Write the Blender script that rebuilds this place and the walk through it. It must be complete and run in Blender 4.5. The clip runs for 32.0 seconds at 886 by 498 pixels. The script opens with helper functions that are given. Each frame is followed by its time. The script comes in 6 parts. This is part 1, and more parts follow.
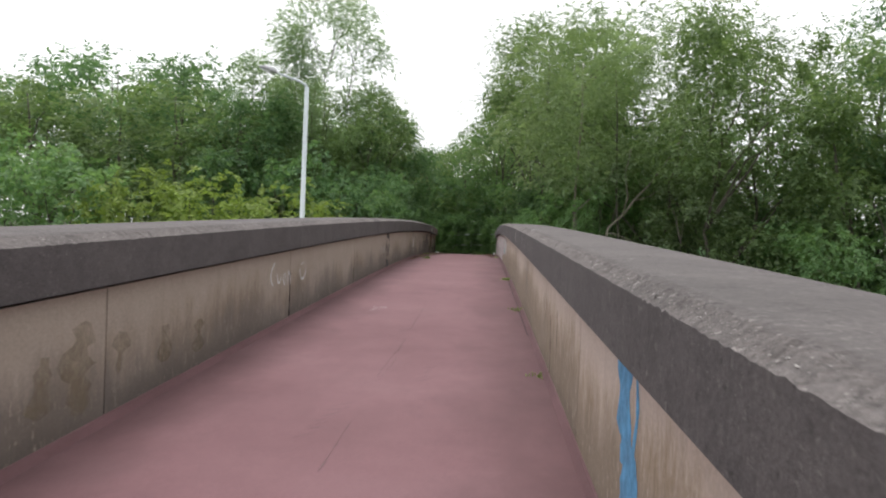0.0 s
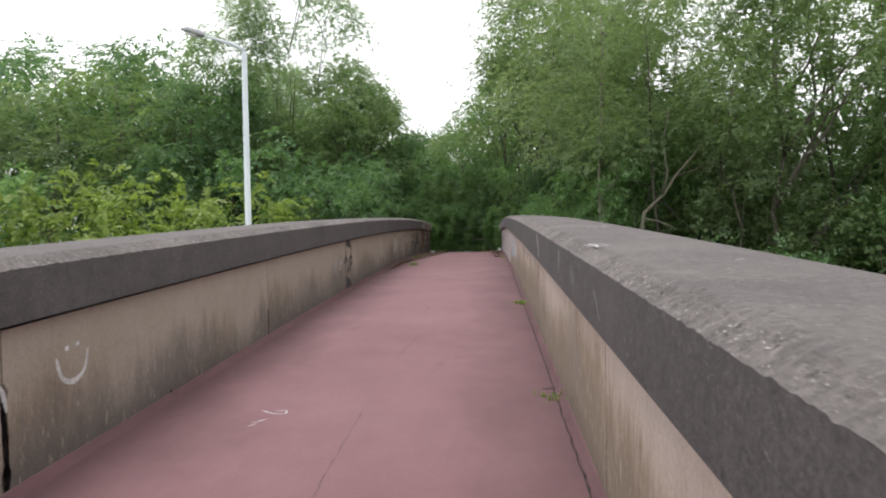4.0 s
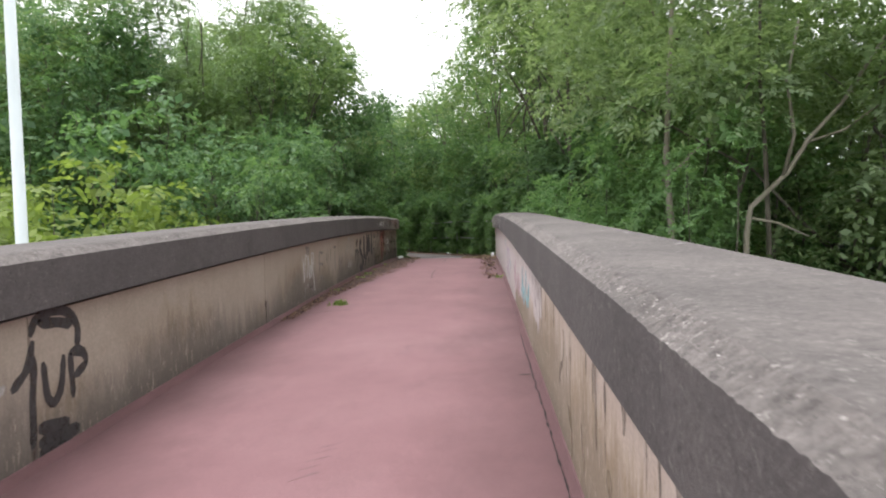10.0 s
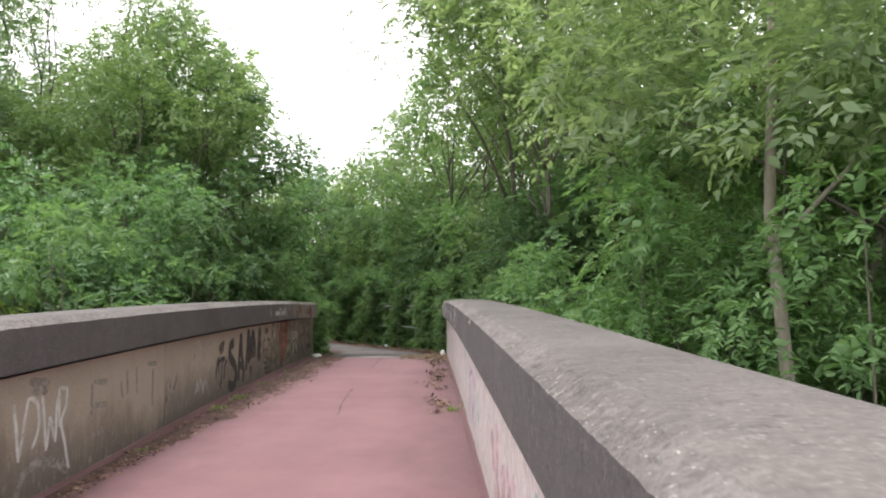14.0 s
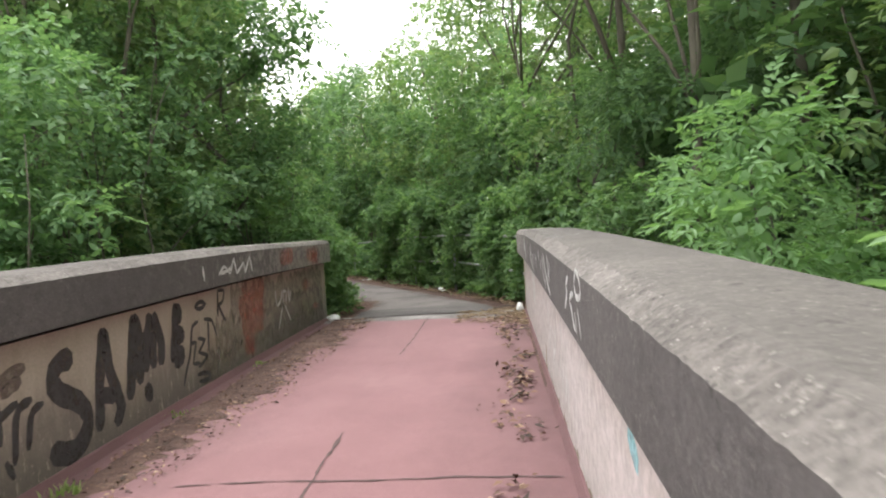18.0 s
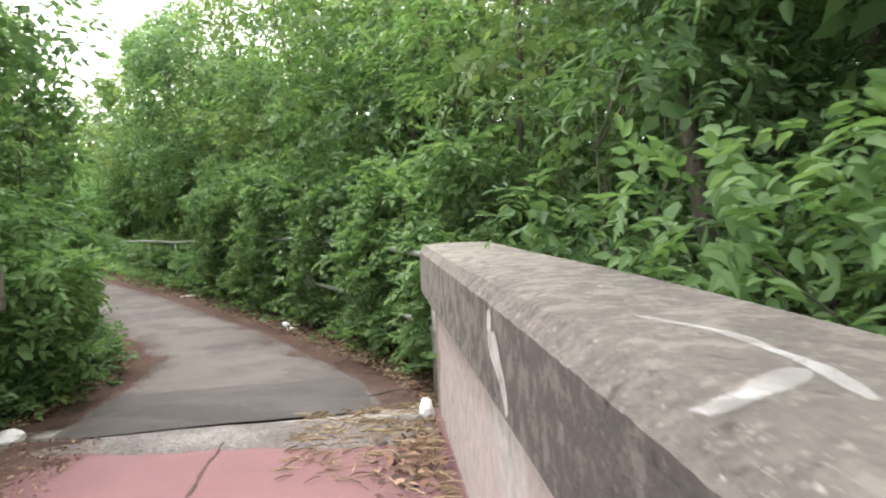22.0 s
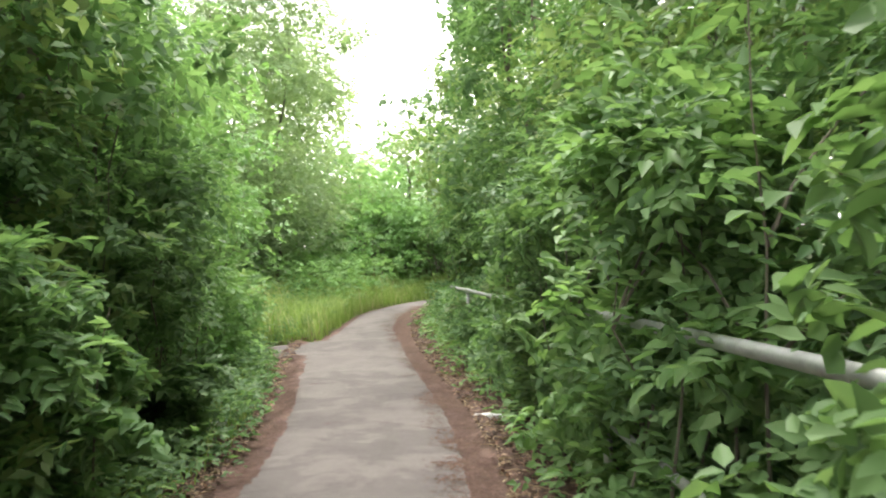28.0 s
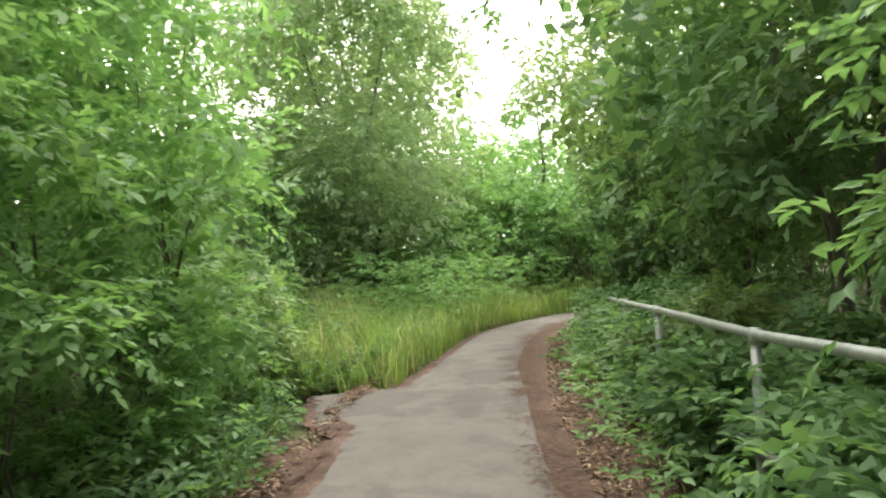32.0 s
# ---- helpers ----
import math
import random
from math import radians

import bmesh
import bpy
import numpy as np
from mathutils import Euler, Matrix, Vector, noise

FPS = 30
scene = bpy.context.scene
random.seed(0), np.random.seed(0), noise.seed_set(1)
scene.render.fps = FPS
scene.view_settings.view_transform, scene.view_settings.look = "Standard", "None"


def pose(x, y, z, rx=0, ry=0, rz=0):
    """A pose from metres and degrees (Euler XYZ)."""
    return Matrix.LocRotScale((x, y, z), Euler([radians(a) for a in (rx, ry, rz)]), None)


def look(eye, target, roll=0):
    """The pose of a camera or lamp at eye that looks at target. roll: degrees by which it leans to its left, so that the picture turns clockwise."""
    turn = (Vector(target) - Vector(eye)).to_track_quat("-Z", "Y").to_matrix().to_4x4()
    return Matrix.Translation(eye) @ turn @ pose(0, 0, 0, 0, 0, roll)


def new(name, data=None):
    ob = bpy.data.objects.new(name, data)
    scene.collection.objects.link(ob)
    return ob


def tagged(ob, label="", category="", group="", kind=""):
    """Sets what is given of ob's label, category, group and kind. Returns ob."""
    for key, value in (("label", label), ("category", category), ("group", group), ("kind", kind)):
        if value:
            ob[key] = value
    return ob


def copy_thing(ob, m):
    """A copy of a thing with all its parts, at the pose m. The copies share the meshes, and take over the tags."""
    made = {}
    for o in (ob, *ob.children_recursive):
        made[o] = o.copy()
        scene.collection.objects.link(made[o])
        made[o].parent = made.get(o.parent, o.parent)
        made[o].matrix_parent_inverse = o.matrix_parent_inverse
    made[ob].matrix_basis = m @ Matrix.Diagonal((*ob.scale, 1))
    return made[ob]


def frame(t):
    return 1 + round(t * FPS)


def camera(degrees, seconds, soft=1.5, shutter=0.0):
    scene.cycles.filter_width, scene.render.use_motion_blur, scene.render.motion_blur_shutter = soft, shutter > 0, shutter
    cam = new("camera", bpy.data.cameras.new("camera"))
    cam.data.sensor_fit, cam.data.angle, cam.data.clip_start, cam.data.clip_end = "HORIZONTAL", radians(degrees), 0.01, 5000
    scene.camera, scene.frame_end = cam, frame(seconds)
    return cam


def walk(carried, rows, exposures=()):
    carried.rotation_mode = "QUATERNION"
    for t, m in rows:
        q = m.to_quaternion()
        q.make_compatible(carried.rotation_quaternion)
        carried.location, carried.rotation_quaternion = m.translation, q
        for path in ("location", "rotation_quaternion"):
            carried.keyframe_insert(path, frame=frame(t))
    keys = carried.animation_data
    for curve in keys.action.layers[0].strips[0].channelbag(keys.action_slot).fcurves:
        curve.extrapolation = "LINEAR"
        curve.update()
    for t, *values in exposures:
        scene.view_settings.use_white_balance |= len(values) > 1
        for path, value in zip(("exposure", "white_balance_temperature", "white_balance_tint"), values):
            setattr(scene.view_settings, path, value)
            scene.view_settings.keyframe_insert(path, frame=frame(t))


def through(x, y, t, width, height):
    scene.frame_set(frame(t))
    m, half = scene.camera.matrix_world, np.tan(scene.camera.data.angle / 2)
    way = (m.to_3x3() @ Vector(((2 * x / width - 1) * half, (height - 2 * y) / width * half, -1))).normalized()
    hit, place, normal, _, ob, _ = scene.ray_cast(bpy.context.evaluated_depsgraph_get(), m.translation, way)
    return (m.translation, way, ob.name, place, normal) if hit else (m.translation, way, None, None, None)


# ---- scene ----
# ---------------------------------------------------------------- camera
cam = camera(61.93, 32.0, soft=2.0, shutter=0.3)
PATH = [
    (0.0, 0.799, -0.349, 1.556, 88.84, -2.32, 3.19),
    (0.5, 0.797, 0.292, 1.605, 88.29, -1.66, 1.79),
    (1.0, 0.837, 0.929, 1.653, 90.07, -1.25, 1.96),
    (1.5, 0.822, 1.615, 1.657, 87.89, -0.95, 0.48),
    (2.0, 0.917, 2.218, 1.653, 88.16, -0.04, -1.74),
    (2.5, 0.89, 2.929, 1.668, 87.83, -1.27, 1.99),
    (4.5, 0.84, 5.171, 1.763, 88.14, 1.42, 3.87),
    (5.0, 0.774, 5.778, 1.756, 86.84, 1.92, 4.41),
    (5.5, 0.822, 6.412, 1.781, 85.81, 2.4, -0.83),
    (6.0, 0.839, 7.068, 1.838, 86.23, 1.93, -0.25),
    (6.5, 0.835, 7.703, 1.837, 85.2, 2.59, -0.51),
    (7.0, 0.945, 8.328, 1.863, 85.79, 3.41, -4.83),
    (7.5, 0.918, 9.025, 1.868, 85.31, 2.56, -1.73),
    (8.0, 1.02, 9.603, 1.845, 85.66, 3.35, -5.56),
    (8.5, 0.976, 10.337, 1.908, 86.77, 1.77, -0.12),
    (9.0, 0.97, 10.962, 1.944, 87.69, 2.2, -1.98),
    (9.5, 1.0, 11.71, 1.985, 87.45, 1.59, -0.56),
    (10.0, 0.931, 12.38, 2.011, 86.93, 1.21, 2.81),
    (10.5, 0.979, 13.053, 1.999, 85.97, 1.33, -3.06),
    (11.0, 0.89, 13.708, 1.982, 85.08, 0.35, 1.53),
    (11.5, 0.921, 14.356, 1.985, 83.0, 1.02, 0.34),
    (12.0, 0.944, 14.999, 2.05, 85.43, 1.11, 1.11),
    (12.5, 0.902, 15.638, 2.049, 87.88, 1.7, -0.57),
    (13.0, 0.958, 16.288, 2.111, 91.43, 1.34, 0.45),
    (13.5, 0.95, 16.914, 2.115, 92.02, -0.32, 2.6),
    (14.0, 1.016, 17.499, 2.089, 92.93, 0.43, -1.05),
    (14.5, 1.072, 18.166, 2.063, 92.45, 0.17, 1.1),
    (16.5, 1.052, 20.554, 2.167, 88.78, 2.62, -1.44),
    (17.0, 1.01, 21.238, 2.125, 87.91, 3.01, 1.54),
    (17.5, 1.061, 21.946, 2.103, 87.06, 3.76, -1.88),
    (18.0, 1.018, 22.655, 2.127, 86.85, 3.27, 4.04),
    (18.5, 1.014, 23.3, 2.125, 85.63, 3.83, -1.63),
    (19.0, 0.98, 23.961, 2.184, 87.04, 3.1, 2.43),
    (19.5, 0.94, 24.629, 2.189, 87.43, 3.07, 0.23),
    (20.0, 0.972, 25.268, 2.197, 88.23, 2.79, -3.87),
    (20.5, 0.896, 25.955, 2.177, 88.07, 2.41, -1.14),
    (21.0, 1.005, 26.588, 2.128, 87.8, 2.99, -7.18),
    (21.5, 0.932, 27.29, 2.119, 86.75, 1.91, -1.05),
    (22.0, 0.988, 27.924, 2.121, 85.53, 1.95, -5.5),
    (22.5, 0.949, 28.611, 2.132, 87.64, 1.39, -1.51),
    (23.0, 0.925, 29.214, 2.132, 86.55, 1.53, -3.71),
    (23.5, 0.983, 29.9, 2.144, 85.37, 1.68, -4.2),
    (24.0, 0.877, 30.511, 2.101, 86.26, 1.51, -2.05),
    (24.5, 0.944, 31.207, 2.065, 86.13, 1.81, -1.65),
    (25.0, 0.805, 31.844, 2.032, 85.45, 1.59, 6.4),
    (25.5, 0.775, 32.485, 2.001, 84.51, 1.16, 5.72),
    (26.0, 0.614, 33.105, 1.983, 83.51, 1.19, 12.39),
    (26.5, 0.319, 33.718, 1.936, 84.18, 1.67, 13.13),
    (28.5, -0.152, 36.092, 1.859, 90.39, 2.35, 26.35),
    (29.0, -0.395, 36.672, 1.816, 89.39, 2.61, 24.98),
    (29.5, -0.735, 37.221, 1.809, 88.97, 2.64, 31.36),
    (30.0, -0.971, 37.756, 1.779, 87.7, 3.06, 28.89),
    (30.5, -1.35, 38.33, 1.8, 88.03, 2.41, 37.67),
    (31.0, -1.663, 38.83, 1.793, 89.81, 2.27, 38.43),
    (31.5, -1.931, 39.422, 1.755, 91.09, 2.21, 37.1),
    (32.0, -2.283, 39.925, 1.69, 90.46, 2.7, 34.89),
]
walk(cam, [(r[0], pose(*r[1:])) for r in PATH], exposures=[(0.0, 0.03, 6150, 15), (4.0, 0.2, 6150, 15), (9.0, 0.62, 6150, 15), (14.5, 1.02, 6250, 16), (18.0, 1.36, 6300, 12), (20.0, 1.52, 6350, 12), (22.0, 1.76, 6400, 15), (24.0, 2.14, 6400, 15), (26.0, 2.32, 6450, 16), (28.0, 2.05, 6600, 13), (30.0, 1.85, 6750, 11), (32.0, 1.74, 6800, 9)])

# ---------------------------------------------------------------- world and sun (bright overcast sky)
world = bpy.data.worlds.new("overcast_sky")
scene.world = world
world.use_nodes = True
wn, wl = world.node_tree.nodes, world.node_tree.links
wn.clear()
w_out, w_bg = wn.new("ShaderNodeOutputWorld"), wn.new("ShaderNodeBackground")
w_sky, w_hue = wn.new("ShaderNodeTexSky"), wn.new("ShaderNodeHueSaturation")
w_mix = wn.new("ShaderNodeMix")
w_sky.sky_type, w_sky.sun_disc = "NISHITA", False
w_sky.sun_elevation, w_sky.sun_rotation = radians(63), radians(-27)
w_sky.air_density, w_sky.dust_density = 1.0, 3.0
w_hue.inputs["Saturation"].default_value = 0.25
w_mix.data_type = "RGBA"
w_mix.inputs[0].default_value = 0.75
w_mix.inputs[7].default_value = (13.4, 13.2, 12.6, 1)
w_bg.inputs["Strength"].default_value = 0.12
wl.new(w_sky.outputs[0], w_hue.inputs["Color"])
wl.new(w_hue.outputs[0], w_mix.inputs[6])
wl.new(w_mix.outputs[2], w_bg.inputs[0])
wl.new(w_bg.outputs[0], w_out.inputs[0])
sun = new("sun", bpy.data.lights.new("sun", "SUN"))
sun.data.energy, sun.data.angle, sun.data.color = 1.3, radians(25), (1.0, 0.96, 0.9)
sun.matrix_world = look((0, 0, 0), (0.2, -0.4, -0.89))


# ---------------------------------------------------------------- materials
def nodes_of(name, rough=0.8, metal=0.0):
    m = bpy.data.materials.new(name)
    m.use_nodes = True
    nt = m.node_tree
    b = nt.nodes["Principled BSDF"]
    b.inputs["Roughness"].default_value, b.inputs["Metallic"].default_value = rough, metal
    return m, nt, b


def add(nt, kind, **values):
    n = nt.nodes.new(kind)
    for k, v in values.items():
        n.inputs[k.replace("_", " ")].default_value = v
    return n


def mapped(nt, scale):
    """Object coordinates, moved for each object by its own random number and stretched by scale."""
    c, m = nt.nodes.new("ShaderNodeTexCoord"), nt.nodes.new("ShaderNodeMapping")
    o, v = nt.nodes.new("ShaderNodeObjectInfo"), nt.nodes.new("ShaderNodeVectorMath")
    v.operation = "SCALE"
    v.inputs[0].default_value = (13.0, 29.0, 0.0)
    m.inputs["Scale"].default_value = scale
    nt.links.new(o.outputs["Random"], v.inputs["Scale"])
    nt.links.new(v.outputs[0], m.inputs["Location"])
    nt.links.new(c.outputs["Object"], m.inputs["Vector"])
    return m.outputs[0]


def noise_of(nt, scale, detail=4.0, rough=0.6, stretch=(1, 1, 1)):
    n = add(nt, "ShaderNodeTexNoise", Scale=scale, Detail=detail, Roughness=rough)
    nt.links.new(mapped(nt, stretch), n.inputs["Vector"])
    return n.outputs["Fac"]


def ramp(nt, fac, *stops):
    r = nt.nodes.new("ShaderNodeValToRGB")
    e = r.color_ramp.elements
    while len(e) < len(stops):
        e.new(0.5)
    for el, (p, c) in zip(e, stops):
        el.position, el.color = p, (*c, 1) if len(c) == 3 else c
    nt.links.new(fac, r.inputs[0])
    return r.outputs[0]


def blend(nt, fac, a, b, how="MIX"):
    m = nt.nodes.new("ShaderNodeMix")
    m.data_type, m.blend_type = "RGBA", how
    for sock, v in ((m.inputs[0], fac), (m.inputs[6], a), (m.inputs[7], b)):
        if isinstance(v, (int, float)):
            sock.default_value = v
        elif isinstance(v, tuple):
            sock.default_value = (*v, 1)
        else:
            nt.links.new(v, sock)
    return m.outputs[2]


def grey(v):
    return (v, v, v)


def mul(nt, a, b):
    m = nt.nodes.new("ShaderNodeMath")
    m.operation = "MULTIPLY"
    for s, v in zip(m.inputs, (a, b)):
        if isinstance(v, (int, float)):
            s.default_value = v
        else:
            nt.links.new(v, s)
    return m.outputs[0]


def bump(nt, b, height, strength=0.3, distance=0.01):
    n = add(nt, "ShaderNodeBump", Strength=strength, Distance=distance)
    nt.links.new(height, n.inputs["Height"])
    nt.links.new(n.outputs[0], b.inputs["Normal"])


def leaf_material(name, low, mid, high, through=0.3):
    """Leaf green that changes from leaf to leaf and from plant to plant; light passes through the blade."""
    m, nt, b = nodes_of(name, 0.5)
    g, o = nt.nodes.new("ShaderNodeNewGeometry"), nt.nodes.new("ShaderNodeObjectInfo")
    c = ramp(nt, g.outputs["Random Per Island"], (0.0, low), (0.55, mid), (1.0, high))
    hue = nt.nodes.new("ShaderNodeHueSaturation")
    val = nt.nodes.new("ShaderNodeMapRange")
    val.inputs["To Min"].default_value, val.inputs["To Max"].default_value = 0.85, 1.15
    nt.links.new(o.outputs["Random"], val.inputs[0])
    nt.links.new(val.outputs[0], hue.inputs["Value"])
    nt.links.new(c, hue.inputs["Color"])
    nt.links.new(hue.outputs[0], b.inputs["Base Color"])
    b.inputs["Specular IOR Level"].default_value = 0.22
    t = nt.nodes.new("ShaderNodeBsdfTranslucent")
    tc = blend(nt, 1.0, hue.outputs[0], (1.16, 1.22, 0.7), "MULTIPLY")
    nt.links.new(tc, t.inputs[0])
    mix = nt.nodes.new("ShaderNodeMixShader")
    mix.inputs[0].default_value = through
    nt.links.new(b.outputs[0], mix.inputs[1])
    nt.links.new(t.outputs[0], mix.inputs[2])
    nt.links.new(mix.outputs[0], nt.nodes["Material Output"].inputs[0])
    return m


def height_in(nt, low, high):
    """0 to 1 as an object's own z goes from low to high."""
    c, x, r = nt.nodes.new("ShaderNodeTexCoord"), nt.nodes.new("ShaderNodeSeparateXYZ"), nt.nodes.new("ShaderNodeMapRange")
    r.inputs["From Min"].default_value, r.inputs["From Max"].default_value = low, high
    nt.links.new(c.outputs["Object"], x.inputs[0])
    nt.links.new(x.outputs["Z"], r.inputs[0])
    return r.outputs[0]


def plus(nt, a, b):
    m = nt.nodes.new("ShaderNodeMath")
    m.operation = "ADD"
    for s, v in zip(m.inputs, (a, b)):
        if isinstance(v, (int, float)):
            s.default_value = v
        else:
            nt.links.new(v, s)
    return m.outputs[0]


def concrete(name, base, dark, light, streak=0.5, relief=0.5, chips=0.0, grain=60, worn=0.0):
    """Old concrete: aggregate grain, blotches, streaks that run down, pale chips, scratches and lichen; worn sets how
    far the far end changes.
    """
    m, nt, b = nodes_of(name, 0.92)
    c = ramp(nt, noise_of(nt, 1.3, 6, 0.65), (0.3, dark), (0.5, base), (0.72, light))
    run = noise_of(nt, 6.0, 5, 0.7, (1, 1, 0.12))
    c = blend(nt, mul(nt, ramp(nt, run, (0.50, grey(0)), (0.68, grey(1))), streak), c, tuple(v * 0.55 for v in dark))
    c = blend(nt, 0.3, c, ramp(nt, noise_of(nt, 14, 6, 0.8), (0.32, grey(0.25)), (0.5, grey(0.5)), (0.68, grey(0.8))), "OVERLAY")
    c = blend(nt, 0.15 + 0.45 * relief, c, ramp(nt, noise_of(nt, grain, 4, 0.8), (0.34, grey(0.12)), (0.5, grey(0.5)), (0.68, grey(0.92))), "OVERLAY")
    if worn:
        far_end = nt.nodes.new("ShaderNodeMapRange")
        xyz, co = nt.nodes.new("ShaderNodeSeparateXYZ"), nt.nodes.new("ShaderNodeTexCoord")
        far_end.inputs["From Min"].default_value, far_end.inputs["From Max"].default_value = 26.5, 31.5
        far_end.inputs["To Min"].default_value, far_end.inputs["To Max"].default_value = 0.0, 1.0
        nt.links.new(co.outputs["Object"], xyz.inputs[0])
        nt.links.new(xyz.outputs["Y"], far_end.inputs[0])
        endward = far_end.outputs[0]
        # Base tone shifts to one paler, warmer tone towards the far end.
        c = blend(nt, mul(nt, endward, 0.35 * worn), c, (0.14, 0.128, 0.113))
        cover = plus(nt, plus(nt, noise_of(nt, 13, 6, 0.7), mul(nt, noise_of(nt, 55, 3, 0.7), 0.22)), mul(nt, endward, 0.2))
        c = blend(nt, mul(nt, mul(nt, ramp(nt, cover, (0.71, grey(0)), (0.82, grey(1))), plus(nt, mul(nt, endward, 0.6), 0.06)), worn), c, (0.33, 0.31, 0.27))
        dark_spots = ramp(nt, plus(nt, noise_of(nt, 9, 6, 0.7), mul(nt, noise_of(nt, 60, 3, 0.7), 0.2)), (0.60, grey(0)), (0.72, grey(1)))
        c = blend(nt, mul(nt, mul(nt, dark_spots, endward), 0.22 * worn), c, (0.15, 0.132, 0.112))
    if chips:
        big = ramp(nt, noise_of(nt, 2.5, 3, 0.6), (0.40, grey(0.1)), (0.6, grey(1)))
        f = mul(nt, ramp(nt, noise_of(nt, 30, 3, 0.8), (0.61, grey(0)), (0.65, grey(1))), big)
        c = blend(nt, mul(nt, f, chips), c, (0.46, 0.43, 0.39))
        f = ramp(nt, noise_of(nt, 70, 2, 0.7), (0.66, grey(0)), (0.69, grey(1)))
        c = blend(nt, mul(nt, f, chips), c, (0.50, 0.47, 0.43))
        f = ramp(nt, noise_of(nt, 20, 4, 0.75), (0.33, grey(1)), (0.39, grey(0)))
        c = blend(nt, mul(nt, f, 0.7), c, tuple(v * 0.5 for v in dark))
    nt.links.new(c, b.inputs["Base Color"])
    bump(nt, b, plus(nt, noise_of(nt, 80, 5, 0.8), mul(nt, noise_of(nt, 16, 6, 0.75), 1.5)), relief, 0.012)
    return m


def rendered_wall(name, clean, pale, ochre, dirty, splash, reach=0.45, bloom=0.46):
    """Painted render that has weathered: ochre algae in vertical smears, and splash dirt that climbs raggedly from the foot."""
    m, nt, b = nodes_of(name, 0.9)
    c = ramp(nt, noise_of(nt, 0.8, 6, 0.65), (0.3, clean), (0.65, pale))
    c = blend(nt, mul(nt, ramp(nt, noise_of(nt, 5.0, 6, 0.7, (1, 1, 0.3)), (0.5, grey(0)), (0.7, grey(1))), 0.3), c, tuple(v * 0.72 for v in clean))
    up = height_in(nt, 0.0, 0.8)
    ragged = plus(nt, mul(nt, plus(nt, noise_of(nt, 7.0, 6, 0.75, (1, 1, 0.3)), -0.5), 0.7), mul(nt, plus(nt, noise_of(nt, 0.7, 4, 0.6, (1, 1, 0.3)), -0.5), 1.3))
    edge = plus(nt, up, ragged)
    alg = mul(nt, ramp(nt, plus(nt, edge, -0.12), (reach - 0.12, grey(1)), (reach + 0.18, grey(0))), ramp(nt, noise_of(nt, 0.55, 4, 0.6), (bloom, grey(0)), (bloom + 0.12, grey(1))))
    alg = mul(nt, alg, ramp(nt, noise_of(nt, 26, 5, 0.75, (1, 1, 0.3)), (0.36, grey(0.25)), (0.62, grey(1))))
    c = blend(nt, mul(nt, alg, 0.8), c, ochre)
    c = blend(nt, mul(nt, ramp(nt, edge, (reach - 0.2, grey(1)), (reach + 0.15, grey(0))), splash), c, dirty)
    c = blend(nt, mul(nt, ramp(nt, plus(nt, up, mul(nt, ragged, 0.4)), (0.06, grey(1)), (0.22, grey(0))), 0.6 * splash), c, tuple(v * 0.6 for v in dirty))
    flake = mul(nt, ramp(nt, noise_of(nt, 34, 4, 0.8, (1, 1, 0.22)), (0.58, grey(0)), (0.66, grey(1))), ramp(nt, edge, (reach - 0.1, grey(1)), (reach + 0.3, grey(0))))
    c = blend(nt, mul(nt, flake, 0.6), c, tuple(min(1.0, v * 1.25) for v in pale))
    c = blend(nt, 0.3, c, ramp(nt, noise_of(nt, 55, 4, 0.75), (0.3, grey(0.25)), (0.5, grey(0.5)), (0.72, grey(0.8))), "OVERLAY")
    nt.links.new(c, b.inputs["Base Color"])
    bump(nt, b, noise_of(nt, 70, 5, 0.75), 0.35, 0.006)
    return m


M = {}
# The left wall's base tones are set darker than the right wall's.
M["wall_left"] = rendered_wall("darker_beige_render", (0.285, 0.242, 0.192), (0.335, 0.29, 0.236), (0.19, 0.147, 0.088), (0.118, 0.103, 0.088), 0.8, 0.42)
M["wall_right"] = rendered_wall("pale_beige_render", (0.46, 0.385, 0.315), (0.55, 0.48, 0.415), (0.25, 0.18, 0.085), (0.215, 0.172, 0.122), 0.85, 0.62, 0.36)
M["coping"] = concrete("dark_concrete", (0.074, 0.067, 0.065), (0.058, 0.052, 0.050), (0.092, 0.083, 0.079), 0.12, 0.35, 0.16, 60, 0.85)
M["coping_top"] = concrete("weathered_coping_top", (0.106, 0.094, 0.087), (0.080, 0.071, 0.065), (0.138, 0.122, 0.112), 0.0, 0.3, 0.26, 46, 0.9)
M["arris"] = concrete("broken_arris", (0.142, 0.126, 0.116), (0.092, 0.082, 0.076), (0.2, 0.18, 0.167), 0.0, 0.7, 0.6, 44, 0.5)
M["worn_strip"] = concrete("worn_end_strip", (0.17, 0.15, 0.145), (0.10, 0.085, 0.083), (0.30, 0.28, 0.27), 0.0, 0.9, 0.7, 40)
M["slab"] = concrete("slab_concrete", (0.3, 0.29, 0.27), (0.2, 0.19, 0.18), (0.4, 0.39, 0.37))


def paint(name, colour, cover=0.8, patchy=0.0, dense=1.0):
    """Sprayed paint, thin and patchy."""
    m, nt, b = nodes_of(name, 0.7)
    f = ramp(nt, noise_of(nt, 14, 5, 0.75), (0.25, grey(cover)), (0.75, grey(1)))
    c = blend(nt, f, tuple(0.5 * v + 0.12 for v in colour), colour)
    nt.links.new(c, b.inputs["Base Color"])
    thin = plus(nt, noise_of(nt, 11, 6, 0.75), mul(nt, noise_of(nt, 70, 3, 0.7), 0.25))
    nt.links.new(ramp(nt, thin, (0.42, grey((1.0 - patchy) * dense)), (0.78, grey(dense))), b.inputs["Alpha"])
    return m


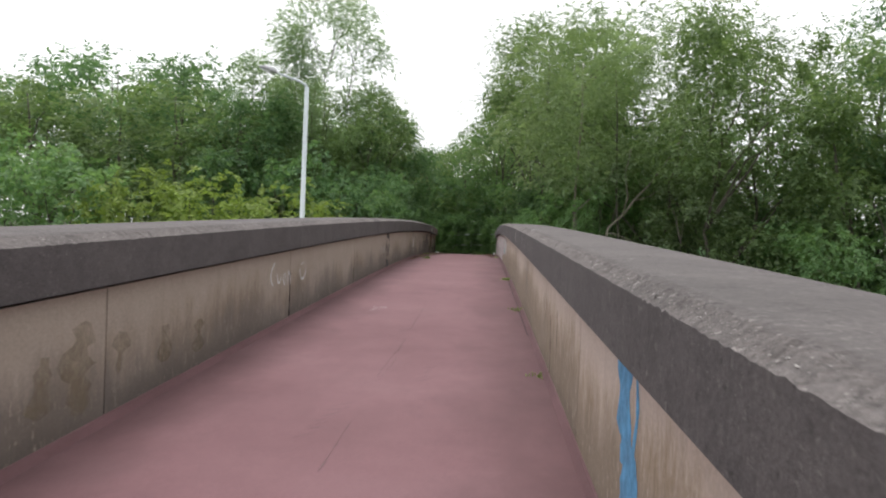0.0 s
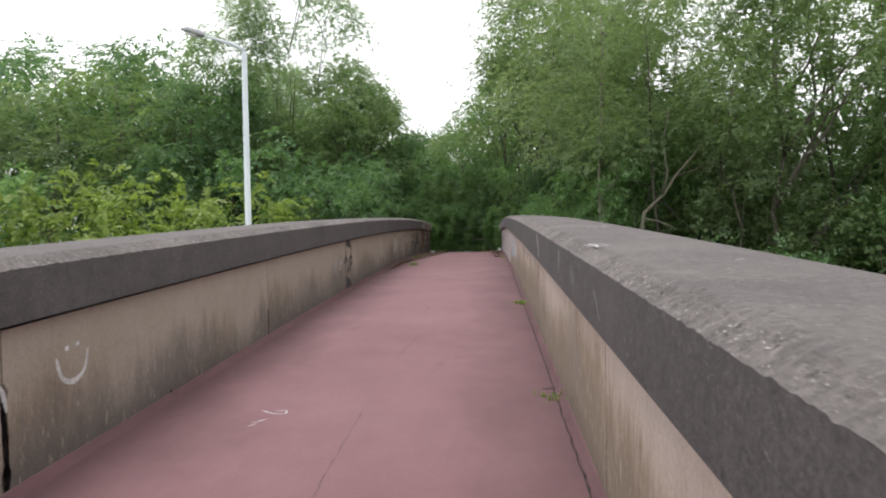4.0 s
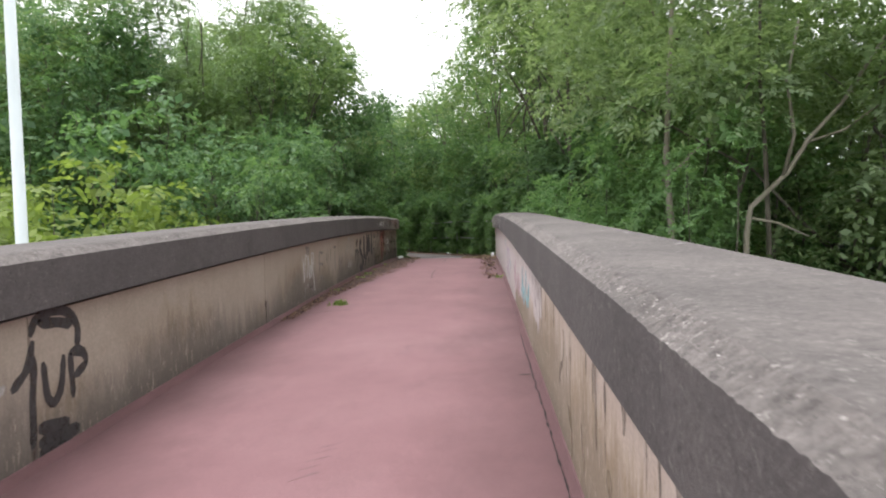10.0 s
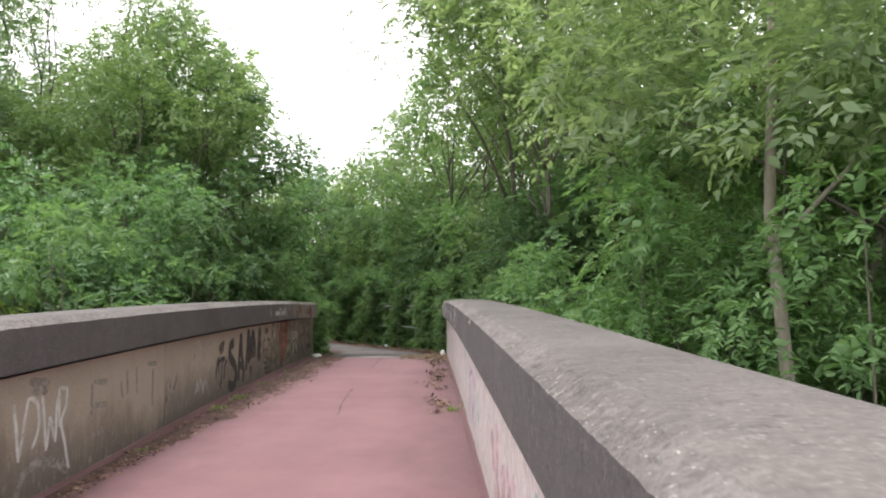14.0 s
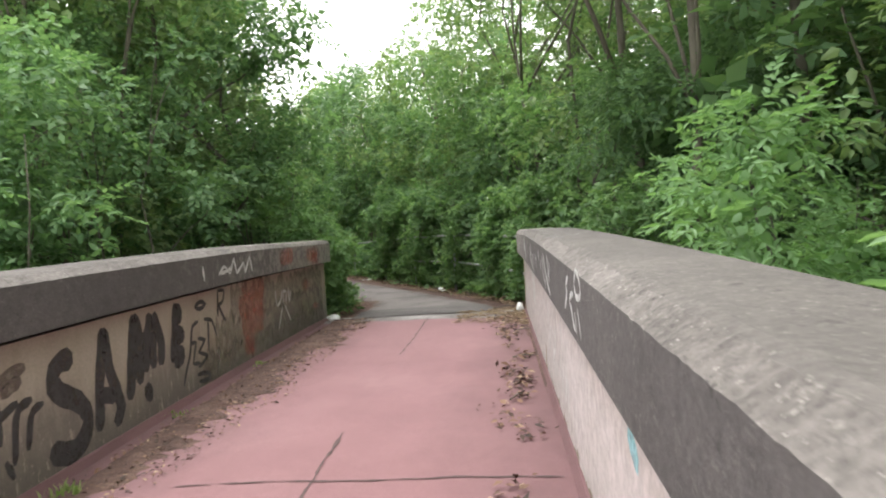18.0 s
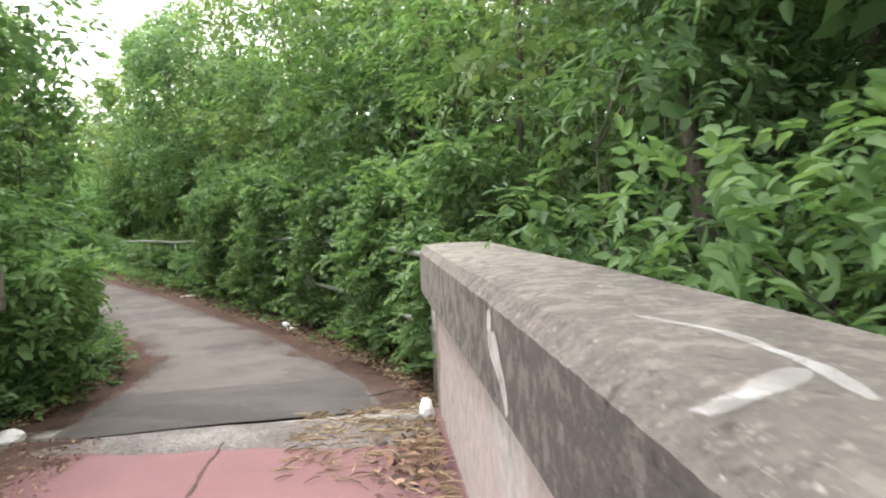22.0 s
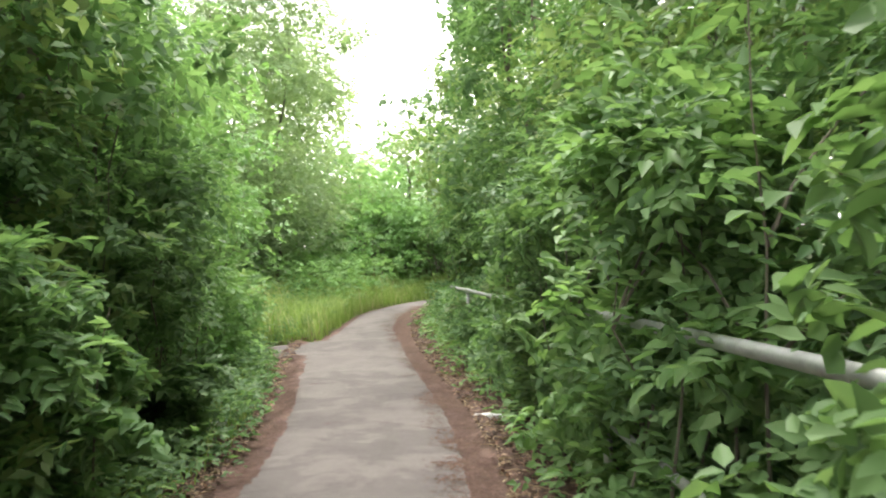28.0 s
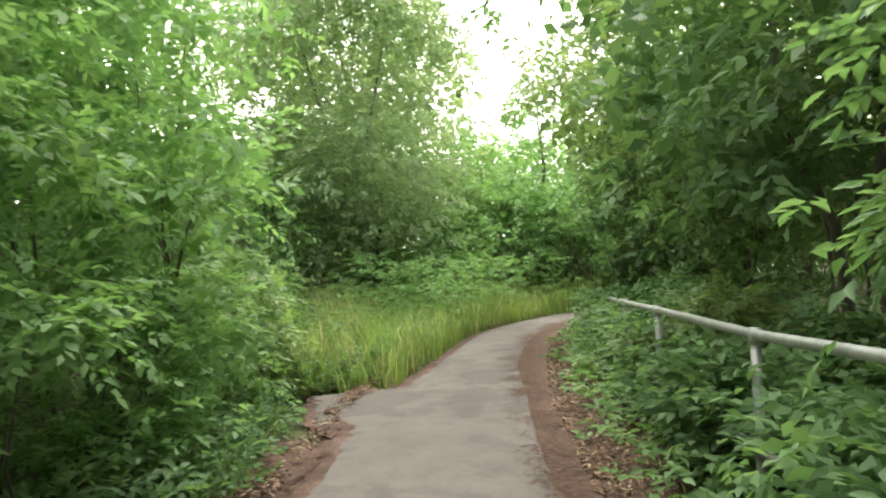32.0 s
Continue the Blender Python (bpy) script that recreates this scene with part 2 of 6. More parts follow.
for key, col in {"black": (0.022, 0.02, 0.02), "white": (0.62, 0.62, 0.6), "chalk": (0.44, 0.42, 0.39), "blue": (0.10, 0.36, 0.62), "cyan": (0.30, 0.62, 0.68), "purple": (0.40, 0.27, 0.48), "pink": (0.62, 0.42, 0.46), "orange": (0.40, 0.115, 0.07), "brown": (0.10, 0.075, 0.06), "smudge": (0.30, 0.27, 0.24), "haze": (0.66, 0.67, 0.68), "wash": (0.74, 0.68, 0.66), "seam": (0.155, 0.085, 0.085), "drip": (0.15, 0.125, 0.095), "algae": (0.24, 0.19, 0.095), "grime_shade": (0.125, 0.12, 0.09)}.items():
    M["paint_" + key] = paint(key + "_spray_paint", col, 0.45 if key in ("chalk", "smudge", "drip", "algae") else 0.75, {"black": 0.35, "white": 0.55, "brown": 0.7, "blue": 0.5, "chalk": 0.62, "wash": 0.4}.get(key, 0.95), {"algae": 0.5, "grime_shade": 0.6, "haze": 0.5, "drip": 0.7, "wash": 0.75, "orange": 0.62}.get(key, 1.0))

m, nt, b = nodes_of("red_surfacing", 0.88)
c = ramp(nt, noise_of(nt, 0.55, 6, 0.65), (0.3, (0.180, 0.089, 0.094)), (0.5, (0.213, 0.110, 0.116)), (0.72, (0.245, 0.136, 0.142)))
c = blend(nt, mul(nt, ramp(nt, noise_of(nt, 2.3, 7, 0.7, (1, 0.35, 1)), (0.5, grey(0)), (0.75, grey(1))), 0.35), c, (0.150, 0.078, 0.078))
c = blend(nt, 0.35, c, ramp(nt, noise_of(nt, 110, 4, 0.75), (0.3, grey(0.28)), (0.5, grey(0.5)), (0.7, grey(0.72))), "OVERLAY")
co, sx, ab = nt.nodes.new("ShaderNodeTexCoord"), nt.nodes.new("ShaderNodeSeparateXYZ"), nt.nodes.new("ShaderNodeMath")
ab.operation = "ABSOLUTE"
nt.links.new(co.outputs["Object"], sx.inputs[0])
nt.links.new(sx.outputs["X"], ab.inputs[0])
silt = plus(nt, ab.outputs[0], mul(nt, plus(nt, noise_of(nt, 1.6, 6, 0.7, (1, 0.6, 1)), -0.5), 1.5))
wide = nt.nodes.new("ShaderNodeMapRange")
wide.inputs["From Min"].default_value, wide.inputs["From Max"].default_value = 0.55, 1.5
nt.links.new(silt, wide.inputs[0])
c = blend(nt, mul(nt, wide.outputs[0], 0.8), c, (0.098, 0.050, 0.051))
nt.links.new(c, b.inputs["Base Color"])
bump(nt, b, noise_of(nt, 130, 4, 0.75), 0.4, 0.005)
M["red"] = m


def asphalt(name, low, mid, high):
    m, nt, b = nodes_of(name, 0.88)
    c = ramp(nt, noise_of(nt, 0.8, 7, 0.7), (0.32, low), (0.5, mid), (0.7, high))
    c = blend(nt, mul(nt, ramp(nt, noise_of(nt, 1.9, 7, 0.7), (0.52, grey(0)), (0.68, grey(1))), 0.45), c, tuple(v * 0.6 for v in low))
    wet = ramp(nt, plus(nt, noise_of(nt, 1.1, 4, 0.55), mul(nt, noise_of(nt, 9, 4, 0.7), 0.16)), (0.62, grey(0)), (0.67, grey(1)))
    c = blend(nt, mul(nt, wet, 0.4), c, tuple(v * 0.5 for v in low))
    grit = ramp(nt, noise_of(nt, 55, 3, 0.8), (0.66, grey(0)), (0.72, grey(1)))
    c = blend(nt, mul(nt, grit, 0.35), c, (0.27, 0.25, 0.225))
    c = blend(nt, 0.5, c, ramp(nt, noise_of(nt, 110, 4, 0.75), (0.3, grey(0.28)), (0.5, grey(0.5)), (0.7, grey(0.75))), "OVERLAY")
    nt.links.new(c, b.inputs["Base Color"])
    bump(nt, b, noise_of(nt, 120, 4, 0.75), 0.6, 0.008)
    return m


M["asphalt"] = asphalt("grey_asphalt", (0.086, 0.074, 0.070), (0.118, 0.103, 0.097), (0.146, 0.130, 0.122))
M["asphalt_dark"] = asphalt("dark_asphalt", (0.056, 0.049, 0.046), (0.076, 0.066, 0.063), (0.098, 0.087, 0.083))

m, nt, b = nodes_of("earth", 0.95)
c = ramp(nt, noise_of(nt, 3.5, 8, 0.75), (0.3, (0.045, 0.026, 0.02)), (0.5, (0.098, 0.055, 0.043)), (0.62, (0.15, 0.092, 0.07)), (0.8, (0.06, 0.045, 0.03)))
c = blend(nt, 0.6, c, ramp(nt, noise_of(nt, 45, 5, 0.75), (0.3, grey(0.2)), (0.5, grey(0.5)), (0.7, grey(0.8))), "OVERLAY")
nt.links.new(c, b.inputs["Base Color"])
bump(nt, b, noise_of(nt, 30, 5, 0.75), 0.8, 0.03)
M["earth"] = m

m, nt, b = nodes_of("weedy_ground", 0.95)
c = ramp(nt, noise_of(nt, 0.7, 6, 0.7), (0.3, (0.035, 0.05, 0.016)), (0.55, (0.06, 0.08, 0.024)), (0.8, (0.06, 0.05, 0.03)))
c = blend(nt, 0.6, c, ramp(nt, noise_of(nt, 25, 5, 0.75), (0.3, grey(0.2)), (0.5, grey(0.5)), (0.7, grey(0.8))), "OVERLAY")
nt.links.new(c, b.inputs["Base Color"])
bump(nt, b, noise_of(nt, 20, 5, 0.75), 0.8, 0.04)
M["weeds"] = m

m, nt, b = nodes_of("dead_leaf", 0.8)
g = nt.nodes.new("ShaderNodeNewGeometry")
c = ramp(nt, g.outputs["Random Per Island"], (0.0, (0.025, 0.016, 0.012)), (0.4, (0.085, 0.045, 0.028)), (0.75, (0.19, 0.105, 0.062)), (1.0, (0.36, 0.26, 0.17)))
nt.links.new(c, b.inputs["Base Color"])
M["litter"] = m

m, nt, b = nodes_of("leaf_mould", 0.95)
c = ramp(nt, noise_of(nt, 38, 5, 0.8), (0.3, (0.035, 0.02, 0.015)), (0.48, (0.095, 0.052, 0.038)), (0.62, (0.165, 0.10, 0.07)), (0.75, (0.27, 0.19, 0.13)))
nt.links.new(c, b.inputs["Base Color"])
cov = nt.nodes.new("ShaderNodeAttribute")
cov.attribute_name = "cover"
thick = plus(nt, cov.outputs["Fac"], plus(nt, mul(nt, plus(nt, noise_of(nt, 30, 4, 0.8), -0.5), 2.2), mul(nt, plus(nt, noise_of(nt, 2.2, 5, 0.65), -0.5), 1.5)))
nt.links.new(ramp(nt, thick, (0.50, grey(0)), (0.56, grey(1))), b.inputs["Alpha"])
bump(nt, b, noise_of(nt, 40, 5, 0.8), 1.0, 0.02)
M["mould"] = m

m, nt, b = nodes_of("crack_dirt", 0.95)
c = ramp(nt, noise_of(nt, 12, 4, 0.7), (0.3, (0.045, 0.03, 0.028)), (0.7, (0.11, 0.07, 0.065)))
nt.links.new(c, b.inputs["Base Color"])
M["crack"] = m

m, nt, b = nodes_of("joint_dirt", 0.95)
c = ramp(nt, noise_of(nt, 9, 4, 0.7), (0.3, (0.014, 0.010, 0.009)), (0.7, (0.035, 0.024, 0.022)))
nt.links.new(c, b.inputs["Base Color"])
M["joint"] = m

m, nt, b = nodes_of("dry_straw", 0.8)
g = nt.nodes.new("ShaderNodeNewGeometry")
c = ramp(nt, g.outputs["Random Per Island"], (0.0, (0.10, 0.065, 0.04)), (0.5, (0.24, 0.17, 0.10)), (1.0, (0.42, 0.33, 0.20)))
nt.links.new(c, b.inputs["Base Color"])
M["straw"] = m

m, nt, b = nodes_of("stone_crumb", 0.9)
g = nt.nodes.new("ShaderNodeNewGeometry")
c = ramp(nt, g.outputs["Random Per Island"], (0.0, (0.07, 0.065, 0.06)), (0.45, (0.17, 0.155, 0.145)), (0.85, (0.32, 0.30, 0.275)), (1.0, (0.55, 0.52, 0.48)))
nt.links.new(c, b.inputs["Base Color"])
M["stone_crumb"] = m

m, nt, b = nodes_of("bark", 0.9)
c = ramp(nt, noise_of(nt, 9, 6, 0.7, (1, 1, 0.25)), (0.3, (0.065, 0.058, 0.043)), (0.6, (0.145, 0.13, 0.10)), (0.8, (0.11, 0.12, 0.07)))
nt.links.new(c, b.inputs["Base Color"])
bump(nt, b, noise_of(nt, 30, 4, 0.7, (1, 1, 0.2)), 0.7, 0.02)
M["bark"] = m

m, nt, b = nodes_of("pale_bark", 0.9)
c = ramp(nt, noise_of(nt, 7, 6, 0.7, (1, 1, 0.4)), (0.3, (0.155, 0.135, 0.10)), (0.55, (0.265, 0.24, 0.19)), (0.8, (0.19, 0.205, 0.135)))
nt.links.new(c, b.inputs["Base Color"])
bump(nt, b, noise_of(nt, 30, 4, 0.7, (1, 1, 0.2)), 0.6, 0.015)
M["pale_bark"] = m

m, nt, b = nodes_of("galvanised_steel", 0.5, 0.6)
c = ramp(nt, noise_of(nt, 12, 5, 0.7), (0.3, (0.30, 0.31, 0.31)), (0.7, (0.48, 0.49, 0.49)))
nt.links.new(c, b.inputs["Base Color"])
M["steel"] = m

m, nt, b = nodes_of("pale_column_paint", 0.5)
c = ramp(nt, noise_of(nt, 3, 5, 0.7, (1, 1, 0.2)), (0.3, (0.50, 0.56, 0.56)), (0.7, (0.62, 0.68, 0.68)))
nt.links.new(c, b.inputs["Base Color"])
M["column"] = m

M["leaf_mid"] = leaf_material("leaf_mid_green", (0.135, 0.200, 0.084), (0.189, 0.275, 0.120), (0.254, 0.351, 0.168), 0.46)
M["leaf_dark"] = leaf_material("leaf_dark_green", (0.092, 0.173, 0.081), (0.140, 0.246, 0.113), (0.200, 0.319, 0.157), 0.46)
M["leaf_lime"] = leaf_material("leaf_yellow_green", (0.173, 0.232, 0.059), (0.227, 0.313, 0.081), (0.302, 0.383, 0.113), 0.46)
M["leaf_grey"] = leaf_material("leaf_grey_green", (0.18, 0.25, 0.135), (0.24, 0.325, 0.185), (0.31, 0.39, 0.235), 0.55)
# Grey-green leaf lightened in colour, to stand in for light on shaded crowns.
M["leaf_grey_lit"] = leaf_material("leaf_grey_green_lit", (0.225, 0.32, 0.185), (0.30, 0.405, 0.255), (0.38, 0.49, 0.325), 0.56)
M["leaf_fresh"] = leaf_material("leaf_fresh_green", (0.117, 0.211, 0.087), (0.170, 0.292, 0.122), (0.238, 0.367, 0.174), 0.46)
# A third lighter than leaf_fresh; puts light on shaded plants into their colour.
M["leaf_fresh_lit"] = leaf_material("leaf_fresh_green_lit", (0.157, 0.283, 0.112), (0.211, 0.365, 0.155), (0.275, 0.432, 0.223), 0.46)
M["grass"] = leaf_material("grass_green", (0.15, 0.24, 0.065), (0.22, 0.315, 0.105), (0.36, 0.42, 0.22), 0.55)
M["straw_grass"] = leaf_material("pale_dry_grass", (0.30, 0.29, 0.15), (0.42, 0.40, 0.25), (0.55, 0.52, 0.36), 0.5)
M["plastic"] = paint("white_litter", (0.75, 0.76, 0.75))

# ---------------------------------------------------------------- helpers
def part(name, bm, material, parent, label="", smooth=False):
    """Links a bmesh, or a mesh, as one mesh object under a thing or a part."""
    if isinstance(bm, bmesh.types.BMesh):
        me = bpy.data.meshes.new(name)
        bm.to_mesh(me)
        bm.free()
    else:
        me = bm
    if smooth:
        me.polygons.foreach_set("use_smooth", [True] * len(me.polygons))
    if material and not me.materials:
        me.materials.append(M[material])
    ob = new(name, me)
    ob.parent = parent
    if label:
        ob["label"] = label
    return ob


def thing(name, at=(0, 0, 0), rz=0.0, label="", category="", group="", kind=""):
    ob = new(name)
    ob.matrix_basis = pose(*at, 0, 0, rz)
    return tagged(ob, label, category, group, kind)


def raw_mesh(name, verts, faces, size):
    """A mesh out of arrays: verts (N, 3) and faces (F, size)."""
    me = bpy.data.meshes.new(name)
    verts, faces = np.asarray(verts, np.float32), np.asarray(faces, np.int32)
    me.vertices.add(len(verts))
    me.vertices.foreach_set("co", verts.ravel())
    me.loops.add(faces.size)
    me.loops.foreach_set("vertex_index", faces.ravel())
    me.polygons.add(len(faces))
    me.polygons.foreach_set("loop_start", np.arange(0, faces.size, size, dtype=np.int32))
    me.update(calc_edges=True)
    return me


def sweep(bm, profile, stations, closed=True):
    """Skins a profile (a list of (u, v)) through stations, each a function (u, v) -> place."""
    rings = [[bm.verts.new(s(u, v)) for u, v in profile] for s in stations]
    n = len(profile)
    for a, c in zip(rings, rings[1:]):
        for i in range(n if closed else n - 1):
            bm.faces.new((a[i], a[(i + 1) % n], c[(i + 1) % n], c[i]))
    if closed:
        bm.faces.new(rings[0][::-1])
        bm.faces.new(rings[-1])
    bmesh.ops.recalc_face_normals(bm, faces=bm.faces)
    return bm


def tube(bm, points, radii, sides=6):
    """A tapered tube along points."""
    pts = [Vector(p) for p in points]
    rings = []
    for i, p in enumerate(pts):
        d = (pts[min(i + 1, len(pts) - 1)] - pts[max(i - 1, 0)]).normalized()
        u = d.cross(Vector((0.31, 0.95, 0.12))).normalized()
        w = d.cross(u)
        rings.append([bm.verts.new(p + (u * math.cos(2 * math.pi * k / sides) + w * math.sin(2 * math.pi * k / sides)) * radii[i]) for k in range(sides)])
    for a, c in zip(rings, rings[1:]):
        for k in range(sides):
            bm.faces.new((a[k], a[(k + 1) % sides], c[(k + 1) % sides], c[k]))
    bm.faces.new(rings[0][::-1])
    bm.faces.new(rings[-1])
    return bm


# ---------------------------------------------------------------- the plan
HALF = 1.36            # half the clear width between the parapets
Y0, Y1 = -14.0, 32.6   # the parapets' ends
WALL_H, FACE_TOP, COPE_TOP = 0.82, 1.075, 1.12
OVER = 0.08            # how far the coping oversails the wall


def deck_z(y):
    """The arch of the deck."""
    s = (y - 16.0) / 16.0
    return 0.7265 + 0.3185 * s + -0.2507 * s ** 2 + -0.0952 * s ** 3


ROUTE = [(0.0, 32.6), (-0.2, 34.2), (-0.75, 36.0), (-1.85, 38.2), (-3.2, 40.8), (-4.85, 43.4), (-6.3, 45.8), (-7.55, 48.3), (-8.5, 51.0), (-8.4, 54.2), (-6.2, 58.6), (-2.5, 63.0)]


def route_at(s):
    """The path's middle at s of 0 to 1, and its heading."""
    k = min(max(s, 0.0), 0.9999) * (len(ROUTE) - 1)
    i = int(k)
    f = k - i
    p = [Vector((*ROUTE[min(max(j, 0), len(ROUTE) - 1)], 0)) for j in (i - 1, i, i + 1, i + 2)]
    a = 0.5 * ((2 * p[1]) + (p[2] - p[0]) * f + (2 * p[0] - 5 * p[1] + 4 * p[2] - p[3]) * f * f + (3 * p[1] - p[0] - 3 * p[2] + p[3]) * f ** 3)
    d = ((p[2] - p[0]) + 2 * (2 * p[0] - 5 * p[1] + 4 * p[2] - p[3]) * f + 3 * (3 * p[1] - p[0] - 3 * p[2] + p[3]) * f * f).normalized()
    return a, d


ROUTE_PTS = np.array([tuple(route_at(s)[0])[:2] for s in np.linspace(0, 1, 160)])


def path_z(y):
    """The level of the lane beyond the bridge: it falls away gently."""
    y = min(max(y, 32.6), 44.0) - 33.0
    return 0.6487 + -0.0521 * y + 0.0023 * y * y


def smooth(a, b, v):
    v = min(max((v - a) / (b - a), 0.0), 1.0)
    return v * v * (3 - 2 * v)


def ground_z(x, y):
    """The ground: a cutting under the bridge, banks on both sides, the lane on the far one."""
    top = path_z(y) - 0.02
    d = np.min(np.hypot(ROUTE_PTS[:, 0] - x, ROUTE_PTS[:, 1] - y))
    bank = 0.25 * smooth(1.5, 4.0, d) + 0.12 * noise.noise(Vector((x * 0.4, y * 0.4, 0))) * smooth(1.2, 2.5, d)
    low = -5.2 + 0.2 * noise.noise(Vector((x * 0.2, y * 0.2, 3)))
    f = smooth(17.0, 33.0, y + 0.10 * abs(x)) if abs(x) > 2.2 else smooth(24.0, 32.3, y)
    top -= 0.12 * math.exp(-((x + 7.0) ** 2 + (y - 45.1) ** 2) / 0.7)
    back = smooth(-6.0, -16.0, y)
    return low + (top + bank - low) * f + (deck_z(-14) - low) * back * (1 - f)


# ---------------------------------------------------------------- ground
def build_ground():
    xs = np.unique(np.concatenate([np.linspace(-400, -30, 16), np.linspace(-30, -10, 16), np.linspace(-10, 8, 61), np.linspace(8, 30, 18), np.linspace(30, 400, 16)]))
    ys = np.unique(np.concatenate([np.linspace(-400, -30, 14), np.linspace(-30, 16, 24), np.linspace(16, 60, 120), np.linspace(60, 90, 20), np.linspace(90, 600, 16)]))
    v = np.array([(x, y, ground_z(x, y)) for y in ys for x in xs])
    n = len(xs)
    i, j = np.meshgrid(np.arange(n - 1), np.arange(len(ys) - 1))
    a = (j * n + i).ravel()
    me = raw_mesh("ground", v, np.stack([a, a + 1, a + n + 1, a + n], 1), 4)
    tagged(part("ground", me, "weeds", None, "dark weedy ground under trees and shrubs", True), category="ground", kind="structure")


build_ground()


# ---------------------------------------------------------------- the bridge
bridge = thing("footbridge", label="arched concrete footbridge with a red deck", category="bridge", kind="structure")


def along(side, a, c, n):
    """Stations on the arch; u goes outward from a parapet's inner face on that side, v up from the deck."""
    return [lambda u, v, y=y: (side * (HALF + u), y, deck_z(y) + v) for y in np.linspace(a, c, n)]


def build_bridge():
    flat = [lambda u, v, y=y: (u, y, deck_z(y) + v) for y in np.linspace(Y0, Y1, 64)]
    part("deck_surface", sweep(bmesh.new(), [(-HALF, -0.05), (HALF, -0.05), (HALF, 0.0), (0.0, 0.012), (-HALF, 0.0)], flat), "red", bridge, "worn pinkish red deck surfacing")
    part("deck_slab", sweep(bmesh.new(), [(-HALF - 0.42, -0.7), (HALF + 0.42, -0.7), (HALF + 0.42, -0.054), (-HALF - 0.42, -0.054)], flat), "slab", bridge)
    cuts = [-14.0, -8.5, -4.4, -0.3, 3.8, 7.84, 11.9, 15.98, 20.1, 24.2, 28.3, Y1]
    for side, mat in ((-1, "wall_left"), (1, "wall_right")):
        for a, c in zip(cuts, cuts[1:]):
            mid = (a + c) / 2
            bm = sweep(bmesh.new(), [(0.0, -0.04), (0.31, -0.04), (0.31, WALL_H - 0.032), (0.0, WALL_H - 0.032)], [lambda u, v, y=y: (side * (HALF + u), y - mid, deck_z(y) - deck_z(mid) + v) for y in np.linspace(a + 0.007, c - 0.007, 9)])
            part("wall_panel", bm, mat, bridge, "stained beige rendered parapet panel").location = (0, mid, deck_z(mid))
        core = sweep(bmesh.new(), [(0.03, -0.04), (0.28, -0.04), (0.28, WALL_H - 0.004), (0.03, WALL_H - 0.004)], along(side, Y0 + 0.05, Y1 - 0.05, 50))
        part("wall_core", core, "joint", bridge, "dark open bed joint under the coping")
        coping(side)
        kerb = sweep(bmesh.new(), [(-0.045, -0.01), (0.004, -0.01), (0.004, 0.05), (-0.012, 0.045)], along(side, Y0, Y1, 90))
        for v in kerb.verts:
            v.co.x += side * 0.008 * noise.noise(Vector((0, v.co.y * 2.3, side)))
        part("upstand", kerb, "red", bridge)


def coping(side):
    """A heavy coping whose upper arris is chipped away unevenly."""
    bm = bmesh.new()
    rings = []
    for y in np.concatenate([np.arange(Y0, -1.0, 0.06), np.arange(-1.0, 14.0, 0.018), np.arange(14.0, Y1 + 0.081, 0.03)]):
        y = min(y, Y1 + 0.08)
        n1 = noise.noise(Vector((side * 7, y * 2.7, 0.3)))
        n2 = noise.noise(Vector((side * 3, y * 9.0, 1.7)))
        n3 = noise.noise(Vector((side * 5, y * 21.0, 4.1)))
        n4 = noise.noise(Vector((side * 2, y * 55.0, 7.7)))
        bite = max(0.0, 0.006 + 0.001 * n1 + 0.002 * n2 + 0.005 * n3 + 0.006 * n4)
        bite *= 1.0 if y < 14 else 0.6
        j = [0.011 * noise.noise(Vector((side * k, y * 38.0, k * 3.3))) for k in range(4)]
        z = deck_z(y) - 0.013 * smooth(29.4, 31.6, y)
        arris = 1 - 0.55 * smooth(28.0, 30.5, y)
        out = 0.61 - 0.22 * smooth(13.0, 20.0, y)
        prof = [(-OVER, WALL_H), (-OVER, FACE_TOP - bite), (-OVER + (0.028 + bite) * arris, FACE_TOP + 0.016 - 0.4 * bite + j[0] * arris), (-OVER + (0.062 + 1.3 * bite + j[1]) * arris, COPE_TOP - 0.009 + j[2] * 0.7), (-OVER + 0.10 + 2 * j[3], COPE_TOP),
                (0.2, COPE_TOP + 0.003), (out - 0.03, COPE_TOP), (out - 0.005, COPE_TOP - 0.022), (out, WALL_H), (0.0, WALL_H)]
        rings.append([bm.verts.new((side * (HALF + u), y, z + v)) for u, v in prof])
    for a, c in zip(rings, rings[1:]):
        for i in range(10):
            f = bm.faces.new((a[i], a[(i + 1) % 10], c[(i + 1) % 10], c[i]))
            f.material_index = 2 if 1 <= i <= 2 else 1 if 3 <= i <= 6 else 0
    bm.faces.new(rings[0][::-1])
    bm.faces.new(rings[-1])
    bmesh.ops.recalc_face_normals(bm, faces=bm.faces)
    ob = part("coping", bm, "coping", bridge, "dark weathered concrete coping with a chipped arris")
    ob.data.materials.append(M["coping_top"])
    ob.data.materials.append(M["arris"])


build_bridge()


def bay_out(s):
    """How far the asphalt reaches out to the left where a side trail leaves it."""
    return 0.45 * smooth(0.49, 0.546, s) * (1 - smooth(0.549, 0.556, s))


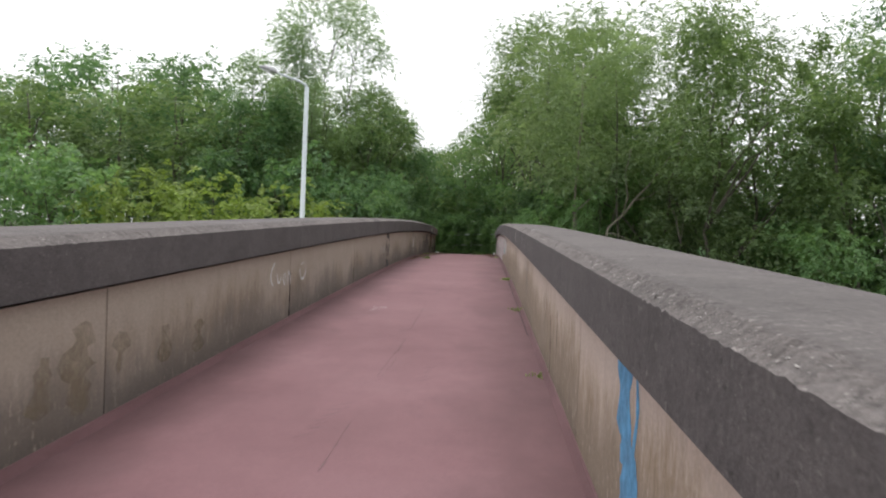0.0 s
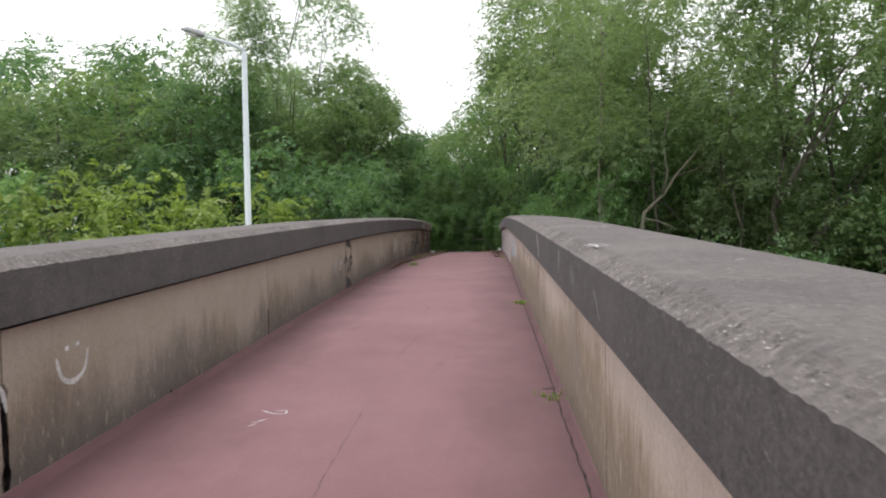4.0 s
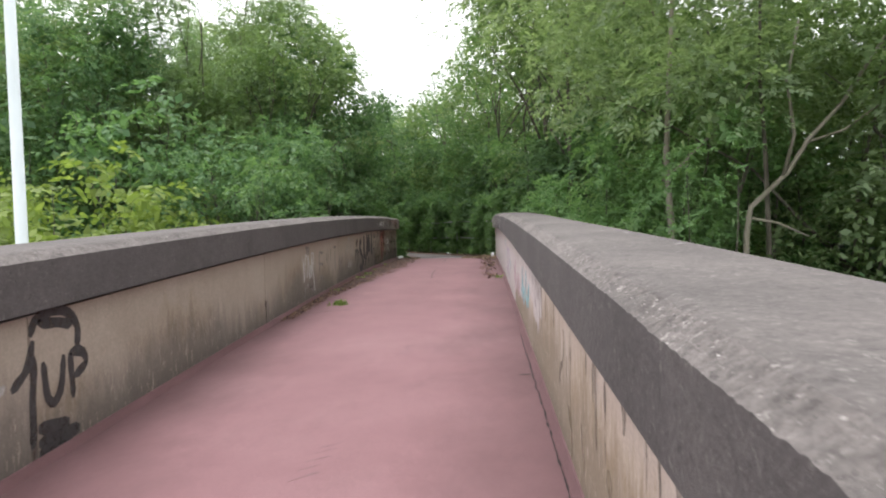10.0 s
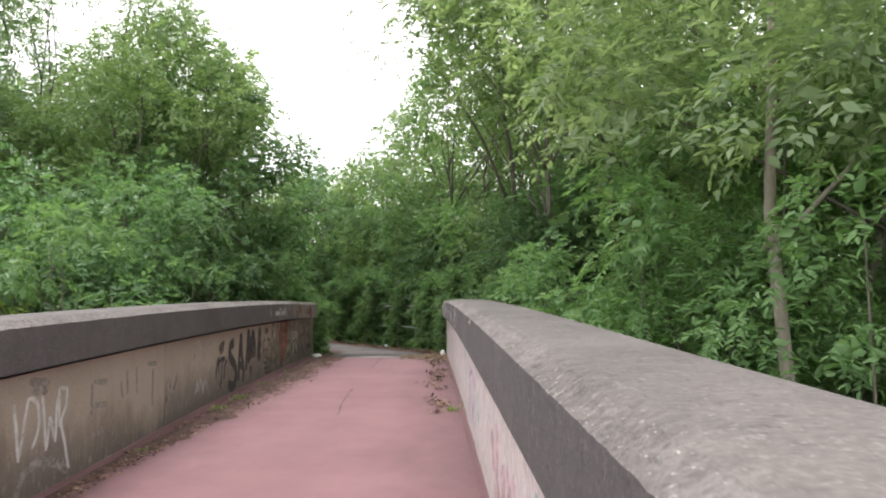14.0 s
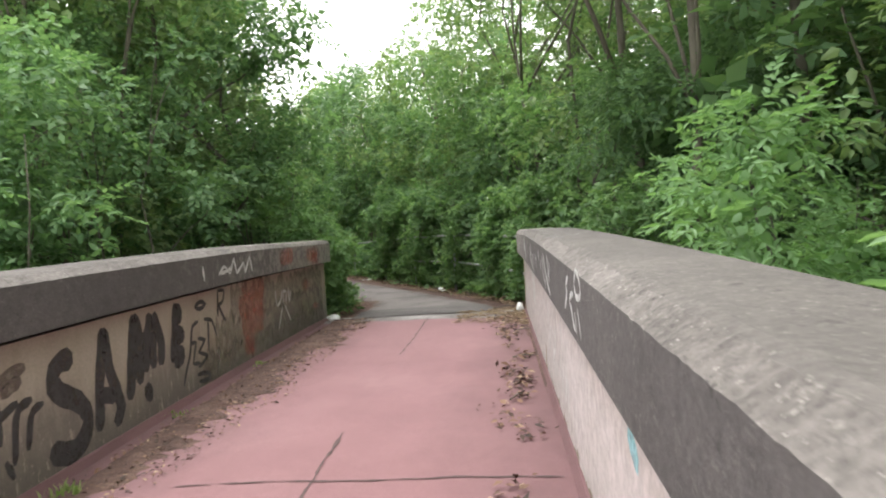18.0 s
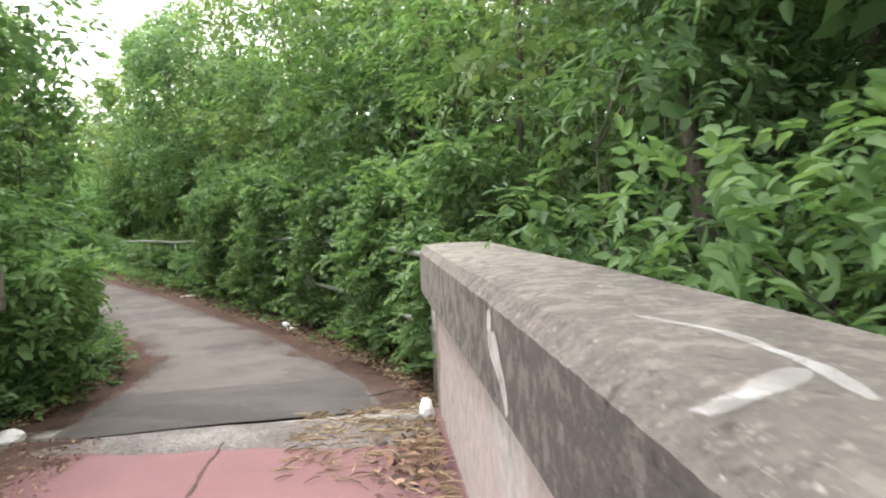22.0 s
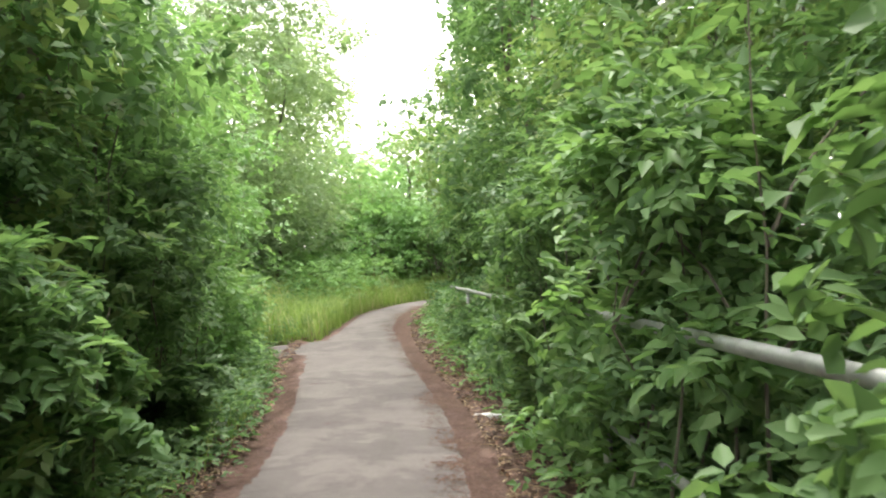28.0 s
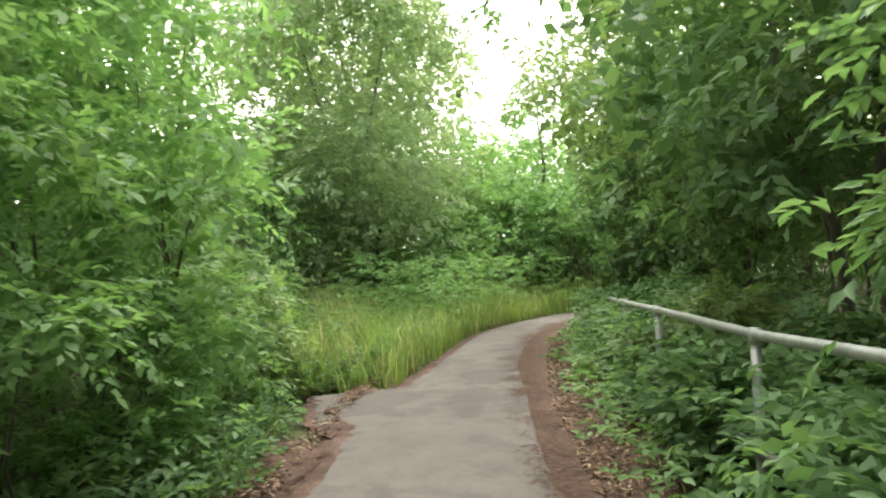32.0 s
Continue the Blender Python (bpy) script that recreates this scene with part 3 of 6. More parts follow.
def lane_strip(s0, s1, n, lift, edge, jitter, bay=0.0):
    """A strip of the lane between two stations; edge(s, k) is its half width on the side k."""
    v = []
    for s in np.linspace(s0, s1, n):
        p, d = route_at(s)
        r = Vector((d.y, -d.x, 0))
        for k in np.linspace(-1, 1, 9):
            w = edge(s, k) * k - (bay * bay_out(s) if k < -0.9 else 0) + (jitter * (noise.noise(Vector((p.x * 2.7 + k * 5, p.y * 2.7, k * 3))) + 0.8 * noise.noise(Vector((p.x * 9.1, p.y * 9.1, k * 7))) + 0.7 * noise.noise(Vector((p.x * 23.0, p.y * 23.0, k * 9)))) if abs(k) == 1 else 0)
            q = p + r * w
            v.append((q.x, q.y, path_z(q.y) + lift + 0.02 * (1 - k * k) - ((0.02 if k < 0 and 0.48 < s < 0.58 else 0.05) if abs(k) == 1 else 0)))
    i, j = np.meshgrid(np.arange(8), np.arange(n - 1))
    a = (j * 9 + i).ravel()
    return raw_mesh("strip", v, np.stack([a, a + 1, a + 10, a + 9], 1), 4)


def lane_width(s, k=0):
    return 1.34 - 0.46 * smooth(0.0, 0.17, s) - 0.18 * smooth(0.52, 0.62, s) - (0.2 * smooth(0.55, 0.558, s) if k < 0 else 0)


tagged(part("path_verge", lane_strip(0.0, 1.0, 900, 0.004, lambda s, k: lane_width(s, k) + (0.4 if k > 0 else 0.14), 0.13, 0.9), "earth", None, "bare reddish brown earth along the path", True), category="verge", kind="structure")
tagged(part("path", lane_strip(0.0, 1.0, 900, 0.014, lane_width, 0.17, 1.0), "asphalt", None, "worn grey asphalt footpath with ragged dirty edges", True), category="path", kind="structure")


def litter_band(side):
    """A skin of leaf mould over the edge of the asphalt; its share of cover is kept on the points."""
    v, cover, n = [], [], 700
    for s in np.linspace(0.004, 0.8, n):
        p, d = route_at(s)
        r = Vector((d.y, -d.x, 0))
        bay = -1.0 * bay_out(s) - 0.55 * smooth(0.475, 0.5, s) * (1 - 0.6 * smooth(0.56, 0.58, s)) if side < 0 else 0.0
        for k, (out, c) in enumerate(((-0.44, 0.22), (-0.26, 0.42), (-0.12, 0.56), (0.04, 0.74), (0.2, 0.92), (0.55 if side > 0 else 0.35, 0.8))):
            w = side * (lane_width(s, side) + (out if side > 0 or out > 0 else out * (1 - 0.55 * smooth(0.2, 0.35, s))) + 0.1 * noise.noise(Vector((p.x * 1.1, p.y * 1.1, side)))) + bay
            q = p + r * w
            k9 = min(1.0, abs(w) / lane_width(s))
            v.append((q.x, q.y, path_z(q.y) + 0.0185 + 0.02 * (1 - k9 * k9) + 0.006 * noise.noise(Vector((q.x * 8, q.y * 8, 4)))))
            cover.append(c)
    i, j = np.meshgrid(np.arange(5), np.arange(n - 1))
    a = (j * 6 + i).ravel()
    me = raw_mesh("litter", v, np.stack([a, a + 1, a + 7, a + 6], 1), 4)
    me.attributes.new("cover", "FLOAT", "POINT").data.foreach_set("value", cover)
    tagged(part("leaf_mould", me, "mould", None, "reddish brown leaf mould thinning out over the asphalt's edge", True), category="leaf litter", kind="stuff")


litter_band(1)
litter_band(-1)


def end_strip():
    """The worn grey band where the red surfacing has broken away at the end of the deck."""
    v, n = [], 60
    for x in np.linspace(-HALF + 0.02, HALF - 0.05, n):
        near = 32.1 - 0.09 * x + 0.10 * noise.noise(Vector((x * 2.1, 3.0, 0))) + 0.05 * noise.noise(Vector((x * 9.0, 1.0, 0)))
        end = Y1 - 0.01
        for k, y in enumerate(np.linspace(near, end, 5)):
            v.append((x, y, deck_z(y) + 0.012 * (1 - abs(x) / HALF) + (0.001 if k == 0 else 0.006 + 0.004 * noise.noise(Vector((x * 6, y * 6, 2))))))
    i, j = np.meshgrid(np.arange(4), np.arange(n - 1))
    a = (j * 5 + i).ravel()
    return raw_mesh("strip", v, np.stack([a, a + 5, a + 6, a + 1], 1), 4)


part("end_strip", end_strip(), "worn_strip", bridge, "worn grey band at the end of the deck", True)
tagged(part("path_patch", lane_strip(0.0, 0.07, 24, 0.019, lambda s, k: 1.28 - 1.2 * s, 0.05), "asphalt_dark", None, "darker asphalt strip where the path meets the bridge", True), category="path", kind="structure")


def deck_nosing():
    """The pale concrete nosing at the end of the deck."""
    bm = bmesh.new()
    rings = [[bm.verts.new((x, y + 0.03 * noise.noise(Vector((x * 4, y, 0))), deck_z(Y1) + z)) for y, z in ((Y1 - 0.05, -0.05), (Y1 - 0.05, 0.008), (Y1 + 0.16, 0.0), (Y1 + 0.2, -0.06))] for x in np.linspace(-HALF, HALF, 40)]
    for a, c in zip(rings, rings[1:]):
        for i in range(3):
            bm.faces.new((a[i], c[i], c[i + 1], a[i + 1]))
    bmesh.ops.recalc_face_normals(bm, faces=bm.faces)
    part("deck_nosing", bm, "slab", bridge, "pale worn concrete nosing at the deck's end")


deck_nosing()


# ---------------------------------------------------------------- plants
RNG = np.random.default_rng(7)


def unit(v):
    return v / np.maximum(np.linalg.norm(v, axis=-1, keepdims=True), 1e-9)


def leaf_blades(pos, axis, normal, length, width, fine=False):
    """Folded leaf blades as arrays: verts and quads; fine ones have a rounder outline, palmate ones five points."""
    side = unit(np.cross(axis, normal))
    nrm = np.cross(side, axis)
    L, W = length[:, None], (length * width)[:, None]
    if fine == "palmate":
        rows = [pos]
        for deg, k in ((-84, 0.66), (-42, 0.9), (0, 1.0), (42, 0.9), (84, 0.66)):
            r = math.radians(deg)
            a, q = axis * math.cos(r) + side * math.sin(r), side * math.cos(r) - axis * math.sin(r)
            rows += [pos + (a * 0.62 - q * 0.36) * L * k + nrm * L * 0.04, pos + a * L * k - nrm * L * 0.12, pos + (a * 0.62 + q * 0.36) * L * k + nrm * L * 0.04]
        b = np.arange(len(pos))[:, None] * 16
        return np.stack(rows, 1).reshape(-1, 3), np.concatenate([b + [0, 1 + 3 * i, 2 + 3 * i, 3 + 3 * i] for i in range(5)])
    if fine:
        rows = [pos, pos + axis * L * 0.30 + side * W * 0.48 + nrm * W * 0.12, pos + axis * L * 0.68 + side * W * 0.29 + nrm * W * 0.10, pos + axis * L - nrm * L * 0.12,
                pos + axis * L * 0.68 - side * W * 0.29 + nrm * W * 0.10, pos + axis * L * 0.30 - side * W * 0.48 + nrm * W * 0.12]
        v = np.stack(rows, 1).reshape(-1, 3)
        b = np.arange(len(pos))[:, None] * 6
        return v, np.concatenate([b + [0, 1, 2, 3], b + [0, 3, 4, 5]])
    v = np.stack([pos, pos + axis * L * 0.45 + side * W * 0.5 + nrm * W * 0.1, pos + axis * L - nrm * L * 0.1, pos + axis * L * 0.45 - side * W * 0.5 + nrm * W * 0.1], 1).reshape(-1, 3)
    return v, np.arange(len(pos))[:, None] * 4 + [0, 1, 2, 3]


def sprays(origin, heading, normal, reach, count, leaf, width, fine=False, fan=55.0):
    """Twigs with leaves in pairs and one at the tip."""
    n = len(origin)
    heading = unit(heading)
    side = unit(np.cross(heading, normal))
    up = np.cross(side, heading)
    out = []
    for k in range(count):
        tip = k == count - 1
        s = 1.0 if tip else (k // 2 + 1) / (count / 2 + 0.5)
        sg = 0 if tip else (1 if k % 2 else -1)
        j = RNG.normal(0, 0.12, (n, 3))
        ang = math.radians(fan) * sg
        ax = unit(heading * math.cos(ang) + side * math.sin(ang) + j - up * 0.25 * s)
        p = origin + heading * (reach * s)[:, None] - up * (reach * 0.28 * s * s)[:, None] + j * 0.15 * reach[:, None]
        out.append((p, ax, unit(up + RNG.normal(0, 0.28, (n, 3))), leaf * RNG.uniform(0.7, 1.15, n)))
    p, ax, nn, ln = (np.concatenate(a) for a in zip(*out))
    return leaf_blades(p, ax, nn, ln, width, fine)


def random_dirs(n):
    return unit(RNG.normal(size=(n, 3)))


ROUTE_DIR = np.array([tuple(route_at(s)[1])[:2] for s in np.linspace(0, 1, 160)])


def clear_of_way_and_view(p):
    """Which of these places stay clear of the bridge, the path and the headroom over both, and of gaps fitted to the
    camera's view.
    """
    x, y, z = p.T
    deck = deck_z(y)
    bad = (y < 32.8) & (np.abs(x) < 1.76) & (z < deck + 1.15)
    bad |= (y < 33.0) & (np.abs(x) < np.where(y > 25, 1.5, 1.72)) & (z < deck + 3.6)
    i = np.argmin((x[:, None] - ROUTE_PTS[None, ::2, 0]) ** 2 + (y[:, None] - ROUTE_PTS[None, ::2, 1]) ** 2, 1)
    c, d = ROUTE_PTS[::2][i], ROUTE_DIR[::2][i]
    off = (x - c[:, 0]) * d[:, 1] - (y - c[:, 1]) * d[:, 0]
    h = z - 0.4
    right = np.where(h < 0.25, 1.25, np.where(h < 0.6, 1.1, np.where((y > 35.5) & (y < 42), 1.12, 1.0)))
    right = np.where((y > 42.5) & (h > 0.7) & (h < 1.5), 1.8, right)
    right = np.where((y < 33.2) & (h < 1.9), 1.42, right)
    left = np.where(h < 0.5, 1.12, np.where(h < 1.5, 1.0, np.where(h < 3.0, 0.6, np.where(y < 42.5, 0.3, 0.9))))
    ragged = 0.16 * np.sin(3.3 * y + 2.1 * z) + 0.12 * np.sin(7.9 * y - 4.7 * z + 1.0) + 0.10 * np.sin(14.3 * y + 11.0 * z)
    ragged = np.where((h > 0.35) & (y > 33.5), ragged, 0.3 * np.abs(ragged))
    right, left = right + ragged + 0.06, left - ragged + 0.10
    high = (h > 3.4) & (y < 46.0)
    right = np.where(high, np.where(h > 6.0, 0.4, np.where(y < 38.5, -0.1, 0.35)), right)
    right = np.where((h > 3.2) & (y > 44.0), 0.2, right)
    # Leaves left out to fit the camera's view of a pale trunk and branch.
    bad |= (y > 17.5) & (y < 22.8) & (((x > 3.0) & (x < 3.85) & (z < 3.2 + 3 * ragged) & (np.sin(9.0 * y + 7.0 * z) + np.sin(11.0 * x - 8.0 * z) > -0.35)) | ((x > 3.9) & (x < 5.5) & (z > 1.1 + ragged) & (z < 2.6 + 2 * ragged)))
    bad |= (y >= 32.0) & (off < right) & (off > -left)
    # Sky gap through the crowns, shaped to fit the camera's view.
    sky_gap_edge = 0.15 * np.sin(5.1 * y + 3.7 * z) + 0.1 * np.sin(13.0 * z - 6.0 * y)
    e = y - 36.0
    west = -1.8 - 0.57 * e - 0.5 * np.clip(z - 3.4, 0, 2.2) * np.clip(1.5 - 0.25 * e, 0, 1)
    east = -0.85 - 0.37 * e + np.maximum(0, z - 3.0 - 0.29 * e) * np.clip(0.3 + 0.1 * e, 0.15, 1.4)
    bad |= (y > 33.0) & (y < 50.0) & (z > 2.9 + 0.11 * e + 2 * sky_gap_edge) & (x > west + sky_gap_edge) & (x < east - sky_gap_edge)
    return ~bad


def crown_mesh(lobes, per, count, leaf, width, fine=False, droop=0.25, inner=0.35, at=None, facing=0.8):
    """A crown: lobes (centre, radius), each clad with sprays that point out and up, with larger leaves inside."""
    c = np.array([l[0] for l in lobes])
    r = np.array([l[1] for l in lobes])
    k = np.repeat(np.arange(len(c)), np.maximum(3, (per * (r / r.mean()) ** 2)).astype(int))
    u = random_dirs(len(k))
    u[:, 2] = np.where(u[:, 2] < -0.45, -u[:, 2], u[:, 2])
    origin = c[k] + u * (r[k] * RNG.uniform(0.55, 1.12, len(k)))[:, None]
    heading = unit(u * (1, 1, 0.5) + RNG.normal(0, 0.35, u.shape) - (0, 0, droop))
    normal = unit(np.array((0, 0, 1.0)) + facing * u + RNG.normal(0, 0.25, u.shape))
    reach = leaf * RNG.uniform(1.6, 2.8, len(k))
    v, f = sprays(origin, heading, normal, reach, count, leaf, width, fine)
    if inner:
        n = int(len(k) * inner)
        q = RNG.integers(len(c), size=n)
        p = c[q] + random_dirs(n) * (r[q] * RNG.uniform(0.1, 0.75, n))[:, None]
        v2, f2 = leaf_blades(p, random_dirs(n), random_dirs(n), leaf * RNG.uniform(0.9, 1.5, n), 0.6, fine)
        v, f = np.concatenate([v, v2]), None
    vpl = 16 if fine == "palmate" else 6 if fine else 4
    v = v.reshape(-1, vpl, 3)
    if at is not None:
        v = v[clear_of_way_and_view(v.mean(1) + np.array(at))]
    b = np.arange(len(v))[:, None] * vpl
    f = np.concatenate([b + [0, 1 + 3 * i, 2 + 3 * i, 3 + 3 * i] for i in range(5)]) if vpl == 16 else np.concatenate([b + [0, 1, 2, 3], b + [0, 3, 4, 5]]) if fine else b + [0, 1, 2, 3]
    return raw_mesh("crown", v.reshape(-1, 3), f, 4)


GROVES = {"hedge_shrub": "hedge along the path", "woodland_tree": "trees of the wood beyond", "distant_tree": "trees on the skyline", "broadleaf_tree": "tall trees beside the bridge and path", "young_tree": "young trees on the banks", "shrub": "shrubs on the banks", "pale_trunk_tree": "pale-trunked trees by the parapet"}


def tree(name, height, radius, clear, kind="leaf_mid", lobes=26, per=60, count=9, leaf=0.15, width=0.45, trunk=0.14, stems=1, lean=0.0, open_crown=1.0, bark="bark", label="", category="tree", fine=False, limbs=7, at=None, inner=1.6, sway=0.12):
    """A tree or shrub at the origin: stems, limbs out to its lobes, and a crown of sprays."""
    global RNG
    if at is not None:
        RNG = np.random.default_rng(int(1000 + 97 * at[0] + 31 * at[1]))
    at = None if at is None else (*at, ground_z(*at) - 0.05)
    ob = thing(name, at or (0, 0, 0), label=label, category=category, group=GROVES.get(name, ""))
    mid = (height + clear) / 2
    half = (height - clear) / 2
    spots = []
    for i in range(lobes):
        a = RNG.uniform(0, 2 * math.pi)
        z = RNG.uniform(-0.95, 0.9)
        rr = math.sqrt(max(0.05, 1 - z * z * 0.85)) * RNG.uniform(0.45, 0.92) * radius
        spots.append((np.array((math.cos(a) * rr + lean * (mid + z * half), math.sin(a) * rr, mid + z * half * 0.9)), RNG.uniform(0.2, 0.36) * radius * open_crown))
    bases = []
    for s in range(stems):
        a = 2 * math.pi * s / stems + RNG.uniform(0, 1)
        k = (0.0 if stems == 1 else 0.12) * radius
        top = Vector((math.cos(a) * radius * (sway if stems == 1 else 0.45) + lean * height, math.sin(a) * radius * (sway if stems == 1 else 0.45), height * (0.88 if stems == 1 else RNG.uniform(0.7, 0.9))))
        foot = Vector((math.cos(a) * k, math.sin(a) * k, -0.3))
        pts = [foot.lerp(top, f) + Vector(RNG.normal(0, 0.02 * height * min(1.0, 8 * sway) * f * (1 - f) * 3, 3)) for f in np.linspace(0, 1, 8)]
        bases.append(pts)
        part("trunk", tube(bmesh.new(), pts, [trunk * (1 - 0.85 * f) / math.sqrt(stems) for f in np.linspace(0, 1, 8)], 7), bark, ob, smooth=True)
    for c, r in sorted(spots, key=lambda q: -q[1])[:limbs]:
        pts = bases[RNG.integers(len(bases))]
        i = min(range(2, 7), key=lambda q: abs(pts[q].z - (c[2] - 0.25 * height)))
        a, e = pts[i], Vector(c)
        if at is not None and not clear_of_way_and_view(np.array([tuple(e + Vector(at)), tuple(e.lerp(a, 0.3) + Vector(at))])).all():
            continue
        bend = [a.lerp(e, f) + Vector((0, 0, 0.35 * f * (1 - f) * (e - a).length)) + Vector(RNG.normal(0, 0.03, 3)) * (e - a).length * f for f in np.linspace(0, 1, 6)]
        part("limb", tube(bmesh.new(), bend, [trunk * 0.42 * (1 - 0.85 * f) for f in np.linspace(0, 1, 6)], 5), bark, ob, smooth=True)
    part("crown", crown_mesh(spots, per, count, leaf, width, fine, at=at, inner=inner), kind, ob)
    return ob


def plant(proto, x, y, size=1.0, turn=None, z=None, tall=1.0):
    turn = RNG.uniform(0, 360) if turn is None else turn
    m = pose(x, y, ground_z(x, y) - 0.05 if z is None else z, 0, 0, turn) @ Matrix.Diagonal((size, size, size * tall, 1))
    return copy_thing(proto, m)


def retire(ob):
    for o in (*ob.children_recursive, ob):
        bpy.data.objects.remove(o)


big = [tree("broadleaf_tree", 13.5, 3.9, 2.2, k, 44, 64, 7, 0.145, 0.45, 0.13, stems=n, label=l, limbs=9, open_crown=0.86) for k, n, l in (
    ("leaf_mid", 2, "tall leafy broadleaf tree in full summer leaf"), ("leaf_mid", 3, "tall many-stemmed tree in full leaf"), ("leaf_dark", 1, "tall dark green tree at the wood's edge"))]
mid = [tree("young_tree", 8.0, 2.7, 0.8, k, 32, 52, 7, 0.135, 0.45, 0.09, stems=3, label=l, limbs=8) for k, l in (
    ("leaf_dark", "dense dark green young tree"), ("leaf_mid", "leafy young tree in summer green"))]
far = [tree("woodland_tree", 14, 4.6, 1.0, k, 40, 15, 7, 0.325, 0.5, 0.2, label=l, limbs=4, inner=2.2) for k, l in (
    ("leaf_dark", "dark tree in the wood beyond"), ("leaf_mid", "green tree in the wood beyond"), ("leaf_grey", "grey-green tree in the wood beyond"), ("leaf_fresh_lit", "green tree beyond the meadow, lightened as if sunlit"))]
distant = tree("distant_tree", 15, 6.0, 0.0, "leaf_dark", 26, 10, 5, 0.7, 0.55, 0.25, label="dark tree on the far skyline", limbs=2, inner=2.0)
bush, bush_near = ([tree("shrub", 4.0, 2.0, 0.05, k, 28, per, 7, lf, 0.5, 0.05, stems=4, label=l, category="shrub", limbs=5) for k, l in (
    ("leaf_fresh", "leafy green shrub on the bank"), ("leaf_dark", "dark green shrub on the bank"), ("leaf_lime", "yellow-green shrub in bright leaf"), ("leaf_fresh_lit", "green shrub beyond the meadow grass, lightened as if lit"))] for per, lf in ((14, 0.168), (32, 0.085)))
WOOD = [  # kind, x, y, size, height factor
    # the wood to the right of the bridge
    (big[0], 8.4, 22.2, 0.95, 0.98), (big[1], 12.2, 21.0, 0.95, 0.98), (big[1], 10.4, 25.2, 0.85, 1.0), (big[2], 16.5, 21.5, 0.95, 1.0), (big[0], 21.0, 22.5, 1.0, 0.95),
    (big[1], 7.4, 31.5, 0.8, 0.8), (big[2], 6.4, 36.5, 0.75, 0.75), (big[0], 5.4, 41.5, 0.9, 0.85),
    (far[1], 19, 27, 0.9, 0.6), (far[0], 25, 26, 0.9, 0.7), (far[1], 31, 28, 1.0, 0.8), (far[0], 7.6, 34.5, 0.42, 0.75), (far[1], 8.8, 30.5, 0.45, 0.7), (far[0], 7.0, 38.5, 0.45, 0.75), (far[1], 9, 42, 0.8, 0.8), (far[0], 4, 48, 0.9, 0.8), (far[1], 1.6, 54, 0.8, 0.85), (far[0], 8, 52, 1.0, 0.9), (far[1], -2.0, 55.5, 0.6, 0.9), (far[2], -5.0, 57.5, 0.55, 1.0), (far[1], -7.4, 57.8, 0.5, 1.12), (far[0], -3.4, 61, 0.6, 1.0), (far[0], 0.5, 60, 0.8, 0.8), (far[1], 4, 68, 0.8, 0.8), (far[0], 38, 30, 1.1, 1.0), 
    (far[0], 9.6, 31.0, 0.5, 0.62), (far[0], 13.0, 31.5, 0.55, 0.62), (far[1], 16.8, 31.0, 0.55, 0.62), (far[0], 21.0, 31.5, 0.6, 0.6), (far[0], 11.2, 27.6, 0.42, 0.62),
    (mid[0], 11.6, 23.4, 0.95, 1.0), (big[2], 13.8, 25.0, 0.85, 1.0), (mid[1], 14.6, 24.2, 1.05, 1.0), (mid[0], 18.2, 24.0, 1.05, 1.0), (mid[0], 22.2, 23.4, 1.1, 1.0),
    # the trees to the left
    (mid[0], -9.4, 31.0, 0.9, 1.0), (mid[0], -10.4, 38, 1.0, 1.0), (mid[1], -8.2, 34.0, 0.9, 0.85),
    (far[2], -16.4, 56.0, 0.75, 0.95), (far[1], -11.6, 58.5, 0.5, 0.82), (far[0], -8.6, 61.5, 0.5, 0.9), (far[2], -12.8, 57.0, 0.4, 0.7), (far[0], -9.8, 63, 0.42, 0.42), (far[2], -13.5, 61, 0.5, 0.5), (far[1], -6.0, 65, 0.5, 0.5), (far[2], -18, 58, 0.85, 0.85), (far[0], -15, 37, 0.75, 0.9), (far[0], -20, 39, 0.8, 0.9), (far[1], -25.5, 42, 0.85, 0.74), (far[0], -31, 45, 0.9, 0.8), (far[0], -4, 70, 0.6, 0.5), (far[0], -17.5, 64, 0.7, 0.6), (far[0], -9, 72, 0.7, 0.5), (far[1], -22, 54, 0.8, 0.9),
    (far[1], -10.5, 32, 0.62, 0.75), (far[1], -13.5, 33, 0.7, 0.75), (far[2], -17, 34, 0.7, 0.72), (far[1], -21.5, 35, 0.75, 0.75), (far[1], -26, 37, 0.8, 0.78), (far[0], -16, 41, 0.85, 0.9), (far[0], -22, 45, 0.95, 0.88), (far[0], -28.5, 48, 1.0, 0.88), (far[0], -35, 49, 1.0, 0.82), (far[1], -32, 40, 0.8, 0.8), (far[0], -41, 50, 1.0, 0.8), (far[0], -19, 48, 0.9, 0.85), (far[0], -25, 52, 1.0, 0.85), (far[1], -38, 42, 0.9, 0.7), (far[0], -48, 52, 1.1, 0.75), (far[1], -30, 33, 0.75, 0.7), (far[2], -36, 36, 0.75, 0.7),
]
for proto, x, y, size, tall in WOOD:
    plant(far[3] if y > 50 and x < -3 and proto in far[:2] else proto, x, y, size, tall=tall)

for i in range(34):
    a = math.radians(-100 + 200 * i / 33 + RNG.uniform(-2, 2))
    r = RNG.uniform(82, 100)
    plant(distant, r * math.sin(a), 35 + r * math.cos(a), RNG.uniform(0.7, 0.95), tall=RNG.uniform(0.6, 0.85))

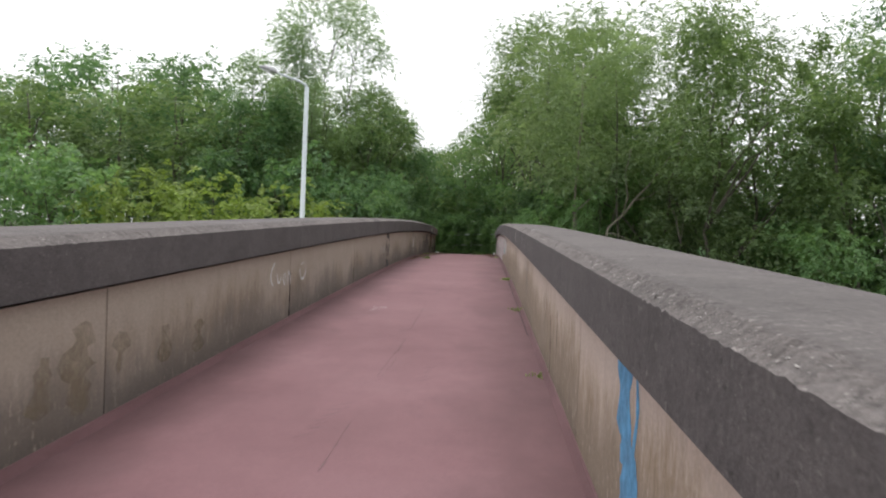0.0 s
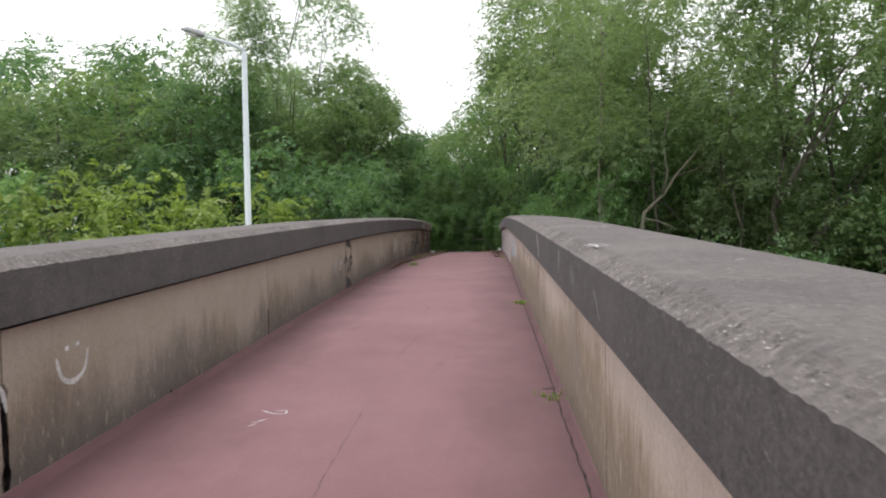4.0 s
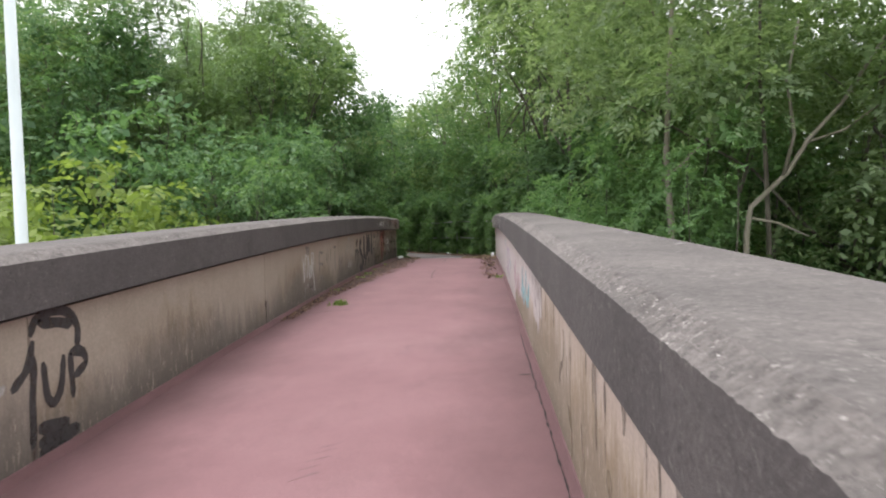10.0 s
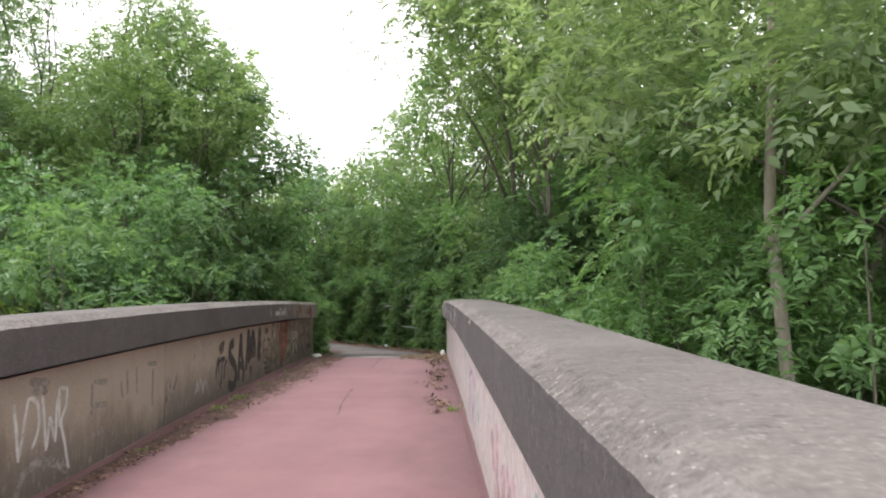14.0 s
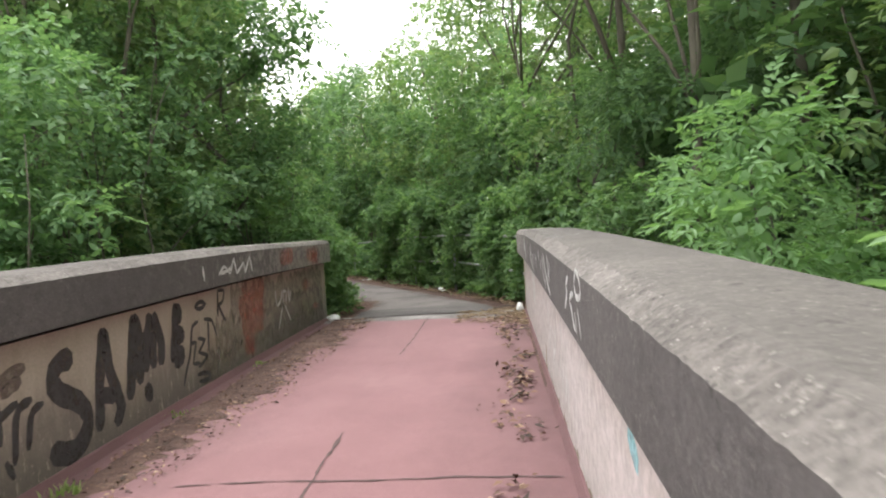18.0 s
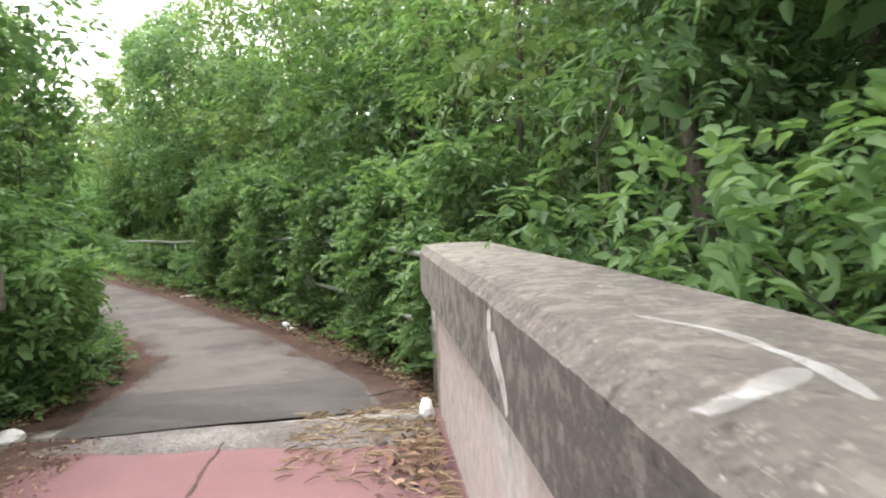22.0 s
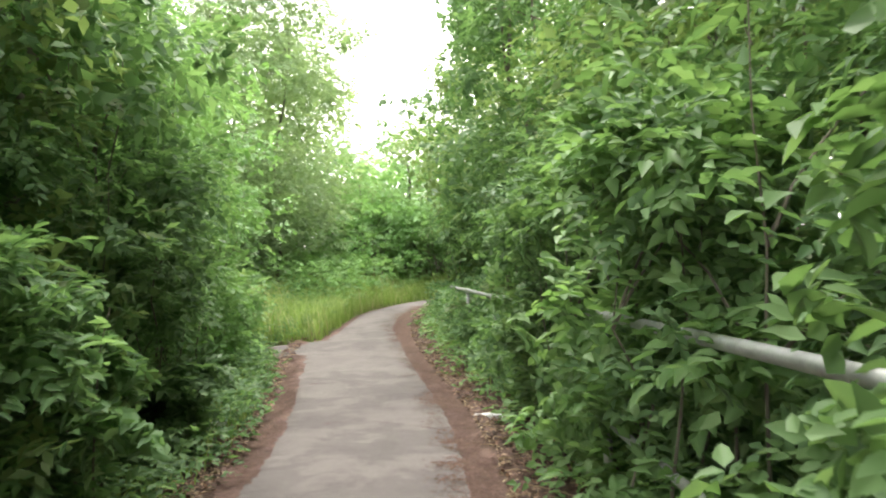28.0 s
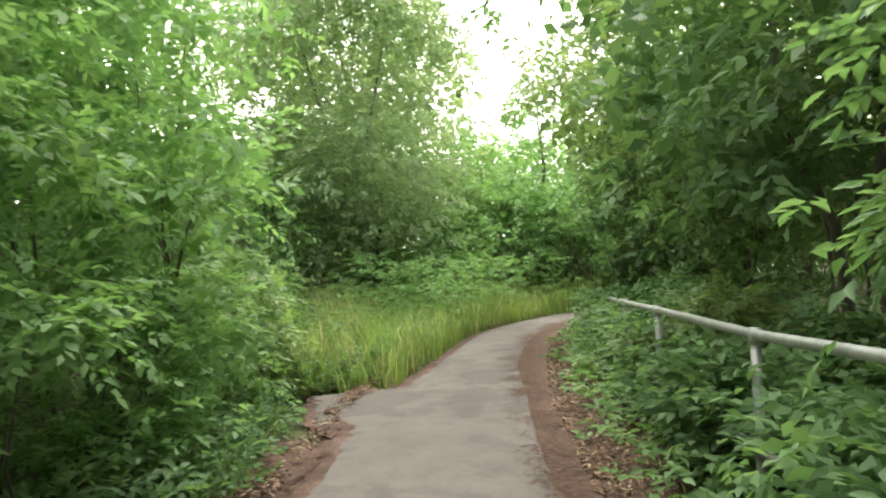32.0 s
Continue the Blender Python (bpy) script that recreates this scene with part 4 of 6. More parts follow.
# trees and shrubs that crowd the bridge and the path, each trimmed round the open way and the gaps fitted to the
# camera's view
LEANING = tree("leaning_tree", 12.0, 3.4, 1.6, "leaf_grey", 30, 78, 7, 0.115, 0.42, 0.085, stems=2, open_crown=0.9, inner=0.5, label="many-stemmed tree leaning over the parapet", limbs=4, at=(5.7, 23.6))
for pts, r in (([(4.6, 22.5, -1.5), (4.5, 22.5, 0.6), (4.52, 22.5, 1.6), (4.57, 22.5, 1.95), (5.05, 22.5, 2.4), (5.33, 22.5, 2.85), (5.75, 22.5, 3.3), (6.5, 22.6, 4.4), (7.0, 22.7, 5.4)], 0.046), ([(4.51, 22.5, 1.82), (4.9, 22.45, 1.74), (5.3, 22.4, 1.55)], 0.022), ([(5.0, 22.5, 2.36), (5.1, 22.4, 2.9), (5.0, 22.4, 3.6), (5.15, 22.4, 4.4)], 0.03), ([(5.3, 22.5, 2.8), (5.75, 22.4, 2.95), (6.2, 22.3, 3.3)], 0.02)):
    at = LEANING.matrix_basis.translation
    part("limb", tube(bmesh.new(), [Vector(p) - at for p in pts], [r * (1 - 0.6 * i / len(pts)) for i in range(len(pts))], 7), "pale_bark", LEANING, "pale bare leaning branch", True)
PALE = tree("pale_trunk_tree", 11.6, 2.7, 5.8, "leaf_grey", 32, 66, 9, 0.1, 0.4, 0.085, bark="pale_bark", fine=True, label="slender tree with a pale bare trunk", limbs=0, at=(3.49, 22.95), sway=0.06, inner=0.3)
part("limb", tube(bmesh.new(), [Vector(p) - PALE.matrix_basis.translation for p in ((3.5, 22.95, 2.35), (3.75, 22.9, 2.55), (4.1, 22.9, 2.9), (4.6, 22.9, 3.5), (5.0, 22.9, 4.3))], [0.022, 0.02, 0.018, 0.014, 0.008], 6), "pale_bark", PALE, smooth=True)
tree("slender_tree", 10.2, 2.9, 4.2, "leaf_mid", 36, 50, 9, 0.09, 0.4, 0.07, fine=True, label="slender tree with a bare grey-brown trunk", limbs=6, at=(3.12, 30.6), sway=0.03)
tree("slender_tree", 10.6, 2.4, 5.4, "leaf_mid", 26, 44, 9, 0.1, 0.4, 0.065, fine=True, label="slender tree with a bare grey-brown trunk", limbs=4, at=(4.98, 33.5), sway=0.04)
tree("slender_tree", 10.4, 3.0, 4.0, "leaf_mid", 32, 44, 9, 0.1, 0.4, 0.085, fine=True, label="slender tree with a bare grey-brown trunk", limbs=6, at=(4.42, 31.05), sway=0.04)
tree("broadleaf_tree", 10.8, 3.4, 2.0, "leaf_mid", 42, 60, 9, 0.1, 0.42, 0.1, fine=True, stems=2, label="tall leafy tree beside the bridge", limbs=8, at=(5.2, 26.6))
tree("broadleaf_tree", 10.4, 3.8, 3.6, "leaf_mid", 44, 54, 9, 0.095, 0.42, 0.1, fine=True, stems=2, label="leafy tree reaching over the parapet", limbs=8, at=(3.7, 32.4))
tree("broadleaf_tree", 11.0, 3.9, 1.4, "leaf_mid", 50, 60, 9, 0.1, 0.42, 0.07, stems=3, label="leafy tree arching over the end of the bridge", limbs=8, at=(2.3, 35.6))
tree("broadleaf_tree", 9.8, 3.6, 1.6, "leaf_fresh", 38, 60, 7, 0.115, 0.45, 0.1, stems=3, label="leafy tree behind the railing", limbs=6, at=(1.9, 39.2))
tree("broadleaf_tree", 8.4, 2.8, 1.4, "leaf_mid", 38, 60, 7, 0.115, 0.45, 0.1, stems=3, label="leafy tree behind the railing", limbs=6, at=(0.4, 42.4))
tree("broadleaf_tree", 6.6, 3.1, 1.2, "leaf_dark", 44, 70, 7, 0.13, 0.45, 0.1, stems=3, label="dark leafy tree behind the railing", limbs=6, at=(-2.5, 46.0))
tree("broadleaf_tree", 6.5, 3.0, 0.9, "leaf_mid", 48, 78, 7, 0.13, 0.45, 0.1, stems=3, label="leafy tree at the bend of the path", limbs=6, at=(-4.7, 50.4))
tree("airy_tree", 12.4, 3.0, 3.4, "leaf_grey_lit", 70, 84, 9, 0.085, 0.5, 0.06, stems=3, open_crown=0.85, label="slender open tree with sky between its branches", limbs=10, at=(-6.4, 33.2), inner=0.0)
tree("airy_tree", 10.0, 2.5, 3.2, "leaf_grey_lit", 50, 80, 9, 0.085, 0.5, 0.055, stems=2, open_crown=0.85, label="slender open tree with sky between its branches", limbs=6, at=(-8.9, 33.0), inner=0.0)
for x, y, h, r, k in ((3.9, 19.2, 5.2, 1.6, "leaf_fresh"), (3.9, 24.6, 6.4, 1.7, "leaf_fresh"), (6.4, 20.0, 5.6, 2.2, "leaf_dark"), (6.6, 24.0, 7.2, 2.3, "leaf_mid"), (5.0, 24.6, 6.8, 1.7, "leaf_fresh"), (6.9, 22.2, 7.6, 1.8, "leaf_grey"), (5.4, 26.2, 5.4, 1.5, "leaf_fresh_lit"), (9.6, 19.4, 7.0, 2.4, "leaf_fresh"), (13.4, 18.8, 7.0, 2.5, "leaf_dark"), (17.5, 19.2, 7.0, 2.6, "leaf_mid")):
    tree("young_tree", h, r, 0.4, k, 32, 40 if x < 5.5 else 36, 9 if x < 5.5 else 7, 0.1 if x < 5.5 else 0.138, 0.42, 0.07, fine=x < 5.5, stems=3, label="leafy young tree on the bank below the bridge", limbs=6, at=(x, y))
for x, y, h, r, clear in ((3.8, 22.0, 6.9, 1.05, 3.6), (3.3, 24.2, 5.6, 0.9, 2.6), (4.6, 21.0, 5.7, 1.1, 2.4)):
    tree("young_tree", h, r, clear, "leaf_fresh", 24, 34, 9, 0.085, 0.36, 0.04, fine=True, stems=2, label="slender young ash with feathery leaves by the parapet", limbs=4, at=(x, y), inner=0.5)
tree("young_tree", 7.6, 2.5, 0.6, "leaf_grey", 40, 60, 7, 0.12, 0.45, 0.09, stems=3, label="dense dark green young tree", limbs=8, at=(-5.0, 34.2))
tree("young_tree", 6.3, 2.1, 0.5, "leaf_dark", 36, 62, 7, 0.12, 0.45, 0.08, stems=3, label="dense dark green young tree at the bridge's end", limbs=6, at=(-3.5, 33.5))
tree("young_tree", 6.6, 2.2, 0.5, "leaf_mid", 36, 58, 7, 0.115, 0.45, 0.08, stems=3, label="dark green young tree by the parapet", limbs=6, at=(-4.3, 31.8))
tree("young_tree", 7.2, 2.6, 1.8, "leaf_dark", 44, 70, 7, 0.11, 0.45, 0.09, stems=2, label="dark leafy young tree leaning over the path", limbs=6, at=(-5.0, 38.4))
tree("young_tree", 6.8, 2.7, 1.4, "leaf_fresh_lit", 38, 62, 7, 0.11, 0.45, 0.08, stems=3, label="leafy young tree on the path's edge", limbs=6, at=(-6.6, 38.2))
tree("young_tree", 6.8, 2.6, 1.4, "leaf_fresh_lit", 38, 62, 7, 0.11, 0.45, 0.08, stems=3, label="leafy young tree on the path's edge", limbs=6, at=(-8.0, 41.2))
tree("young_tree", 5.6, 2.0, 0.4, "leaf_fresh_lit", 30, 50, 7, 0.11, 0.45, 0.07, stems=3, label="leafy young tree on the path's edge", limbs=6, at=(-9.4, 43.6))
tree("willowy_tree", 12.5, 3.2, 0.3, "leaf_grey_lit", 116, 84, 9, 0.135, 0.36, 0.08, inner=0.6, stems=2, label="pale grey-green tree beyond the meadow grass", limbs=2, at=(-13.2, 52.2))
# Leaf tones here are picked partly to stand in for light and shade.
HEDGE = [  # leaf, leaf length, leaf width, height, radius, x, y
    ("leaf_dark", 0.085, 0.42, 2.8, 1.3, 3.4, 31.2), ("leaf_fresh_lit", 0.07, 0.42, 2.8, 1.3, 3.6, 28.3), ("leaf_fresh_lit", 0.07, 0.4, 3.6, 0.95, 2.75, 26.4), ("leaf_fresh", 0.08, 0.62, 3.4, 1.4, 3.0, 33.6), ("leaf_fresh", 0.085, 0.42, 3.9, 1.5, 2.2, 35.2), ("leaf_dark", 0.08, 0.66, 3.6, 1.4, 1.7, 36.6), ("leaf_dark", 0.09, 0.42, 4.1, 1.5, 1.2, 38.2),
    ("leaf_dark", 0.075, 0.5, 4.2, 1.5, 0.3, 39.9), ("leaf_dark", 0.075, 0.45, 4.2, 1.5, -0.5, 41.5), ("leaf_dark", 0.095, 0.5, 4.3, 1.6, -1.0, 43.4), ("leaf_mid", 0.09, 0.5, 4.2, 1.6, -1.9, 45.1), ("leaf_dark", 0.1, 0.5, 4.0, 1.6, -3.0, 47.1), ("leaf_fresh", 0.1, 0.45, 3.8, 1.5, -4.6, 48.9), ("leaf_mid", 0.1, 0.45, 3.6, 1.5, -5.6, 51.0),
    ("leaf_fresh", 0.085, 0.45, 3.4, 1.3, -2.6, 33.9), ("leaf_dark", 0.09, 0.5, 3.6, 1.3, -2.9, 35.6), ("leaf_mid", 0.085, 0.5, 3.9, 1.4, -3.5, 37.2), ("leaf_dark", 0.09, 0.5, 3.9, 1.4, -4.5, 38.9), ("leaf_fresh_lit", 0.075, 0.45, 3.9, 1.4, -5.6, 40.6), ("leaf_fresh_lit", 0.09, 0.5, 3.6, 1.4, -6.9, 42.6),
    ("leaf_fresh", 0.085, 0.5, 1.5, 0.65, -1.75, 33.5), ("leaf_dark", 0.085, 0.5, 1.6, 0.65, -1.95, 34.8), ("leaf_fresh", 0.085, 0.6, 1.6, 0.65, -2.4, 36.2), ("leaf_dark", 0.085, 0.5, 1.6, 0.65, -3.1, 37.8), ("leaf_dark", 0.065, 0.5, 0.75, 0.45, -4.1, 39.5),
    ("leaf_fresh_lit", 0.07, 0.5, 2.1, 1.0, 2.75, 28.4), ("leaf_fresh", 0.075, 0.5, 1.6, 0.95, 2.7, 30.1), ("leaf_fresh", 0.085, 0.45, 4.7, 1.0, -2.6, 25.4), ("leaf_dark", 0.075, 0.45, 4.0, 1.0, -2.55, 27.4), ("leaf_lime", 0.08, 0.42, 4.4, 0.6, -2.35, 24.7),
    ("leaf_fresh_lit", 0.08, 0.45, 1.5, 0.9, -6.7, 42.4), ("leaf_fresh", 0.08, 0.45, 1.4, 0.9, -7.5, 43.6), ("leaf_mid", 0.08, 0.45, 1.3, 0.9, -8.5, 44.6), ("leaf_fresh", 0.085, 0.45, 1.4, 1.0, -9.6, 45.6), ("leaf_dark", 0.085, 0.5, 4.2, 1.5, -7.7, 40.0), ("leaf_dark", 0.085, 0.5, 4.3, 1.6, -9.0, 41.8), ("leaf_dark", 0.09, 0.5, 4.2, 1.5, -6.6, 38.4),
    ("leaf_dark", 0.085, 0.45, 3.6, 1.4, 4.4, 32.6), ("leaf_dark", 0.085, 0.45, 3.6, 1.5, 4.6, 34.8), ("leaf_mid", 0.085, 0.45, 3.4, 1.4, 5.8, 31.4), ("leaf_dark", 0.09, 0.45, 3.8, 1.6, 6.4, 34.2), ("leaf_dark", 0.085, 0.34, 2.9, 0.95, 2.45, 31.7),
    ("leaf_dark", 0.09, 0.5, 3.6, 1.3, -3.3, 28.6), ("leaf_dark", 0.09, 0.45, 3.4, 1.3, -3.2, 30.6), ("leaf_dark", 0.09, 0.5, 3.8, 1.3, -3.3, 26.6),
]
HEDGE += [
    ("leaf_fresh", 0.06, 0.6, 2.0, 0.65, 1.5, 34.1), ("leaf_fresh", 0.072, 0.5, 2.0, 0.7, 1.2, 35.2), ("leaf_fresh", 0.08, 0.6, 2.0, 0.7, 1.45, 34.7), ("leaf_dark", 0.07, 0.66, 1.9, 0.75, 0.95, 35.9), ("leaf_fresh", 0.08, 0.6, 2.0, 0.75, 0.5, 37.0), ("leaf_dark", 0.07, 0.5, 2.4, 0.85, 0.0, 38.1), ("leaf_fresh", 0.08, 0.6, 2.2, 0.55, -0.42, 38.4), ("leaf_fresh", 0.08, 0.6, 2.5, 0.85, -0.55, 39.1), ("leaf_dark", 0.07, 0.5, 2.5, 0.85, -1.05, 40.1), ("leaf_dark", 0.07, 0.55, 2.4, 0.85, -1.5, 41.1), 
    ("leaf_dark", 0.07, 0.5, 2.4, 0.8, -3.7, 38.3), ("leaf_dark", 0.07, 0.45, 2.6, 0.85, -4.3, 39.3), ("leaf_dark", 0.07, 0.5, 2.5, 0.85, -5.0, 40.3), ("leaf_fresh_lit", 0.07, 0.5, 2.3, 0.85, -5.8, 41.4), ("leaf_dark", 0.07, 0.45, 2.3, 0.75, -3.0, 36.8),
    ("leaf_fresh", 0.075, 0.6, 2.3, 0.6, -0.85, 39.3), ("leaf_fresh", 0.07, 0.55, 2.3, 0.6, -1.35, 40.2), ("leaf_dark", 0.065, 0.5, 2.2, 0.6, -1.8, 41.1), ("leaf_dark", 0.07, 0.5, 2.1, 0.55, -2.1, 41.8), ("leaf_dark", 0.085, 0.5, 0.85, 0.8, -2.1, 42.9), ("leaf_dark", 0.085, 0.6, 0.85, 0.8, -2.85, 44.3), ("leaf_mid", 0.085, 0.5, 0.85, 0.8, -3.7, 45.9), ("leaf_dark", 0.09, 0.5, 0.9, 0.8, -4.6, 47.6), ("leaf_dark", 0.09, 0.5, 2.6, 1.0, -5.9, 49.6), ("leaf_fresh", 0.08, 0.6, 2.0, 0.55, 1.75, 33.5),
]
for mat, lf, w, h, r, x, y in HEDGE:
    tree("hedge_shrub", h + (0.5 if abs(x) < 3.5 and y < 32 else 0), r, 1.5 if h > 3.5 and 42.5 < y < 48 else 0.1 if h > 4.15 and x < -6 else 1.35 if x < -4.2 and h > 3 and 38 < y < 44 else 0.8 if x < -3.4 and 2 < h < 3 and 38 < y < 42 else 0.0, mat, 26, 16 if w > 0.64 else 31 if 35.5 < y < 50 and x > -6.2 else 24, 8, lf * (0.8 if w > 0.64 else 1.05), w, 0.02 if h < 3 else 0.035, stems=3, label="leafy hedge shrub crowding the path's edge" if y > 32.6 else "leafy shrub crowding the parapet", category="shrub", fine="palmate" if w > 0.64 else (32.9 < y < 42.5 and x > -3.4 and h < 3.0) or (1.0 < x < 3.8 and y < 36) or (-2.7 < x < -2 and y < 30), limbs=5, at=(x, y), inner=1.2)
SHRUBS = [
    (2, -6.2, 25.2, 1.2), (2, -8.6, 25.0, 1.25), (2, -11.4, 25.6, 1.2), (0, -14.4, 26, 1.3), (0, -18, 27, 1.4), (2, -22, 28, 1.3), (1, -4.4, 28.0, 1.1), (1, -4.0, 30.4, 0.85), (1, -6.6, 28.2, 1.2), (0, -27, 30, 1.4), (0, -33, 32, 1.5), (1, -9.6, 29, 1.2), (2, -4.7, 26.2, 0.95),
    (1, 21.5, 20, 1.4), (0, 4.5, 27.8, 0.72), (1, 4.2, 33.2, 0.9), (0, 11, 24, 1.2),
    (1, -11.2, 41.5, 0.9), (0, -11.5, 46, 0.9), (0, -10.2, 57.5, 0.8), (1, -12.6, 56.4, 0.85), (0, -14.6, 53.8, 0.8), (1, -8.0, 59.6, 0.8), (0, -5.6, 61.4, 0.9), (1, -16.6, 51.0, 0.9), (1, -3.2, 59, 1.0), (0, -13.0, 48.6, 0.75),
    (1, -18.5, 53.0, 1.0), (0, -15.6, 56.4, 1.0), (1, -11.4, 55.2, 0.75), (0, -9.4, 55.9, 0.75), (1, -7.0, 57.4, 0.9), (1, -4.6, 58.4, 0.95), (0, -17.8, 49.8, 1.0), (1, -14.4, 50.4, 0.8), (0, -20.5, 51.0, 1.1), (1, -1.4, 57.4, 1.1),
    (1, 6.0, 33.0, 1.2), (0, 6.4, 36.2, 1.2), (1, 5.6, 30.2, 1.35), (1, 7.8, 28.6, 1.5), (0, 5.0, 39.4, 1.1), (1, 3.6, 43.0, 1.0), (1, 9.5, 33.0, 1.3),
    (1, -24, 57, 1.6), (0, -20.5, 60, 1.5), (1, -17, 61, 1.5), (1, -13.6, 63, 1.4), (0, -10.4, 64, 1.4), (1, -7.2, 64, 1.4), (1, -28, 53, 1.6), (1, -10.8, 57.0, 0.8), (0, -13.4, 58.2, 0.9), (1, -15.4, 59.2, 1.1), (1, -9.2, 58.6, 0.9), (0, -18.4, 57.2, 1.1), (1, -11.8, 60.4, 1.1), (0, -23, 53.5, 1.3), (1, 8.5, 36.5, 1.5), (1, 7.0, 41.0, 1.4), (1, 5.4, 38.6, 1.3), (1, 6.3, 43.0, 1.5), (1, 8.0, 45.0, 1.7), (1, 9.6, 39.4, 1.7), (1, 11.2, 43.5, 1.8), (1, 4.6, 45.5, 1.4), (1, 11.5, 31.0, 1.6), (1, -10.4, 39.4, 1.2), (1, -12.4, 43.2, 1.3), (1, -13.2, 39.6, 1.5), (1, -9.2, 36.6, 1.2), (1, -14.6, 46.0, 1.3), (1, -16.0, 43.0, 1.5), (1, -11.8, 36.4, 1.4),
]
for i, x, y, size in SHRUBS:
    plant((bush_near if -5.5 < x < 5 and y < 47 else bush)[3 if y > 47 and x < 0 else i], x, y, size)
for o in (*big, *mid, *far, *bush, *bush_near, distant):
    retire(o)


# ---------------------------------------------------------------- low growth
def lane_side(s, out):
    """A place beside the lane: out metres beyond its edge, to the right if positive."""
    p, d = route_at(s)
    r = Vector((d.y, -d.x, 0))
    w = 0.9 + 0.42 * (1 - smooth(0.0, 0.17, s))
    return p + r * (math.copysign(w, out) + out)


def low_growth(name, spots, leaf, width, mat, label, rise=(0.05, 0.3), count=4):
    """Low herbs: rosettes of broad leaves on short stalks."""
    p = np.array(spots)
    n = len(p)
    u = random_dirs(n) * (1, 1, 0.25)
    up = RNG.uniform(*rise, n)
    origin = p + np.stack([np.zeros(n), np.zeros(n), up], 1)
    v, f = sprays(origin, unit(u + (0, 0, 0.25)), np.tile((0, 0, 1.0), (n, 1)) + RNG.normal(0, 0.25, (n, 3)), np.full(n, leaf * 1.3), count, leaf, width, True, 65)
    tagged(part(name, raw_mesh(name, v, f, 4), mat, None, label), category="plants", kind="stuff")


def verge_spots(n, near_edge, far_edge, side, s0=0.02, s1=0.75):
    out = []
    for _ in range(n):
        s = RNG.uniform(s0, s1)
        clear = 0.22 * smooth(0.44, 0.48, s) * (1 - smooth(0.555, 0.57, s)) + bay_out(s) if side < 0 else 0.0
        q = lane_side(s, side * (near_edge + clear + (far_edge - near_edge) * RNG.random() ** 0.8))
        out.append((q.x, q.y, ground_z(q.x, q.y)))
    return out


low_growth("undergrowth", verge_spots(4600, 0.36, 2.2, 1) + verge_spots(700, 0.12, 0.5, 1), 0.075, 0.65, "leaf_fresh", "low nettles, ivy and herbs along the path", (0.02, 0.35))
low_growth("undergrowth", verge_spots(1400, 0.9, 2.4, 1) + verge_spots(1500, 0.6, 2.2, -1) + verge_spots(900, 0.4, 1.0, 1, 0.42, 0.66), 0.09, 0.5, "leaf_dark", "taller dark herbs under the hedge", (0.2, 0.8))

# Darker leaf puts the hedge's shade into these herbs' colour.
low_growth("undergrowth", verge_spots(2900, 0.06, 1.0, -1) + verge_spots(1500, -0.02, 0.4, -1), 0.07, 0.6, "leaf_dark", "low herbs in a green darkened for the hedge's shade", (0.02, 0.35))


def grass_patch(name, spots, tall, label, mat="grass"):
    """Grass blades, each a narrow bent strip."""
    p = np.array(spots)
    n = len(p)
    wave = np.array([noise.noise(Vector((q[0] * 0.9, q[1] * 0.9, 2))) + 0.6 * noise.noise(Vector((q[0] * 2.9, q[1] * 2.9, 5))) for q in p])
    h = (tall * RNG.uniform(0.5, 1.15, n) * (1 + 0.55 * wave))[:, None]
    a = RNG.uniform(0, 2 * math.pi, n)
    d = np.stack([np.cos(a), np.sin(a), np.zeros(n)], 1)
    s = np.stack([-np.sin(a), np.cos(a), np.zeros(n)], 1) * (0.004 + 0.004 * RNG.random(n))[:, None]
    z = np.array((0, 0, 1.0))
    m = p + d * h * 0.12 + z * h * 0.6
    t = p + d * h * 0.45 + z * h * 0.95
    v = np.stack([p - s, p + s, m + s, m - s, t], 1).reshape(-1, 3)
    b = np.arange(n)[:, None] * 5
    quads = np.concatenate([b + [0, 1, 2, 3], b + [3, 2, 4, 4]])
    me = bpy.data.meshes.new(name)
    me.from_pydata(v.tolist(), [], [q[:3] if q[2] == q[3] else q for q in quads.tolist()])
    tagged(part(name, me, mat, None, label), category="grass", kind="stuff")


def meadow_spots(n):
    out = []
    while len(out) < n:
        x, y = RNG.uniform(-16, -5), RNG.uniform(45.0, 60)
        d = np.hypot(ROUTE_PTS[:, 0] - x, ROUTE_PTS[:, 1] - y)
        i = int(np.argmin(d))
        left = x < ROUTE_PTS[i, 0] + 0.2
        if d[i] > lane_width(i / 159, -1) + bay_out(i / 159) + 0.02 and left and x > -8.0 - (y - 43.5) * 1.2 and i / 159 > 0.548:
            out.append((x, y, ground_z(x, y) - 0.02))
    return out


grass_patch("long_grass", meadow_spots(32000), 0.6, "long yellow-green meadow grass at the bend")
seeding = [q for q in meadow_spots(6000) if noise.noise(Vector((q[0] * 0.7, q[1] * 0.7, 9))) > 0.12]
grass_patch("seeding_grass", seeding, 0.7, "pale dry seeding grass in the meadow", "straw_grass")
low_growth("meadow_herbs", [q for q in meadow_spots(2600) if noise.noise(Vector((q[0] * 0.5, q[1] * 0.5, 14))) > 0.0], 0.08, 0.4, "leaf_fresh", "leafy herbs standing in the meadow grass", (0.2, 0.75), 6)
